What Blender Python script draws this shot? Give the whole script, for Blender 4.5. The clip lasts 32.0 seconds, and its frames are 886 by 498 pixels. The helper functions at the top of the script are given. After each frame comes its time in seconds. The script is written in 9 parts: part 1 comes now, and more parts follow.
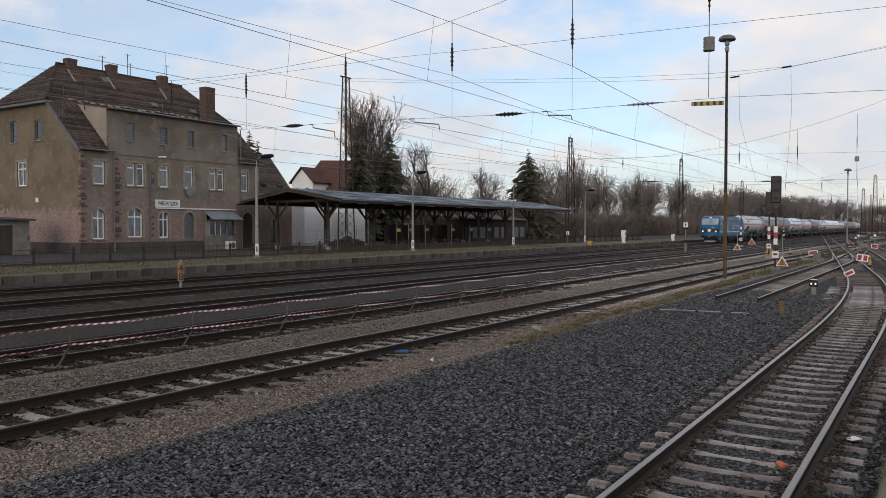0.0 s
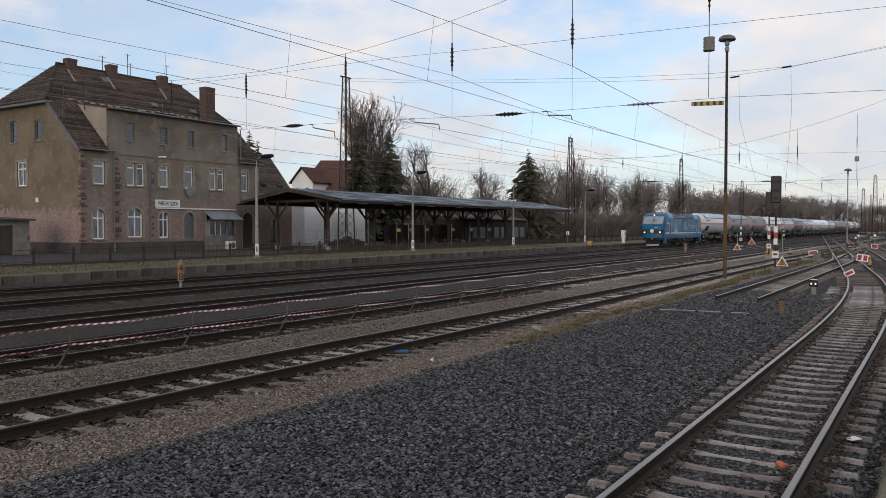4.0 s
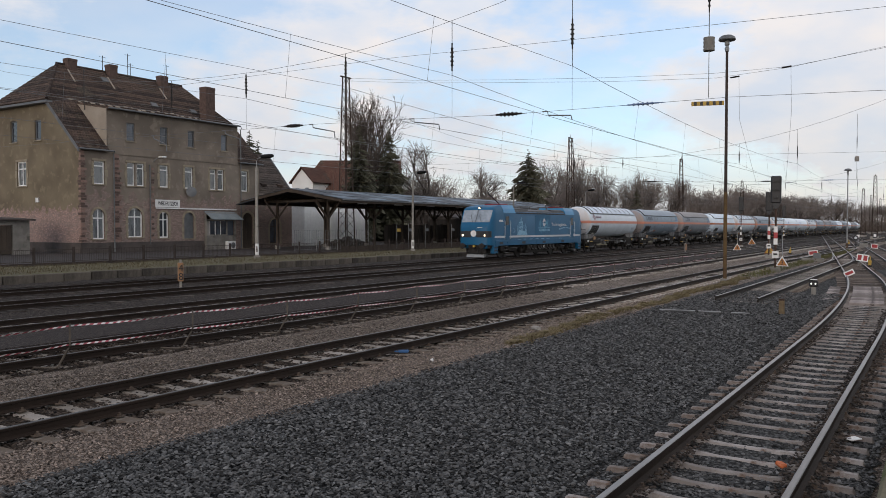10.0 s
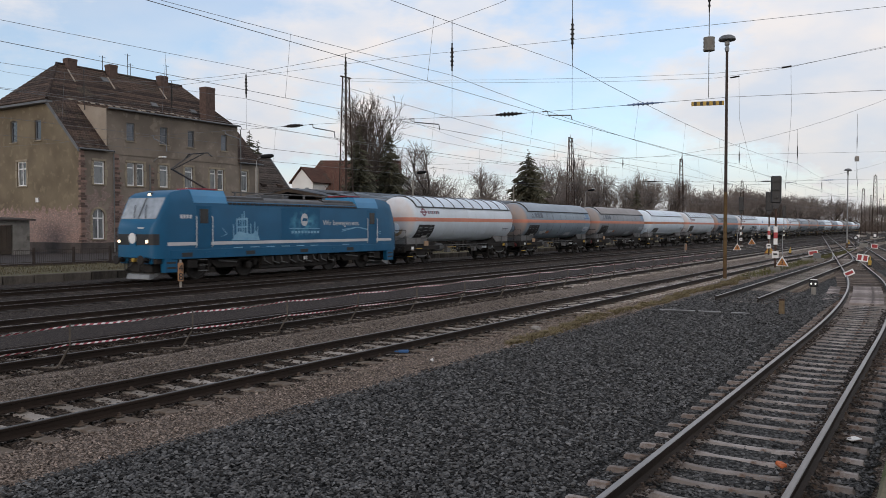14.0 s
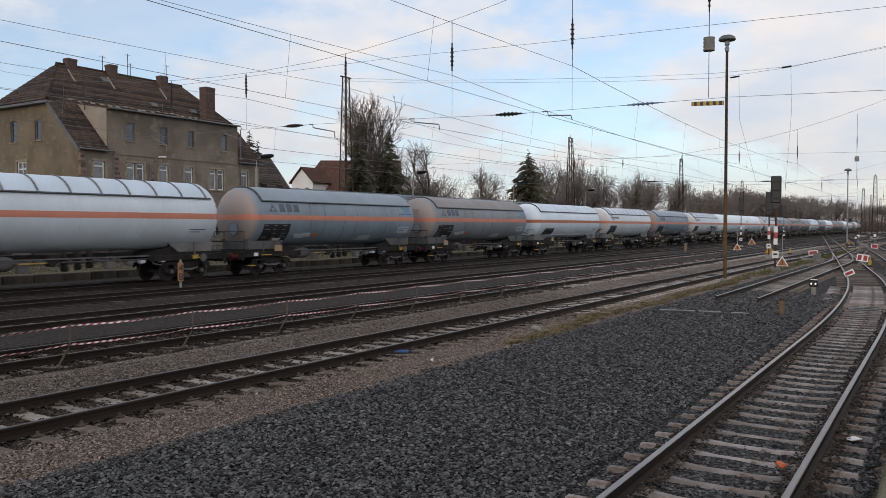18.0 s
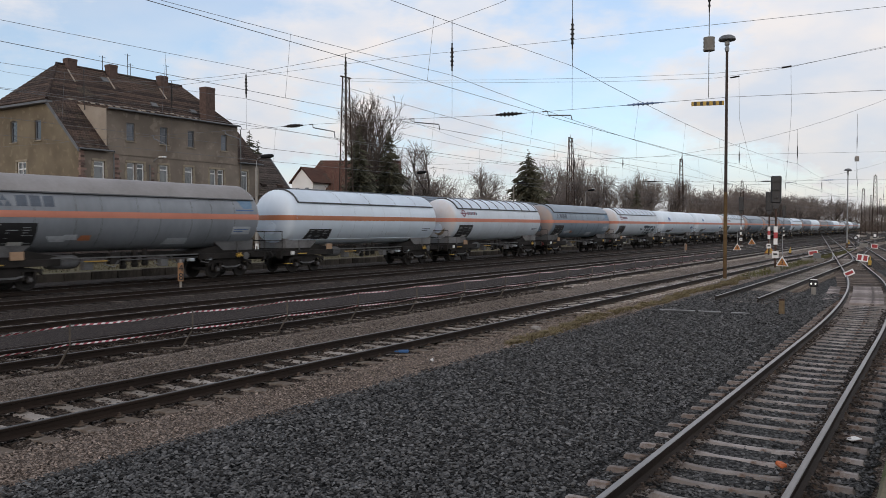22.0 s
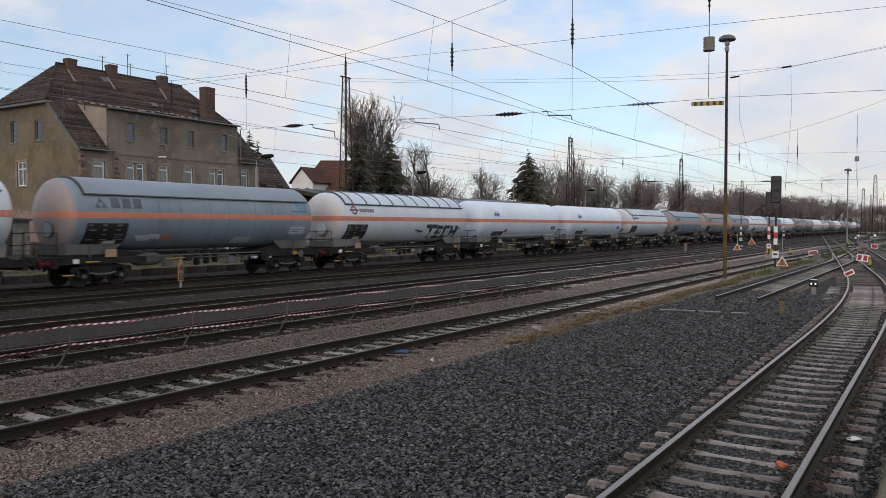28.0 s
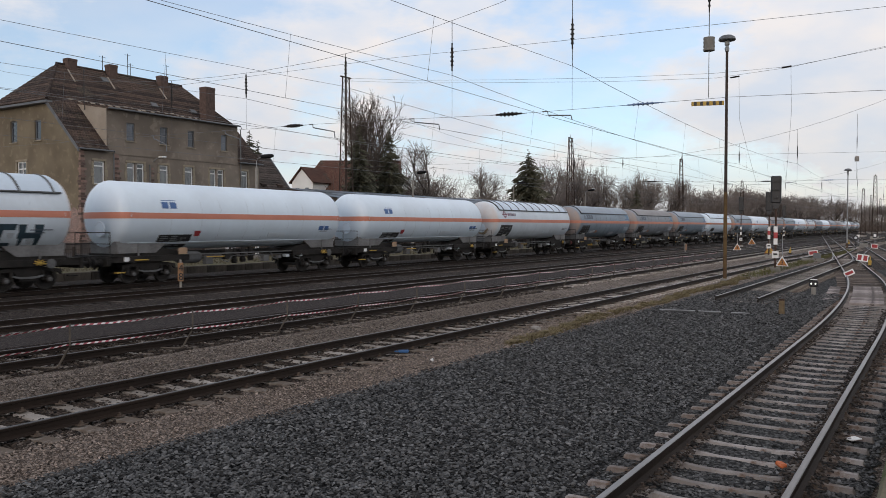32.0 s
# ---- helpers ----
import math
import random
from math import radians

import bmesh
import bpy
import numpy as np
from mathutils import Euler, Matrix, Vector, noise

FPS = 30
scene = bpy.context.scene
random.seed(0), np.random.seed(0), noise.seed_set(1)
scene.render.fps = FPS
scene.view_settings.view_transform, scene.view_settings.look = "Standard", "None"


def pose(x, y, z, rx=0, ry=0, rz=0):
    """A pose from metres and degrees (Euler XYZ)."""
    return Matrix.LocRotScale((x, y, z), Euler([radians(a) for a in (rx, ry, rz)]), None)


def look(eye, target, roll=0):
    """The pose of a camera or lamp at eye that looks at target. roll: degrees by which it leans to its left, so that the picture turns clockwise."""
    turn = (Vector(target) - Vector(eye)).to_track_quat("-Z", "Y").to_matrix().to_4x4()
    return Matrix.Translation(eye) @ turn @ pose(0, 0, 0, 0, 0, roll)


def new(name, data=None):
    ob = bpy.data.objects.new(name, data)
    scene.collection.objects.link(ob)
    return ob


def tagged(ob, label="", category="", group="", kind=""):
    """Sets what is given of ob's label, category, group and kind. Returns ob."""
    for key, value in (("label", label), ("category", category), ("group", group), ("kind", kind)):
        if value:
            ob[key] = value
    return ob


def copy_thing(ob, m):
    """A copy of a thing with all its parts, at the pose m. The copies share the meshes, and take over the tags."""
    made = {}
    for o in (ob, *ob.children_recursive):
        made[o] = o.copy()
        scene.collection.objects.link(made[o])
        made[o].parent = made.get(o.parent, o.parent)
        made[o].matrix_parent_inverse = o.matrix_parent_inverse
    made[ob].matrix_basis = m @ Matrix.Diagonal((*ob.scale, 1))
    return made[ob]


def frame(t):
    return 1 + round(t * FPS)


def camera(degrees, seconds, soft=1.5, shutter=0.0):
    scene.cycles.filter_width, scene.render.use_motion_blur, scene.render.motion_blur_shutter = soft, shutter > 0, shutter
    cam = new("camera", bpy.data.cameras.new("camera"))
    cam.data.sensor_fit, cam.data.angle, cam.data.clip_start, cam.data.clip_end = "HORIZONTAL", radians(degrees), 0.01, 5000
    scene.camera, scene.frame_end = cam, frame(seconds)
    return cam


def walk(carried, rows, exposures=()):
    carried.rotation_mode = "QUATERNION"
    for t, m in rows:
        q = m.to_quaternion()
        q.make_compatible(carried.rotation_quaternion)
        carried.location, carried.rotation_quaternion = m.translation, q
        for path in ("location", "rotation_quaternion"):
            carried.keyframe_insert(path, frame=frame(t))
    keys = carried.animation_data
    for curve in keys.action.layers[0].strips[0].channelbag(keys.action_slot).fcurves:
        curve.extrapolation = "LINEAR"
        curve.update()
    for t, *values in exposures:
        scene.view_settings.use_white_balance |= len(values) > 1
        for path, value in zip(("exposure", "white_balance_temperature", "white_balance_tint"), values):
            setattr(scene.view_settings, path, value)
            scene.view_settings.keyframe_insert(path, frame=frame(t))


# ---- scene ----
cam = camera(58.7, 32.0, soft=0.6, shutter=0.4)
EYE = pose(0, 0, 2.6, 88.4, 0, -57.6)
walk(cam, [(0, EYE), (32, EYE)], exposures=[(0, 0.0), (32, 0.0)])

# ---- sky and sun: broken winter cloud, weak low sun from down the line ----
SUN_EL, SUN_AZ = radians(13), radians(186)
world = bpy.data.worlds.new("sky")
scene.world = world
world.use_nodes = True
wn, wl = world.node_tree.nodes, world.node_tree.links
wn.clear()
w_out = wn.new("ShaderNodeOutputWorld")
w_sky = wn.new("ShaderNodeTexSky")
w_sky.sky_type, w_sky.sun_disc, w_sky.sun_elevation, w_sky.sun_rotation = "NISHITA", False, SUN_EL, radians(90) - SUN_AZ
w_blue = wn.new("ShaderNodeBackground")
w_blue.inputs[1].default_value = 0.19
w_sky.ozone_density, w_sky.dust_density, w_sky.air_density = 3.0, 0.2, 1.0
w_cloud = wn.new("ShaderNodeBackground")
w_cloud.inputs[1].default_value = 0.95
w_mix = wn.new("ShaderNodeMixShader")
w_co = wn.new("ShaderNodeTexCoord")
w_map = wn.new("ShaderNodeMapping")
w_map.inputs["Scale"].default_value = (2.2, 2.2, 5.0)
w_n = wn.new("ShaderNodeTexNoise")
w_n.inputs["Scale"].default_value, w_n.inputs["Detail"].default_value, w_n.inputs["Roughness"].default_value = 2.2, 8, 0.58
w_r = wn.new("ShaderNodeValToRGB")
w_r.color_ramp.elements[0].position, w_r.color_ramp.elements[0].color = 0.42, (0.42, 0.42, 0.42, 1)
w_r.color_ramp.elements[1].position, w_r.color_ramp.elements[1].color = 0.57, (0.95, 0.95, 0.95, 1)
w_n2 = wn.new("ShaderNodeTexNoise")
w_n2.inputs["Scale"].default_value, w_n2.inputs["Detail"].default_value = 4.0, 5
w_r2 = wn.new("ShaderNodeValToRGB")
w_r2.color_ramp.elements[0].position, w_r2.color_ramp.elements[0].color = 0.35, (0.78, 0.83, 0.93, 1)
w_r2.color_ramp.elements[1].position, w_r2.color_ramp.elements[1].color = 0.66, (1.0, 0.935, 0.91, 1)
wl.new(w_co.outputs["Generated"], w_map.inputs[0])
wl.new(w_map.outputs[0], w_n.inputs["Vector"])
wl.new(w_map.outputs[0], w_n2.inputs["Vector"])
w_dot, w_side, w_add = wn.new("ShaderNodeVectorMath"), wn.new("ShaderNodeMapRange"), wn.new("ShaderNodeMath")
w_dot.operation = "DOT_PRODUCT"
w_dot.inputs[1].default_value = (0.54, -0.84, 0.0)
w_side.inputs[1].default_value, w_side.inputs[2].default_value, w_side.inputs[3].default_value, w_side.inputs[4].default_value = -0.45, 0.4, -0.075, 0.075
wl.new(w_co.outputs["Generated"], w_dot.inputs[0])
wl.new(w_dot.outputs["Value"], w_side.inputs[0])
wl.new(w_n.outputs[0], w_add.inputs[0])
wl.new(w_side.outputs[0], w_add.inputs[1])
wl.new(w_add.outputs[0], w_r.inputs[0])
wl.new(w_n2.outputs[0], w_r2.inputs[0])
wl.new(w_r2.outputs[0], w_cloud.inputs[0])
# the cloud sheet is brighter overhead than at the horizon
w_up = wn.new("ShaderNodeMapRange")
w_up.inputs[1].default_value, w_up.inputs[2].default_value, w_up.inputs[3].default_value, w_up.inputs[4].default_value = 0.03, 0.42, 0.78, 1.05
wl.new(w_up.outputs[0], w_cloud.inputs[1])
wl.new(w_sky.outputs[0], w_blue.inputs[0])
w_sep, w_low, w_max = wn.new("ShaderNodeSeparateXYZ"), wn.new("ShaderNodeMapRange"), wn.new("ShaderNodeMath")
w_low.inputs[1].default_value, w_low.inputs[2].default_value, w_low.inputs[3].default_value, w_low.inputs[4].default_value = 0.02, 0.21, 0.97, 0.0
w_max.operation = "MAXIMUM"
wl.new(w_co.outputs["Generated"], w_sep.inputs[0])
wl.new(w_sep.outputs[2], w_low.inputs[0])
wl.new(w_sep.outputs[2], w_up.inputs[0])
wl.new(w_low.outputs[0], w_max.inputs[0])
wl.new(w_r.outputs[0], w_max.inputs[1])
wl.new(w_max.outputs[0], w_mix.inputs[0])
wl.new(w_blue.outputs[0], w_mix.inputs[1])
wl.new(w_cloud.outputs[0], w_mix.inputs[2])
wl.new(w_mix.outputs[0], w_out.inputs[0])
sun = new("sun", bpy.data.lights.new("sun", "SUN"))
sun.data.energy, sun.data.angle, sun.data.color = 0.95, radians(32), (1.0, 0.82, 0.68)
sun.matrix_world = look((0, 0, 0), (-math.cos(SUN_EL) * math.cos(SUN_AZ), -math.cos(SUN_EL) * math.sin(SUN_AZ), -math.sin(SUN_EL)))


# ---- materials ----
def mat(name, c1, c2=None, scale=3.0, fine=40.0, rough=0.7, metal=0.0, bump=0.0, grain=0.35, stretch=(1, 1, 1), each=0.0, spec=None, wear=None, wear_at=0.62, dist=0.02):
    """Two noises (stains and grain) between two colours, relief from the grain, and a third colour where it is worn."""
    m = bpy.data.materials.new(name)
    m.use_nodes = True
    n, l = m.node_tree.nodes, m.node_tree.links
    b = n["Principled BSDF"]
    b.inputs["Roughness"].default_value, b.inputs["Metallic"].default_value = rough, metal
    b.inputs["Specular IOR Level"].default_value = spec if spec is not None else (0.2 if rough >= 0.65 else 0.5)
    c2 = c2 or tuple(v * 0.75 for v in c1)
    co, mp = n.new("ShaderNodeTexCoord"), n.new("ShaderNodeMapping")
    mp.inputs["Scale"].default_value = stretch
    l.new(co.outputs["Object"], mp.inputs[0])
    big, small = n.new("ShaderNodeTexNoise"), n.new("ShaderNodeTexNoise")
    big.inputs["Scale"].default_value, big.inputs["Detail"].default_value = scale, 5
    small.inputs["Scale"].default_value, small.inputs["Detail"].default_value = fine, 4
    l.new(mp.outputs[0], big.inputs["Vector"])
    l.new(mp.outputs[0], small.inputs["Vector"])
    mx = n.new("ShaderNodeMix")
    mx.inputs[0].default_value = grain
    l.new(big.outputs[0], mx.inputs[2])
    l.new(small.outputs[0], mx.inputs[3])
    fac = mx.outputs[0]
    if each:
        oi, ad = n.new("ShaderNodeObjectInfo"), n.new("ShaderNodeMath")
        ad.operation = "MULTIPLY_ADD"
        ad.inputs[1].default_value, ad.inputs[2].default_value = each, -each / 2
        l.new(oi.outputs["Random"], ad.inputs[0])
        a2 = n.new("ShaderNodeMath")
        l.new(fac, a2.inputs[0])
        l.new(ad.outputs[0], a2.inputs[1])
        fac = a2.outputs[0]
    rp = n.new("ShaderNodeValToRGB")
    rp.color_ramp.elements[0].position, rp.color_ramp.elements[0].color = 0.34, (*c2, 1)
    rp.color_ramp.elements[1].position, rp.color_ramp.elements[1].color = 0.66, (*c1, 1)
    l.new(fac, rp.inputs[0])
    col = rp.outputs[0]
    if wear:
        wz = n.new("ShaderNodeTexNoise")
        wz.inputs["Scale"].default_value, wz.inputs["Detail"].default_value, wz.inputs["Roughness"].default_value = scale * 0.6, 8, 0.65
        off = n.new("ShaderNodeVectorMath")
        off.inputs[1].default_value = (7.3, 3.1, 5.7)
        l.new(mp.outputs[0], off.inputs[0])
        l.new(off.outputs[0], wz.inputs["Vector"])
        st = n.new("ShaderNodeMapRange")
        st.inputs[1].default_value, st.inputs[2].default_value = wear_at - 0.04, wear_at + 0.04
        l.new(wz.outputs[0], st.inputs[0])
        m2 = n.new("ShaderNodeMix")
        m2.data_type = "RGBA"
        m2.inputs[7].default_value = (*wear, 1)
        l.new(st.outputs[0], m2.inputs[0])
        l.new(col, m2.inputs[6])
        col = m2.outputs[2]
    l.new(col, b.inputs["Base Color"])
    if bump:
        bp = n.new("ShaderNodeBump")
        bp.inputs["Strength"].default_value, bp.inputs["Distance"].default_value = bump, dist
        l.new(small.outputs[0], bp.inputs["Height"])
        l.new(bp.outputs[0], b.inputs["Normal"])
    return m


def stony(name, lo, hi, size, rough=0.9, bump=1.0, dist=0.03, tint=None, tint_scale=0.5, tint_at=0.55):
    """Loose stones: cells with their own tone, shade painted into the gaps, relief; a second colour in broad patches.
    """
    m = bpy.data.materials.new(name)
    m.use_nodes = True
    n, l = m.node_tree.nodes, m.node_tree.links
    b = n["Principled BSDF"]
    b.inputs["Roughness"].default_value = rough
    b.inputs["Specular IOR Level"].default_value = 0.12
    co = n.new("ShaderNodeTexCoord")
    v = n.new("ShaderNodeTexVoronoi")
    v.inputs["Scale"].default_value = 1.0 / size
    l.new(co.outputs["Object"], v.inputs["Vector"])
    sp = n.new("ShaderNodeSeparateColor")
    l.new(v.outputs["Color"], sp.inputs[0])
    rp = n.new("ShaderNodeValToRGB")
    rp.color_ramp.elements[0].color, rp.color_ramp.elements[1].color = (*lo, 1), (*hi, 1)
    l.new(sp.outputs[0], rp.inputs[0])
    col = rp.outputs[0]
    if tint:
        nz = n.new("ShaderNodeTexNoise")
        nz.inputs["Scale"].default_value, nz.inputs["Detail"].default_value = tint_scale, 6
        l.new(co.outputs["Object"], nz.inputs["Vector"])
        st = n.new("ShaderNodeMapRange")
        st.inputs[1].default_value, st.inputs[2].default_value, st.inputs[4].default_value = tint_at - 0.12, tint_at + 0.12, 0.8
        l.new(nz.outputs[0], st.inputs[0])
        m2 = n.new("ShaderNodeMix")
        m2.data_type = "RGBA"
        m2.inputs[7].default_value = (*tint, 1)
        l.new(st.outputs[0], m2.inputs[0])
        l.new(col, m2.inputs[6])
        col = m2.outputs[2]
    # shade between the stones, multiplied into the colour away from each cell's centre
    gap_shade = n.new("ShaderNodeMapRange")
    gap_shade.inputs[1].default_value, gap_shade.inputs[2].default_value, gap_shade.inputs[3].default_value, gap_shade.inputs[4].default_value = 0.25, 0.75, 1.0, 0.22
    l.new(v.outputs["Distance"], gap_shade.inputs[0])
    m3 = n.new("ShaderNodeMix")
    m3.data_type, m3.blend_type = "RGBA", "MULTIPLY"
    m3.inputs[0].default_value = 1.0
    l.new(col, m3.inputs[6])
    l.new(gap_shade.outputs[0], m3.inputs[7])
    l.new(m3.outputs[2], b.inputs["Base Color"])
    bp = n.new("ShaderNodeBump")
    bp.invert = True
    bp.inputs["Strength"].default_value, bp.inputs["Distance"].default_value = bump, dist
    l.new(v.outputs["Distance"], bp.inputs["Height"])
    l.new(bp.outputs[0], b.inputs["Normal"])
    return m


def glow(name, c, strength):
    m = bpy.data.materials.new(name)
    m.use_nodes = True
    b = m.node_tree.nodes["Principled BSDF"]
    b.inputs["Base Color"].default_value = (*c, 1)
    b.inputs["Emission Color"].default_value = (*c, 1)
    b.inputs["Emission Strength"].default_value = strength
    return m


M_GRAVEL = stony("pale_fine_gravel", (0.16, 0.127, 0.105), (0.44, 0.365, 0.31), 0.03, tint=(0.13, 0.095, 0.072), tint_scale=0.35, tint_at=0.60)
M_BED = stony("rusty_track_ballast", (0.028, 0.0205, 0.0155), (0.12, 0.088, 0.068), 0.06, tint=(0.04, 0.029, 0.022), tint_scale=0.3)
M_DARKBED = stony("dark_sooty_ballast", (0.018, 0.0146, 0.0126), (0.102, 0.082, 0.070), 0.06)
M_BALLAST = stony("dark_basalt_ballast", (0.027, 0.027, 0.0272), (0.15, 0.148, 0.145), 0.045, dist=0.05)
M_ASPHALT = mat("worn_asphalt", (0.055, 0.048, 0.046), (0.034, 0.030, 0.029), scale=0.6, fine=60, rough=0.9, bump=0.25, wear=(0.08, 0.07, 0.065), wear_at=0.66)
M_STRIP = stony("worn_gritty_asphalt", (0.036, 0.029, 0.0265), (0.094, 0.077, 0.070), 0.035, bump=0.6)
M_GRASS = mat("dry_winter_grass", (0.12, 0.104, 0.06), (0.07, 0.062, 0.038), scale=0.8, fine=18, rough=0.95, bump=0.8, grain=0.5, wear=(0.095, 0.088, 0.045), wear_at=0.58)
M_CONC = mat("weathered_concrete", (0.30, 0.28, 0.25), (0.16, 0.15, 0.135), scale=1.4, fine=35, rough=0.9, bump=0.3, each=0.25, wear=(0.10, 0.095, 0.08), wear_at=0.6)
M_CONCDK = mat("sooty_concrete", (0.12, 0.104, 0.086), (0.042, 0.037, 0.032), scale=1.6, fine=14, rough=0.95, bump=0.5, each=0.22, stretch=(1.6, 1.6, 0.5), wear=(0.27, 0.24, 0.205), wear_at=0.66)
M_OCHRE = mat("faded_ochre_paint", (0.155, 0.098, 0.038), (0.07, 0.043, 0.024), scale=1.2, fine=20, rough=0.75, wear=(0.07, 0.042, 0.028), wear_at=0.6)
M_SLEEPER = mat("concrete_sleeper", (0.335, 0.30, 0.268), (0.19, 0.166, 0.142), scale=2.0, fine=50, rough=0.9, bump=0.3, each=0.4, wear=(0.12, 0.095, 0.075), wear_at=0.57)
M_SLEEPER_DK = mat("dirty_concrete_sleeper", (0.12, 0.10, 0.086), (0.045, 0.038, 0.033), scale=2.0, fine=50, rough=0.9, bump=0.3, each=0.5)
M_STEELSLP = mat("steel_trough_sleeper", (0.33, 0.30, 0.283), (0.18, 0.157, 0.142), scale=2.5, fine=40, rough=0.75, metal=0.0, bump=0.2, each=0.35, wear=(0.12, 0.08, 0.058), wear_at=0.60)
M_RAIL = mat("rusty_rail_steel", (0.027, 0.0175, 0.0125), (0.012, 0.008, 0.006), scale=2, fine=60, rough=0.7, bump=0.2, stretch=(0.2, 1, 1))
M_RAILTOP = mat("worn_rail_head", (0.07, 0.061, 0.056), (0.036, 0.031, 0.028), scale=1, fine=30, rough=0.42, metal=0.6, stretch=(0.1, 1, 1))
M_RAILTOP2 = mat("bright_rail_head", (0.27, 0.255, 0.25), (0.15, 0.138, 0.13), scale=1, fine=30, rough=0.4, metal=0.5, stretch=(0.1, 1, 1))
M_CLIP = mat("dark_rusty_fastening", (0.12, 0.092, 0.072), (0.05, 0.037, 0.03), scale=3, fine=30, rough=0.8)
M_RUST = mat("rusty_steel", (0.085, 0.05, 0.035), (0.042, 0.027, 0.021), scale=3, fine=30, rough=0.8, bump=0.2)
M_GALV = mat("dull_galvanised_steel", (0.30, 0.31, 0.31), (0.20, 0.20, 0.20), scale=2, fine=30, rough=0.55, metal=0.4, bump=0.1)
M_BLACK = mat("black_paint", (0.022, 0.022, 0.024), (0.012, 0.012, 0.013), scale=2, fine=30, rough=0.55)
M_DARK = mat("sooty_running_gear", (0.04, 0.036, 0.033), (0.018, 0.016, 0.015), scale=3, fine=30, rough=0.75, bump=0.2)
M_WHITEP = mat("white_paint", (0.78, 0.78, 0.76), (0.62, 0.61, 0.59), scale=1.5, fine=30, rough=0.5)
M_REDP = mat("red_paint", (0.38, 0.032, 0.035), (0.27, 0.026, 0.03), scale=1.5, fine=30, rough=0.55)
M_MARKER = mat("ochre_marker_paint", (0.36, 0.19, 0.085), (0.21, 0.11, 0.055), scale=2, fine=30, rough=0.6)
M_YELP = mat("yellow_paint", (0.50, 0.32, 0.05), (0.34, 0.21, 0.035), scale=2, fine=30, rough=0.6, wear=(0.22, 0.12, 0.05), wear_at=0.64)
M_ORANGE = mat("orange_board_paint", (0.48, 0.19, 0.035), (0.34, 0.13, 0.03), scale=2, fine=30, rough=0.6)


# ---- mesh helpers ----
def part(name, bm, material, parent=None, label="", smooth=False):
    """A bmesh (or mesh) as one object, under parent if there is one."""
    if isinstance(bm, bmesh.types.BMesh):
        me = bpy.data.meshes.new(name)
        bmesh.ops.recalc_face_normals(bm, faces=bm.faces[:])
        bm.to_mesh(me)
        bm.free()
    else:
        me = bm
    if smooth:
        me.shade_smooth()
        if smooth != 2:
            me.set_sharp_from_angle(angle=radians(35))
    for m_ in material if isinstance(material, (list, tuple)) else [material]:
        if len(me.materials) < (len(material) if isinstance(material, (list, tuple)) else 1):
            me.materials.append(m_)
    ob = new(name, me)
    if parent:
        ob.parent = parent
    if label:
        ob["label"] = label
    return ob


def thing(name, m=None, label="", category="", group="", kind=""):
    ob = new(name)
    ob.empty_display_size = 0.2
    if m is not None:
        ob.matrix_world = m
    return tagged(ob, label, category, group, kind)


def add_box(bm, x0, y0, z0, x1, y1, z1, bevel=0.0, mi=0):
    vs = [bm.verts.new(p) for p in ((x0, y0, z0), (x1, y0, z0), (x1, y1, z0), (x0, y1, z0), (x0, y0, z1), (x1, y0, z1), (x1, y1, z1), (x0, y1, z1))]
    fs = [bm.faces.new([vs[i] for i in f]) for f in ((3, 2, 1, 0), (4, 5, 6, 7), (0, 1, 5, 4), (1, 2, 6, 5), (2, 3, 7, 6), (3, 0, 4, 7))]
    for f in fs:
        f.material_index = mi
    if bevel:
        es = list({e for f in fs for e in f.edges})
        bmesh.ops.bevel(bm, geom=es, offset=bevel, segments=1, affect="EDGES")
    return vs


def box(x0, y0, z0, x1, y1, z1, bevel=0.0):
    bm = bmesh.new()
    add_box(bm, x0, y0, z0, x1, y1, z1, bevel)
    return bm


def add_tube(bm, pts, r, n=8, caps=True, r1=None):
    """A round bar along a polyline, tapering to r1."""
    pts = [Vector(p) for p in pts]
    rings = []
    for i, p in enumerate(pts):
        d = (pts[min(i + 1, len(pts) - 1)] - pts[max(i - 1, 0)]).normalized()
        a = d.orthogonal().normalized() if abs(d.z) > 0.9 else d.cross(Vector((0, 0, 1))).normalized()
        b = d.cross(a)
        rr = r if r1 is None else r + (r1 - r) * i / max(1, len(pts) - 1)
        rings.append([bm.verts.new(p + (a * math.cos(2 * math.pi * k / n) + b * math.sin(2 * math.pi * k / n)) * rr) for k in range(n)])
    for q, w in zip(rings, rings[1:]):
        for k in range(n):
            bm.faces.new((q[k], q[(k + 1) % n], w[(k + 1) % n], w[k]))
    if caps:
        bm.faces.new(rings[0][::-1])
        bm.faces.new(rings[-1])
    return rings


def tube(pts, r, n=8, r1=None):
    bm = bmesh.new()
    add_tube(bm, pts, r, n, True, r1)
    return bm


def add_prism(bm, poly, axis, a, b):
    """A polygon swept from a to b along an axis ('x', 'y' or 'z'); poly holds the two other coordinates in order."""
    def p3(p, t):
        return {"x": (t, p[0], p[1]), "y": (p[0], t, p[1]), "z": (p[0], p[1], t)}[axis]
    v0 = [bm.verts.new(p3(p, a)) for p in poly]
    v1 = [bm.verts.new(p3(p, b)) for p in poly]
    k = len(poly)
    for i in range(k):
        bm.faces.new((v0[i], v0[(i + 1) % k], v1[(i + 1) % k], v1[i]))
    bm.faces.new(v0[::-1])
    bm.faces.new(v1)


def prism(poly, axis, a, b):
    bm = bmesh.new()
    add_prism(bm, poly, axis, a, b)
    return bm


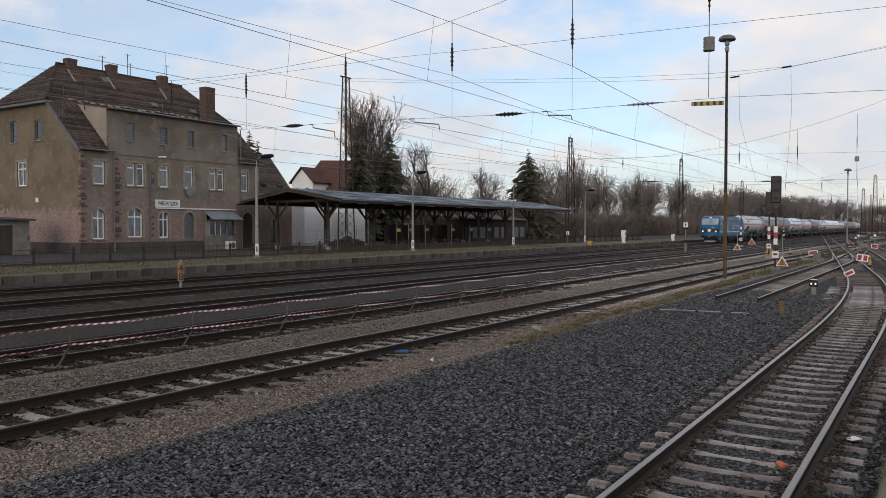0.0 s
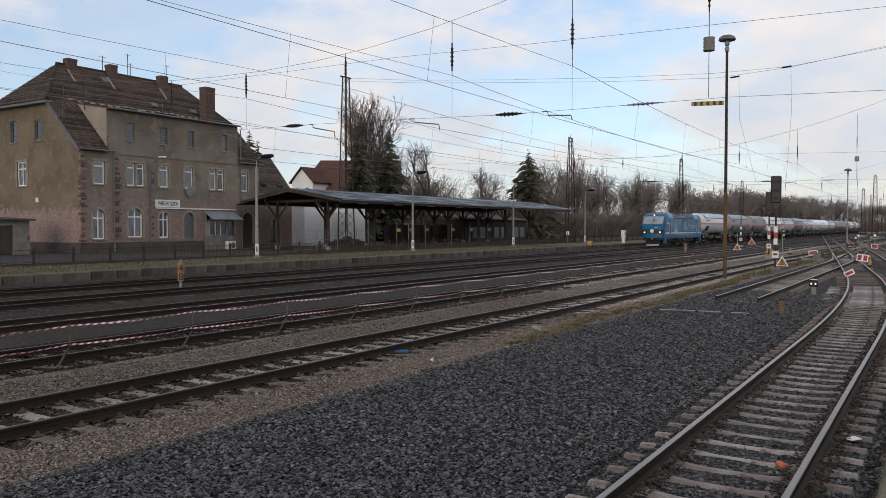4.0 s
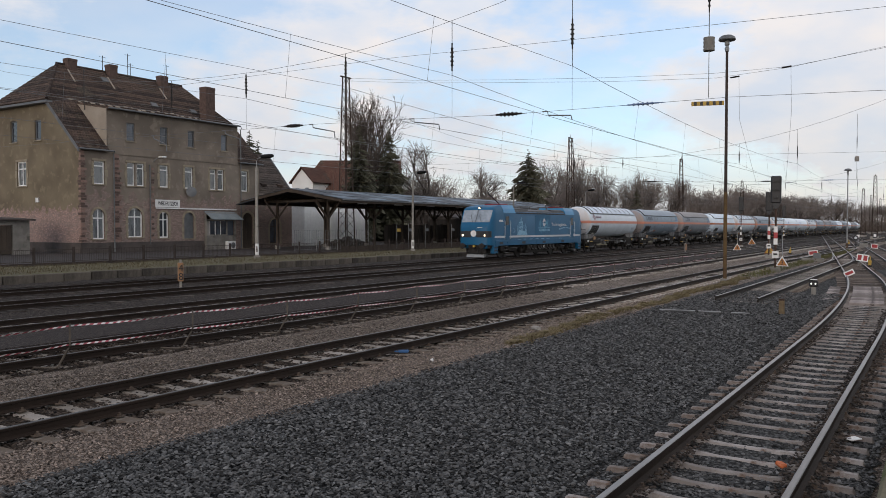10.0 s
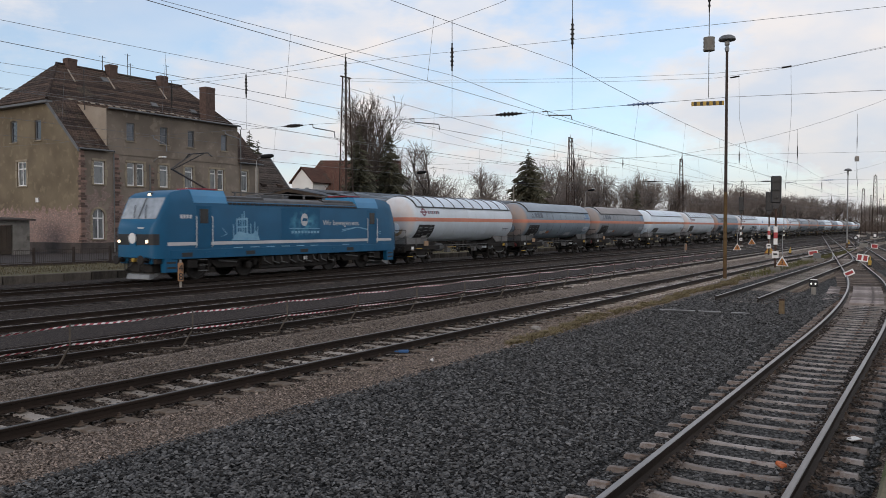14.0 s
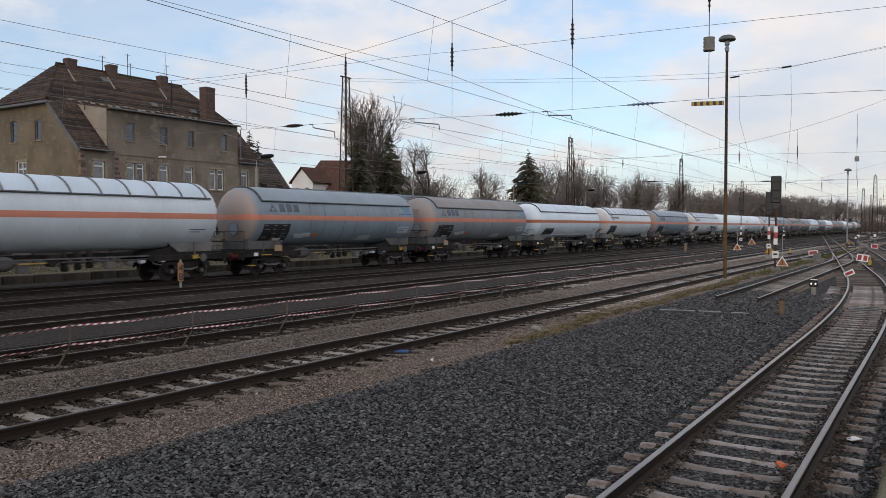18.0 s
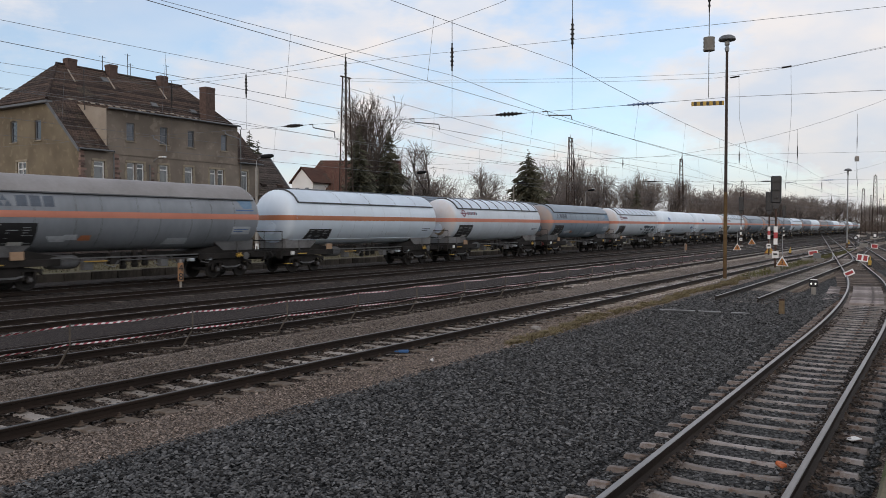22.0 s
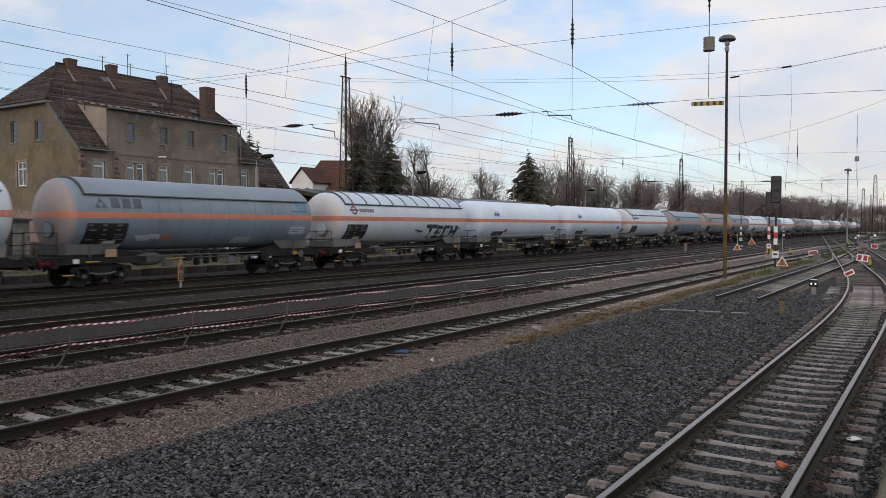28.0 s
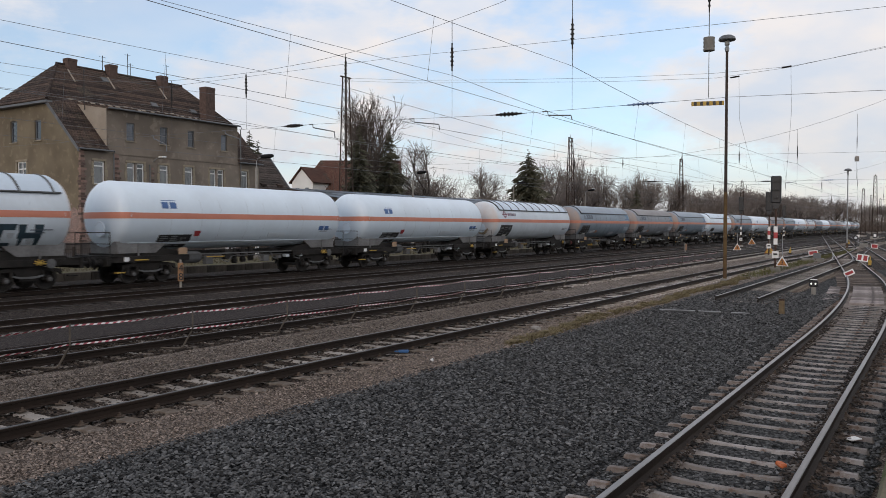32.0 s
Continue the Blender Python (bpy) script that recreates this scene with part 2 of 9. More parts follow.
def lathe(profile, n=24, axis="z"):
    """A body of revolution: profile of (radius, height)."""
    bm = bmesh.new()
    rings = []
    for r, h in profile:
        ring = []
        for k in range(n):
            a = 2 * math.pi * k / n
            c, s_ = r * math.cos(a), r * math.sin(a)
            ring.append(bm.verts.new({"z": (c, s_, h), "y": (c, h, s_), "x": (h, c, s_)}[axis]))
        rings.append(ring)
    for q, w in zip(rings, rings[1:]):
        for k in range(n):
            bm.faces.new((q[k], q[(k + 1) % n], w[(k + 1) % n], w[k]))
    bm.faces.new(rings[0][::-1])
    bm.faces.new(rings[-1])
    bmesh.ops.remove_doubles(bm, verts=bm.verts[:], dist=1e-5)
    return bm


def mesh_of(name, verts, faces):
    me = bpy.data.meshes.new(name)
    me.from_pydata(verts, [], faces)
    me.update()
    return me


def words(name, text, size, m, material, parent, depth=0.004, align="LEFT", bold=0.0):
    """Raised letters in the built-in font, as a mesh part."""
    cu = bpy.data.curves.new(name, "FONT")
    cu.body, cu.size, cu.extrude, cu.align_x, cu.resolution_u, cu.offset = text, size, depth, align, 3, bold
    tmp = bpy.data.objects.new(name, cu)
    scene.collection.objects.link(tmp)
    me = bpy.data.meshes.new_from_object(tmp)
    bpy.data.objects.remove(tmp)
    me.materials.clear()
    ob = part(name, me, material, parent)
    ob.matrix_local = m
    return ob


# ---- ground ----
def ridged(x0, x1, y0, y1, nx, ny, z, amp, freq, edge=0.0, seed=0.0):
    """A ground patch with low relief and a wandering edge along y."""
    verts, faces = [], []
    for j in range(ny + 1):
        for i in range(nx + 1):
            x, y = x0 + (x1 - x0) * (i / nx) ** 1.7, y0 + (y1 - y0) * j / ny
            if edge and j in (0, ny):
                y += edge * noise.noise((x * 0.7, seed, j))
                y += edge * 0.5 * noise.noise((x * 3.1, seed, j))
            zz = z + amp * noise.noise((x * freq, y * freq, seed))
            if j in (0, ny):
                zz -= 0.03
            verts.append((x, y, zz))
    for j in range(ny):
        for i in range(nx):
            a = j * (nx + 1) + i
            faces.append((a, a + 1, a + nx + 2, a + nx + 1))
    return verts, faces


def patch(name, material, label, *a, **k):
    v, f = ridged(*a, **k)
    ob = part(name, mesh_of(name, v, f), material, smooth=2)
    return tagged(ob, label, "ground", kind="structure")


ground = part("ground", mesh_of("ground", [(-900, -900, -0.27), (2600, -900, -0.27), (2600, 1500, -0.27), (-900, 1500, -0.27)], [(0, 1, 2, 3)]), M_GRAVEL)
tagged(ground, "broad grey-brown gravel ground of a railway yard", "ground", kind="structure")
TRACKS = {1: 32.1, 2: 26.95, 3: 21.35, 4: 15.9, 5: 10.98}
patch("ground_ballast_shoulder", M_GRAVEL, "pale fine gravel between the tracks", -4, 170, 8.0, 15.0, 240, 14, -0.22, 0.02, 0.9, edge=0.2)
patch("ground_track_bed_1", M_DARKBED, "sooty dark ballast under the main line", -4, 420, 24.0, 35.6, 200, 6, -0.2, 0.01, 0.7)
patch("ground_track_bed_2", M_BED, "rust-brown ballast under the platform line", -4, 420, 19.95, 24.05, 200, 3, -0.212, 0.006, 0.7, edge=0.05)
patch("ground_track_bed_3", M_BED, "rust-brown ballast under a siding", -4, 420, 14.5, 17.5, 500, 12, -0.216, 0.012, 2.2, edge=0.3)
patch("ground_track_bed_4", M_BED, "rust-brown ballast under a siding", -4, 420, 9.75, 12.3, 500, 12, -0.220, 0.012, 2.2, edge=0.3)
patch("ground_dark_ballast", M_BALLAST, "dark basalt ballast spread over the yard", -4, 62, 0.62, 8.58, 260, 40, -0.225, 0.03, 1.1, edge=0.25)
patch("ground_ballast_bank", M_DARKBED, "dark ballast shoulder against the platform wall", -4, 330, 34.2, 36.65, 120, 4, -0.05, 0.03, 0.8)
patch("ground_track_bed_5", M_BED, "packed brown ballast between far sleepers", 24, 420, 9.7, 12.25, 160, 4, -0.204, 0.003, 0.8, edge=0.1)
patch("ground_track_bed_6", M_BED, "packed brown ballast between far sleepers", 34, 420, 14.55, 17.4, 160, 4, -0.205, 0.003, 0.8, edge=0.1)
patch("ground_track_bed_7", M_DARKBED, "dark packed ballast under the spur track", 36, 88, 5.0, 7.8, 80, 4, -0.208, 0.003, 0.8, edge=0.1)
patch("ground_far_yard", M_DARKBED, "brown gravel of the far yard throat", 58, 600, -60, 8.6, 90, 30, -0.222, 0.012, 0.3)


def ballast_stones(x0, x1, y0, y1, count, size, seed):
    """Broken stones lying on the ballast, each a small irregular solid."""
    rng = np.random.default_rng(seed)
    base = np.array([(1, 0, 0), (-1, 0, 0), (0, 1, 0), (0, -1, 0), (0, 0, 0.75), (0, 0, -0.75), (0.62, 0.62, 0.5), (-0.62, -0.62, 0.5), (-0.6, 0.6, 0.5), (0.6, -0.6, 0.5)])
    tris = np.array([(0, 6, 9), (6, 4, 9), (6, 2, 4), (2, 8, 4), (8, 1, 4), (1, 7, 4), (7, 3, 4), (3, 9, 4), (3, 0, 9), (0, 2, 6), (2, 1, 8), (1, 3, 7)])
    u = rng.random(count)
    x = x0 * (x1 / x0) ** u
    y = y0 + (y1 - y0) * rng.random(count)
    s = size * (0.55 + 0.8 * rng.random(count) ** 1.5) * (1 + 0.02 * (x - x0))
    keep = (np.abs(y - 2.0) > 0.95) | (rng.random(count) < 0.6)
    x, y, s = x[keep], y[keep], s[keep]
    k = len(x)
    v = base[None] * (1 + 0.75 * (rng.random((k, 10, 3)) - 0.5)) * s[:, None, None] * 0.5
    v *= np.array((1.15, 0.9, 0.7))[None, None]
    a, t = rng.random(k) * 6.28, (rng.random(k) - 0.5) * 1.2
    ca, sa, ct, st = np.cos(a)[:, None], np.sin(a)[:, None], np.cos(t)[:, None], np.sin(t)[:, None]
    X, Z = v[:, :, 0] * ct - v[:, :, 2] * st, v[:, :, 0] * st + v[:, :, 2] * ct
    v = np.stack((X * ca - v[:, :, 1] * sa, X * sa + v[:, :, 1] * ca, Z), 2)
    low = np.where(np.abs(y - 2.0) < 1.32, -0.258, np.where(np.abs(y - 10.98) < 1.34, -0.246, -0.20))
    low = np.where(y > 12.3, -0.222, low)
    v += np.stack((x, y, low + 0.014 + 0.03 * rng.random(k)), 1)[:, None]
    f = (tris[None] + 10 * np.arange(k)[:, None, None]).reshape(-1, 3)
    me = bpy.data.meshes.new("ballast_stones")
    me.vertices.add(k * 10)
    me.vertices.foreach_set("co", v.reshape(-1))
    me.loops.add(len(f) * 3)
    me.loops.foreach_set("vertex_index", f.reshape(-1).astype(np.int32))
    me.polygons.add(len(f))
    me.polygons.foreach_set("loop_start", np.arange(0, len(f) * 3, 3, dtype=np.int32))
    me.update(calc_edges=True)
    return me


def stone_material(name, lo, hi):
    m = bpy.data.materials.new(name)
    m.use_nodes = True
    n, l = m.node_tree.nodes, m.node_tree.links
    b = n["Principled BSDF"]
    b.inputs["Roughness"].default_value = 0.8
    b.inputs["Specular IOR Level"].default_value = 0.2
    g, rp = n.new("ShaderNodeNewGeometry"), n.new("ShaderNodeValToRGB")
    rp.color_ramp.elements[0].color, rp.color_ramp.elements[1].color = (*lo, 1), (*hi, 1)
    e = rp.color_ramp.elements.new(0.93)
    e.color = (*[v * 0.72 for v in hi], 1)
    l.new(g.outputs["Random Per Island"], rp.inputs[0])
    nz = n.new("ShaderNodeTexNoise")
    nz.inputs["Scale"].default_value = 55
    mx = n.new("ShaderNodeMix")
    mx.data_type, mx.blend_type = "RGBA", "MULTIPLY"
    mx.inputs[0].default_value = 0.5
    l.new(rp.outputs[0], mx.inputs[6])
    l.new(nz.outputs[0], mx.inputs[7])
    l.new(mx.outputs[2], b.inputs["Base Color"])
    return m


M_STONES = stone_material("basalt_stones", (0.013, 0.013, 0.0132), (0.25, 0.248, 0.245))
st = part("ballast_stones", ballast_stones(4.4, 36.0, 2.95, 8.42, 60000, 0.046, 3), M_STONES)
tagged(st, "loose broken dark grey basalt ballast stones", "ballast", kind="stuff")
st = part("ballast_stones", ballast_stones(4.6, 28.0, 0.6, 3.05, 22000, 0.047, 4), M_STONES)
tagged(st, "dark basalt stones between the sleepers of a siding", "ballast", kind="stuff")
M_PEBBLES = stone_material("pale_gravel_stones", (0.09, 0.069, 0.056), (0.55, 0.44, 0.365))
M_PEBBLES2 = stone_material("dull_gravel_stones", (0.06, 0.048, 0.04), (0.41, 0.34, 0.285))
st = part("gravel_stones", ballast_stones(4.6, 30.0, 8.35, 9.75, 15000, 0.034, 5), M_PEBBLES)
tagged(st, "pale broken gravel stones between two sidings", "gravel", kind="stuff")
st = part("gravel_stones", ballast_stones(7.0, 30.0, 12.25, 14.2, 13000, 0.042, 6), M_PEBBLES2)
tagged(st, "pale broken gravel stones between two sidings", "gravel", kind="stuff")
M_BEDSTONES = stone_material("rusty_ballast_stones", (0.014, 0.0105, 0.0085), (0.115, 0.086, 0.066))
st = part("ballast_stones", ballast_stones(5.2, 26.0, 9.65, 12.3, 10800, 0.055, 7), M_BEDSTONES)
tagged(st, "rust-brown ballast stones between the sleepers of a siding", "ballast", kind="stuff")
st = part("ballast_stones", ballast_stones(7.5, 34.0, 14.5, 17.45, 10900, 0.06, 8), M_BEDSTONES)
tagged(st, "rust-brown ballast stones strewn over a siding's sleepers", "ballast", kind="stuff")

def rail_heaps(seed):
    """Dark stones lying against both sides of the near siding's rails, over the sleepers."""
    me = ballast_stones(4.6, 30.0, 0.0, 0.17, 4200, 0.045, seed)
    k = len(me.vertices) // 10
    v = np.empty(len(me.vertices) * 3)
    me.vertices.foreach_get("co", v)
    v = v.reshape(k, 10, 3)
    rng = np.random.default_rng(seed)
    side = rng.integers(0, 4, k)
    off = v[:, :, 1].mean(1)
    u = 0.05 + 0.9 * off
    at = np.array((2.0 - 0.753 - 0.04, 2.0 - 0.753 + 0.04, 2.0 + 0.753 - 0.04, 2.0 + 0.753 + 0.04))[side] + np.where(side % 2 == 0, -1, 1) * u
    bend = np.maximum(v[:, :, 0].mean(1) - 20.5, 0) ** 2 / 784 * 1.722
    v[:, :, 1] += (at + bend - off)[:, None]
    v[:, :, 2] += (0.042 - 0.2 * off + 0.015 * rng.random(k))[:, None]
    me.vertices.foreach_set("co", v.reshape(-1))
    me.update()
    return me


M_DARKSTONES = stone_material("rusty_dark_ballast_stones", (0.012, 0.010, 0.009), (0.13, 0.10, 0.082))
st = part("ballast_stones", rail_heaps(9), M_DARKSTONES)
tagged(st, "rust-dark ballast stones heaped against the rails of a siding", "ballast", kind="stuff")


# ---- tracks ----
def rail_mesh(path, up=0.0):
    """A flat-bottomed rail along plan points: foot, web and head; the head's top has the second material."""
    prof = [(-0.07, -0.16), (-0.07, -0.148), (-0.012, -0.125), (-0.009, -0.05), (-0.036, -0.038), (-0.036, -0.008), (-0.028, 0.0),
            (0.028, 0.0), (0.036, -0.008), (0.036, -0.038), (0.009, -0.05), (0.012, -0.125), (0.07, -0.148), (0.07, -0.16)]
    verts, faces, mats = [], [], []
    k = len(prof)
    for i, (x, y) in enumerate(path):
        ax, ay = path[max(i - 1, 0)]
        bx, by = path[min(i + 1, len(path) - 1)]
        d = math.hypot(bx - ax, by - ay)
        nx, ny = -(by - ay) / d, (bx - ax) / d
        verts += [(x + nx * p, y + ny * p, q + up) for p, q in prof]
    for i in range(len(path) - 1):
        for j in range(k):
            a, b = i * k + j, i * k + (j + 1) % k
            faces.append((a, b, b + k, a + k))
            mats.append(1 if 5 <= j <= 7 else 0)
    faces.append(tuple(range(k)))
    faces.append(tuple(range(len(verts) - 1, len(verts) - k - 1, -1)))
    mats += [0, 0]
    me = mesh_of("rail", verts, faces)
    me.polygons.foreach_set("material_index", mats)
    return me


def side_path(path, off):
    out = []
    for i, (x, y) in enumerate(path):
        ax, ay = path[max(i - 1, 0)]
        bx, by = path[min(i + 1, len(path) - 1)]
        d = math.hypot(bx - ax, by - ay)
        out.append((x - (by - ay) / d * off, y + (bx - ax) / d * off))
    return out


def sleeper_mesh(kind):
    bm = bmesh.new()
    if kind == "concrete":
        add_prism(bm, [(-0.15, -0.3), (0.15, -0.3), (0.11, -0.165), (-0.11, -0.165)], "y", -1.3, 1.3)
        for v in bm.verts:
            if v.co.z > -0.2 and abs(v.co.y) > 1.2:
                v.co.z -= 0.015
        bmesh.ops.bisect_plane(bm, geom=bm.verts[:] + bm.edges[:] + bm.faces[:], plane_co=(0, 0.45, 0), plane_no=(0, 1, 0))
        bmesh.ops.bisect_plane(bm, geom=bm.verts[:] + bm.edges[:] + bm.faces[:], plane_co=(0, -0.45, 0), plane_no=(0, 1, 0))
        for v in bm.verts:
            if abs(v.co.y) < 0.5 and v.co.z > -0.2:
                v.co.z -= 0.02
    else:
        ys = (-1.28, -1.24, -0.75, -0.3, 0.3, 0.75, 1.24, 1.28)
        zt = (-0.26, -0.175, -0.162, -0.197, -0.197, -0.162, -0.175, -0.26)
        rows = [[bm.verts.new((dx, y, z if abs(dx) < 0.07 else z - 0.1)) for dx in (-0.085, -0.042, 0.042, 0.085)] for y, z in zip(ys, zt)]
        for q, w in zip(rows, rows[1:]):
            for i in range(3):
                bm.faces.new((q[i], q[i + 1], w[i + 1], w[i]))
        bm.faces.new(rows[0])
        bm.faces.new(rows[-1][::-1])
    bmesh.ops.recalc_face_normals(bm, faces=bm.faces[:])
    me = bpy.data.meshes.new("sleeper")
    bm.to_mesh(me)
    bm.free()
    return me


def clip_mesh():
    """The fastenings of one sleeper: ribbed plates, clamps and screws on both sides of both rails."""
    bm = bmesh.new()
    for y in (-0.75, 0.75):
        add_box(bm, -0.07, y - 0.15, -0.17, 0.07, y + 0.15, -0.158)
        for s in (-1, 1):
            add_box(bm, -0.03, y + s * 0.10 - 0.022, -0.16, 0.03, y + s * 0.10 + 0.022, -0.135)
            add_box(bm, -0.014, y + s * 0.10 - 0.014, -0.136, 0.014, y + s * 0.10 + 0.014, -0.108)
    me = bpy.data.meshes.new("fastening")
    bm.to_mesh(me)
    bm.free()
    return me


ME_CLIP = clip_mesh()
ME_CLIP.materials.append(M_CLIP)
SLEEPERS = {}
TRACK_THINGS = {}


def track(no, label, path, slp, material, step, near, far, top, start=None, clips=0.0):
    th = thing("track_%d" % no, None, label, "railway track", kind="structure")
    TRACK_THINGS[no] = th
    for off in (-0.753, 0.753):
        part("rail", rail_mesh(side_path(path, off)), [M_RAIL, top], th)
    SLEEPERS[no] = (th, path, slp, material, step, near, far, clips)
    return th


def along(path):
    out, s = [0.0], 0.0
    for (a, b), (c, d) in zip(path, path[1:]):
        s += math.hypot(c - a, d - b)
        out.append(s)
    return out


def at_length(path, acc, s):
    i = max(0, min(len(path) - 2, int(np.searchsorted(acc, s, side="right")) - 1))
    (a, b), (c, d) = path[i], path[i + 1]
    t = (s - acc[i]) / (acc[i + 1] - acc[i])
    return a + (c - a) * t, b + (d - b) * t, math.atan2(d - b, c - a)


BEND_X, BEND_R = 330.0, 1500.0


def main_path(y, x0=-60, x1=700):
    """Straight to the bend, then a long curve to the left."""
    pts = [(x0, y), (BEND_X, y)]
    r = BEND_R - y
    for i in range(1, 30):
        a = i * 0.012
        pts.append((BEND_X + r * math.sin(a), BEND_R - r * math.cos(a)))
        if pts[-1][0] > x1:
            break
    return pts


def diverging(y0, x_start, slope, x1, soft=14.0, x0=-5):
    """Parallel to the others, then easing into a straight line to the left."""
    pts, x, y = [(x0, y0), (x_start - soft, y0)], x_start - soft, y0
    for i in range(1, 21):
        t = i / 20
        pts.append((x_start - soft + 2 * soft * t, y0 + slope * soft * t * t))
    pts.append((x1, pts[-1][1] + slope * (x1 - pts[-1][0])))
    return pts


track(1, "main line track with dark sleepers and worn rails", main_path(TRACKS[1]), "concrete", M_SLEEPER_DK, 0.63, 14, 120, M_RAILTOP)
track(2, "main line track with dark sleepers and worn rails", main_path(TRACKS[2]), "concrete", M_SLEEPER_DK, 0.63, 12, 120, M_RAILTOP)
track(3, "track along the paved strip with concrete sleepers", main_path(TRACKS[3]), "concrete", M_SLEEPER, 0.63, 9, 130, M_RAILTOP)
track(4, "siding with concrete sleepers and rusty rails", main_path(TRACKS[4]), "concrete", M_SLEEPER, 0.63, 6, 130, M_RAILTOP)
track(5, "siding with concrete sleepers and rusty rails", main_path(TRACKS[5], x1=420), "concrete", M_SLEEPER, 0.63, 4, 130, M_RAILTOP, clips=45)
track(6, "curving siding on steel trough sleepers", diverging(2.0, 34.5, 0.123, 330), "steel", M_STEELSLP, 0.60, 4.5, 120, M_RAILTOP2, clips=22)
track(7, "short spur of track ending in the ballast", [(30.5, 6.45), (64, 6.5), (72, 6.65), (80, 6.95), (95, 7.6), (108.4, 8.15), (150, 12.3), (200, 17.5)], "concrete", M_SLEEPER, 0.63, 30.9, 90, M_RAILTOP2)
track(8, "far yard track on brown ballast", [(50, 0.8), (106.5, 6.7), (180, 14.4), (330, 30)], "concrete", M_SLEEPER_DK, 0.63, 60, 130, M_RAILTOP2)
track(9, "turnout curve joining the spur to the curving siding", [(58, 6.52), (66, 6.56), (72, 6.9), (78, 7.5), (84, 8.15), (92, 9.09)], "concrete", M_SLEEPER_DK, 0.63, 70, 92, M_RAILTOP2)
track(10, "turnout curve joining two sidings in the yard throat", [(70, 10.96), (78, 10.8), (86, 10.5), (94, 10.2), (102, 10.35), (112, 11.5)], "concrete", M_SLEEPER_DK, 0.63, 74, 112, M_RAILTOP2)


# ---- the train ----
M_BLUE = mat("blue_locomotive_paint", (0.0055, 0.094, 0.198), (0.0045, 0.076, 0.16), scale=0.8, fine=25, rough=0.42, grain=0.2, spec=0.3)
# body blue lightened for the cab roof: the sky's reflection put into the colour
M_BLUE_SKYLIT = mat("light_blue_cab_paint", (0.04, 0.22, 0.42), (0.032, 0.18, 0.35), scale=0.8, fine=25, rough=0.35, grain=0.2)
M_BLUE_PIC = mat("pale_blue_livery_picture", (0.24, 0.44, 0.58), (0.10, 0.27, 0.42), scale=2, fine=20, rough=0.4)


def mist_paint(name, base, glow_c, cx, cz, rx, rz):
    """Paint with a soft round wash of a lighter blue, broken by noise."""
    m = mat(name, base, tuple(v * 0.85 for v in base), scale=0.8, fine=25, rough=0.42, spec=0.3)
    n, l = m.node_tree.nodes, m.node_tree.links
    b = n["Principled BSDF"]
    co, mp, gr, nz = n.new("ShaderNodeTexCoord"), n.new("ShaderNodeMapping"), n.new("ShaderNodeTexGradient"), n.new("ShaderNodeTexNoise")
    gr.gradient_type = "SPHERICAL"
    mp.inputs["Location"].default_value = (-cx / rx, 0, -cz / rz)
    mp.inputs["Scale"].default_value = (1 / rx, 0, 1 / rz)
    nz.inputs["Scale"].default_value, nz.inputs["Detail"].default_value = 2.2, 7
    mu, mx = n.new("ShaderNodeMath"), n.new("ShaderNodeMix")
    mu.operation, mx.data_type = "MULTIPLY", "RGBA"
    mu.use_clamp = True
    nr = n.new("ShaderNodeMapRange")
    nr.inputs[1].default_value, nr.inputs[2].default_value, nr.inputs[4].default_value = 0.44, 0.66, 1.7
    l.new(co.outputs["Object"], mp.inputs[0])
    l.new(mp.outputs[0], gr.inputs[0])
    l.new(co.outputs["Object"], nz.inputs["Vector"])
    l.new(nz.outputs[0], nr.inputs[0])
    l.new(gr.outputs[0], mu.inputs[0])
    l.new(nr.outputs[0], mu.inputs[1])
    l.new(mu.outputs[0], mx.inputs[0])
    l.new(b.inputs["Base Color"].links[0].from_socket, mx.inputs[6])
    mx.inputs[7].default_value = (*glow_c, 1)
    l.new(mx.outputs[2], b.inputs["Base Color"])
    return m


M_ROOFGREY = mat("grey_roof_paint", (0.13, 0.135, 0.14), (0.08, 0.08, 0.085), scale=1.5, fine=25, rough=0.65, bump=0.1)
M_BLUE_MIST = mist_paint("misty_blue_livery_picture", (0.0055, 0.094, 0.198), (0.10, 0.33, 0.46), 0.4, 2.75, 1.3, 0.9)
M_SILVER = mat("pale_grey_stripe_paint", (0.55, 0.57, 0.58), (0.44, 0.45, 0.46), scale=1, fine=30, rough=0.45)
# windscreen glass: pale, half-metal base carries the bright sky it mirrors
M_SCREEN = mat("cab_window_glass", (0.46, 0.48, 0.49), (0.24, 0.26, 0.27), scale=1.2, fine=5, rough=0.1, spec=0.9, metal=0.55)
M_WINDARK = mat("dark_side_window", (0.012, 0.014, 0.016), (0.008, 0.009, 0.01), scale=2, fine=5, rough=0.15, spec=0.5)
M_HEADLAMP = glow("lit_headlamp", (1.0, 0.78, 0.52), 2.6)
M_PANTO = mat("dark_red_pantograph", (0.28, 0.02, 0.03), (0.16, 0.02, 0.03), scale=2, fine=30, rough=0.5)
M_TKWHITE = mat("white_tank_paint", (0.655, 0.72, 0.775), (0.53, 0.575, 0.61), scale=0.5, fine=6, rough=0.42, grain=0.25, stretch=(1, 1, 0.35), wear=(0.45, 0.40, 0.34), wear_at=0.70)
M_TKCLEAN = mat("clean_white_tank_paint", (0.70, 0.79, 0.865), (0.615, 0.69, 0.755), scale=0.5, fine=6, rough=0.35, grain=0.2, stretch=(1, 1, 0.4))
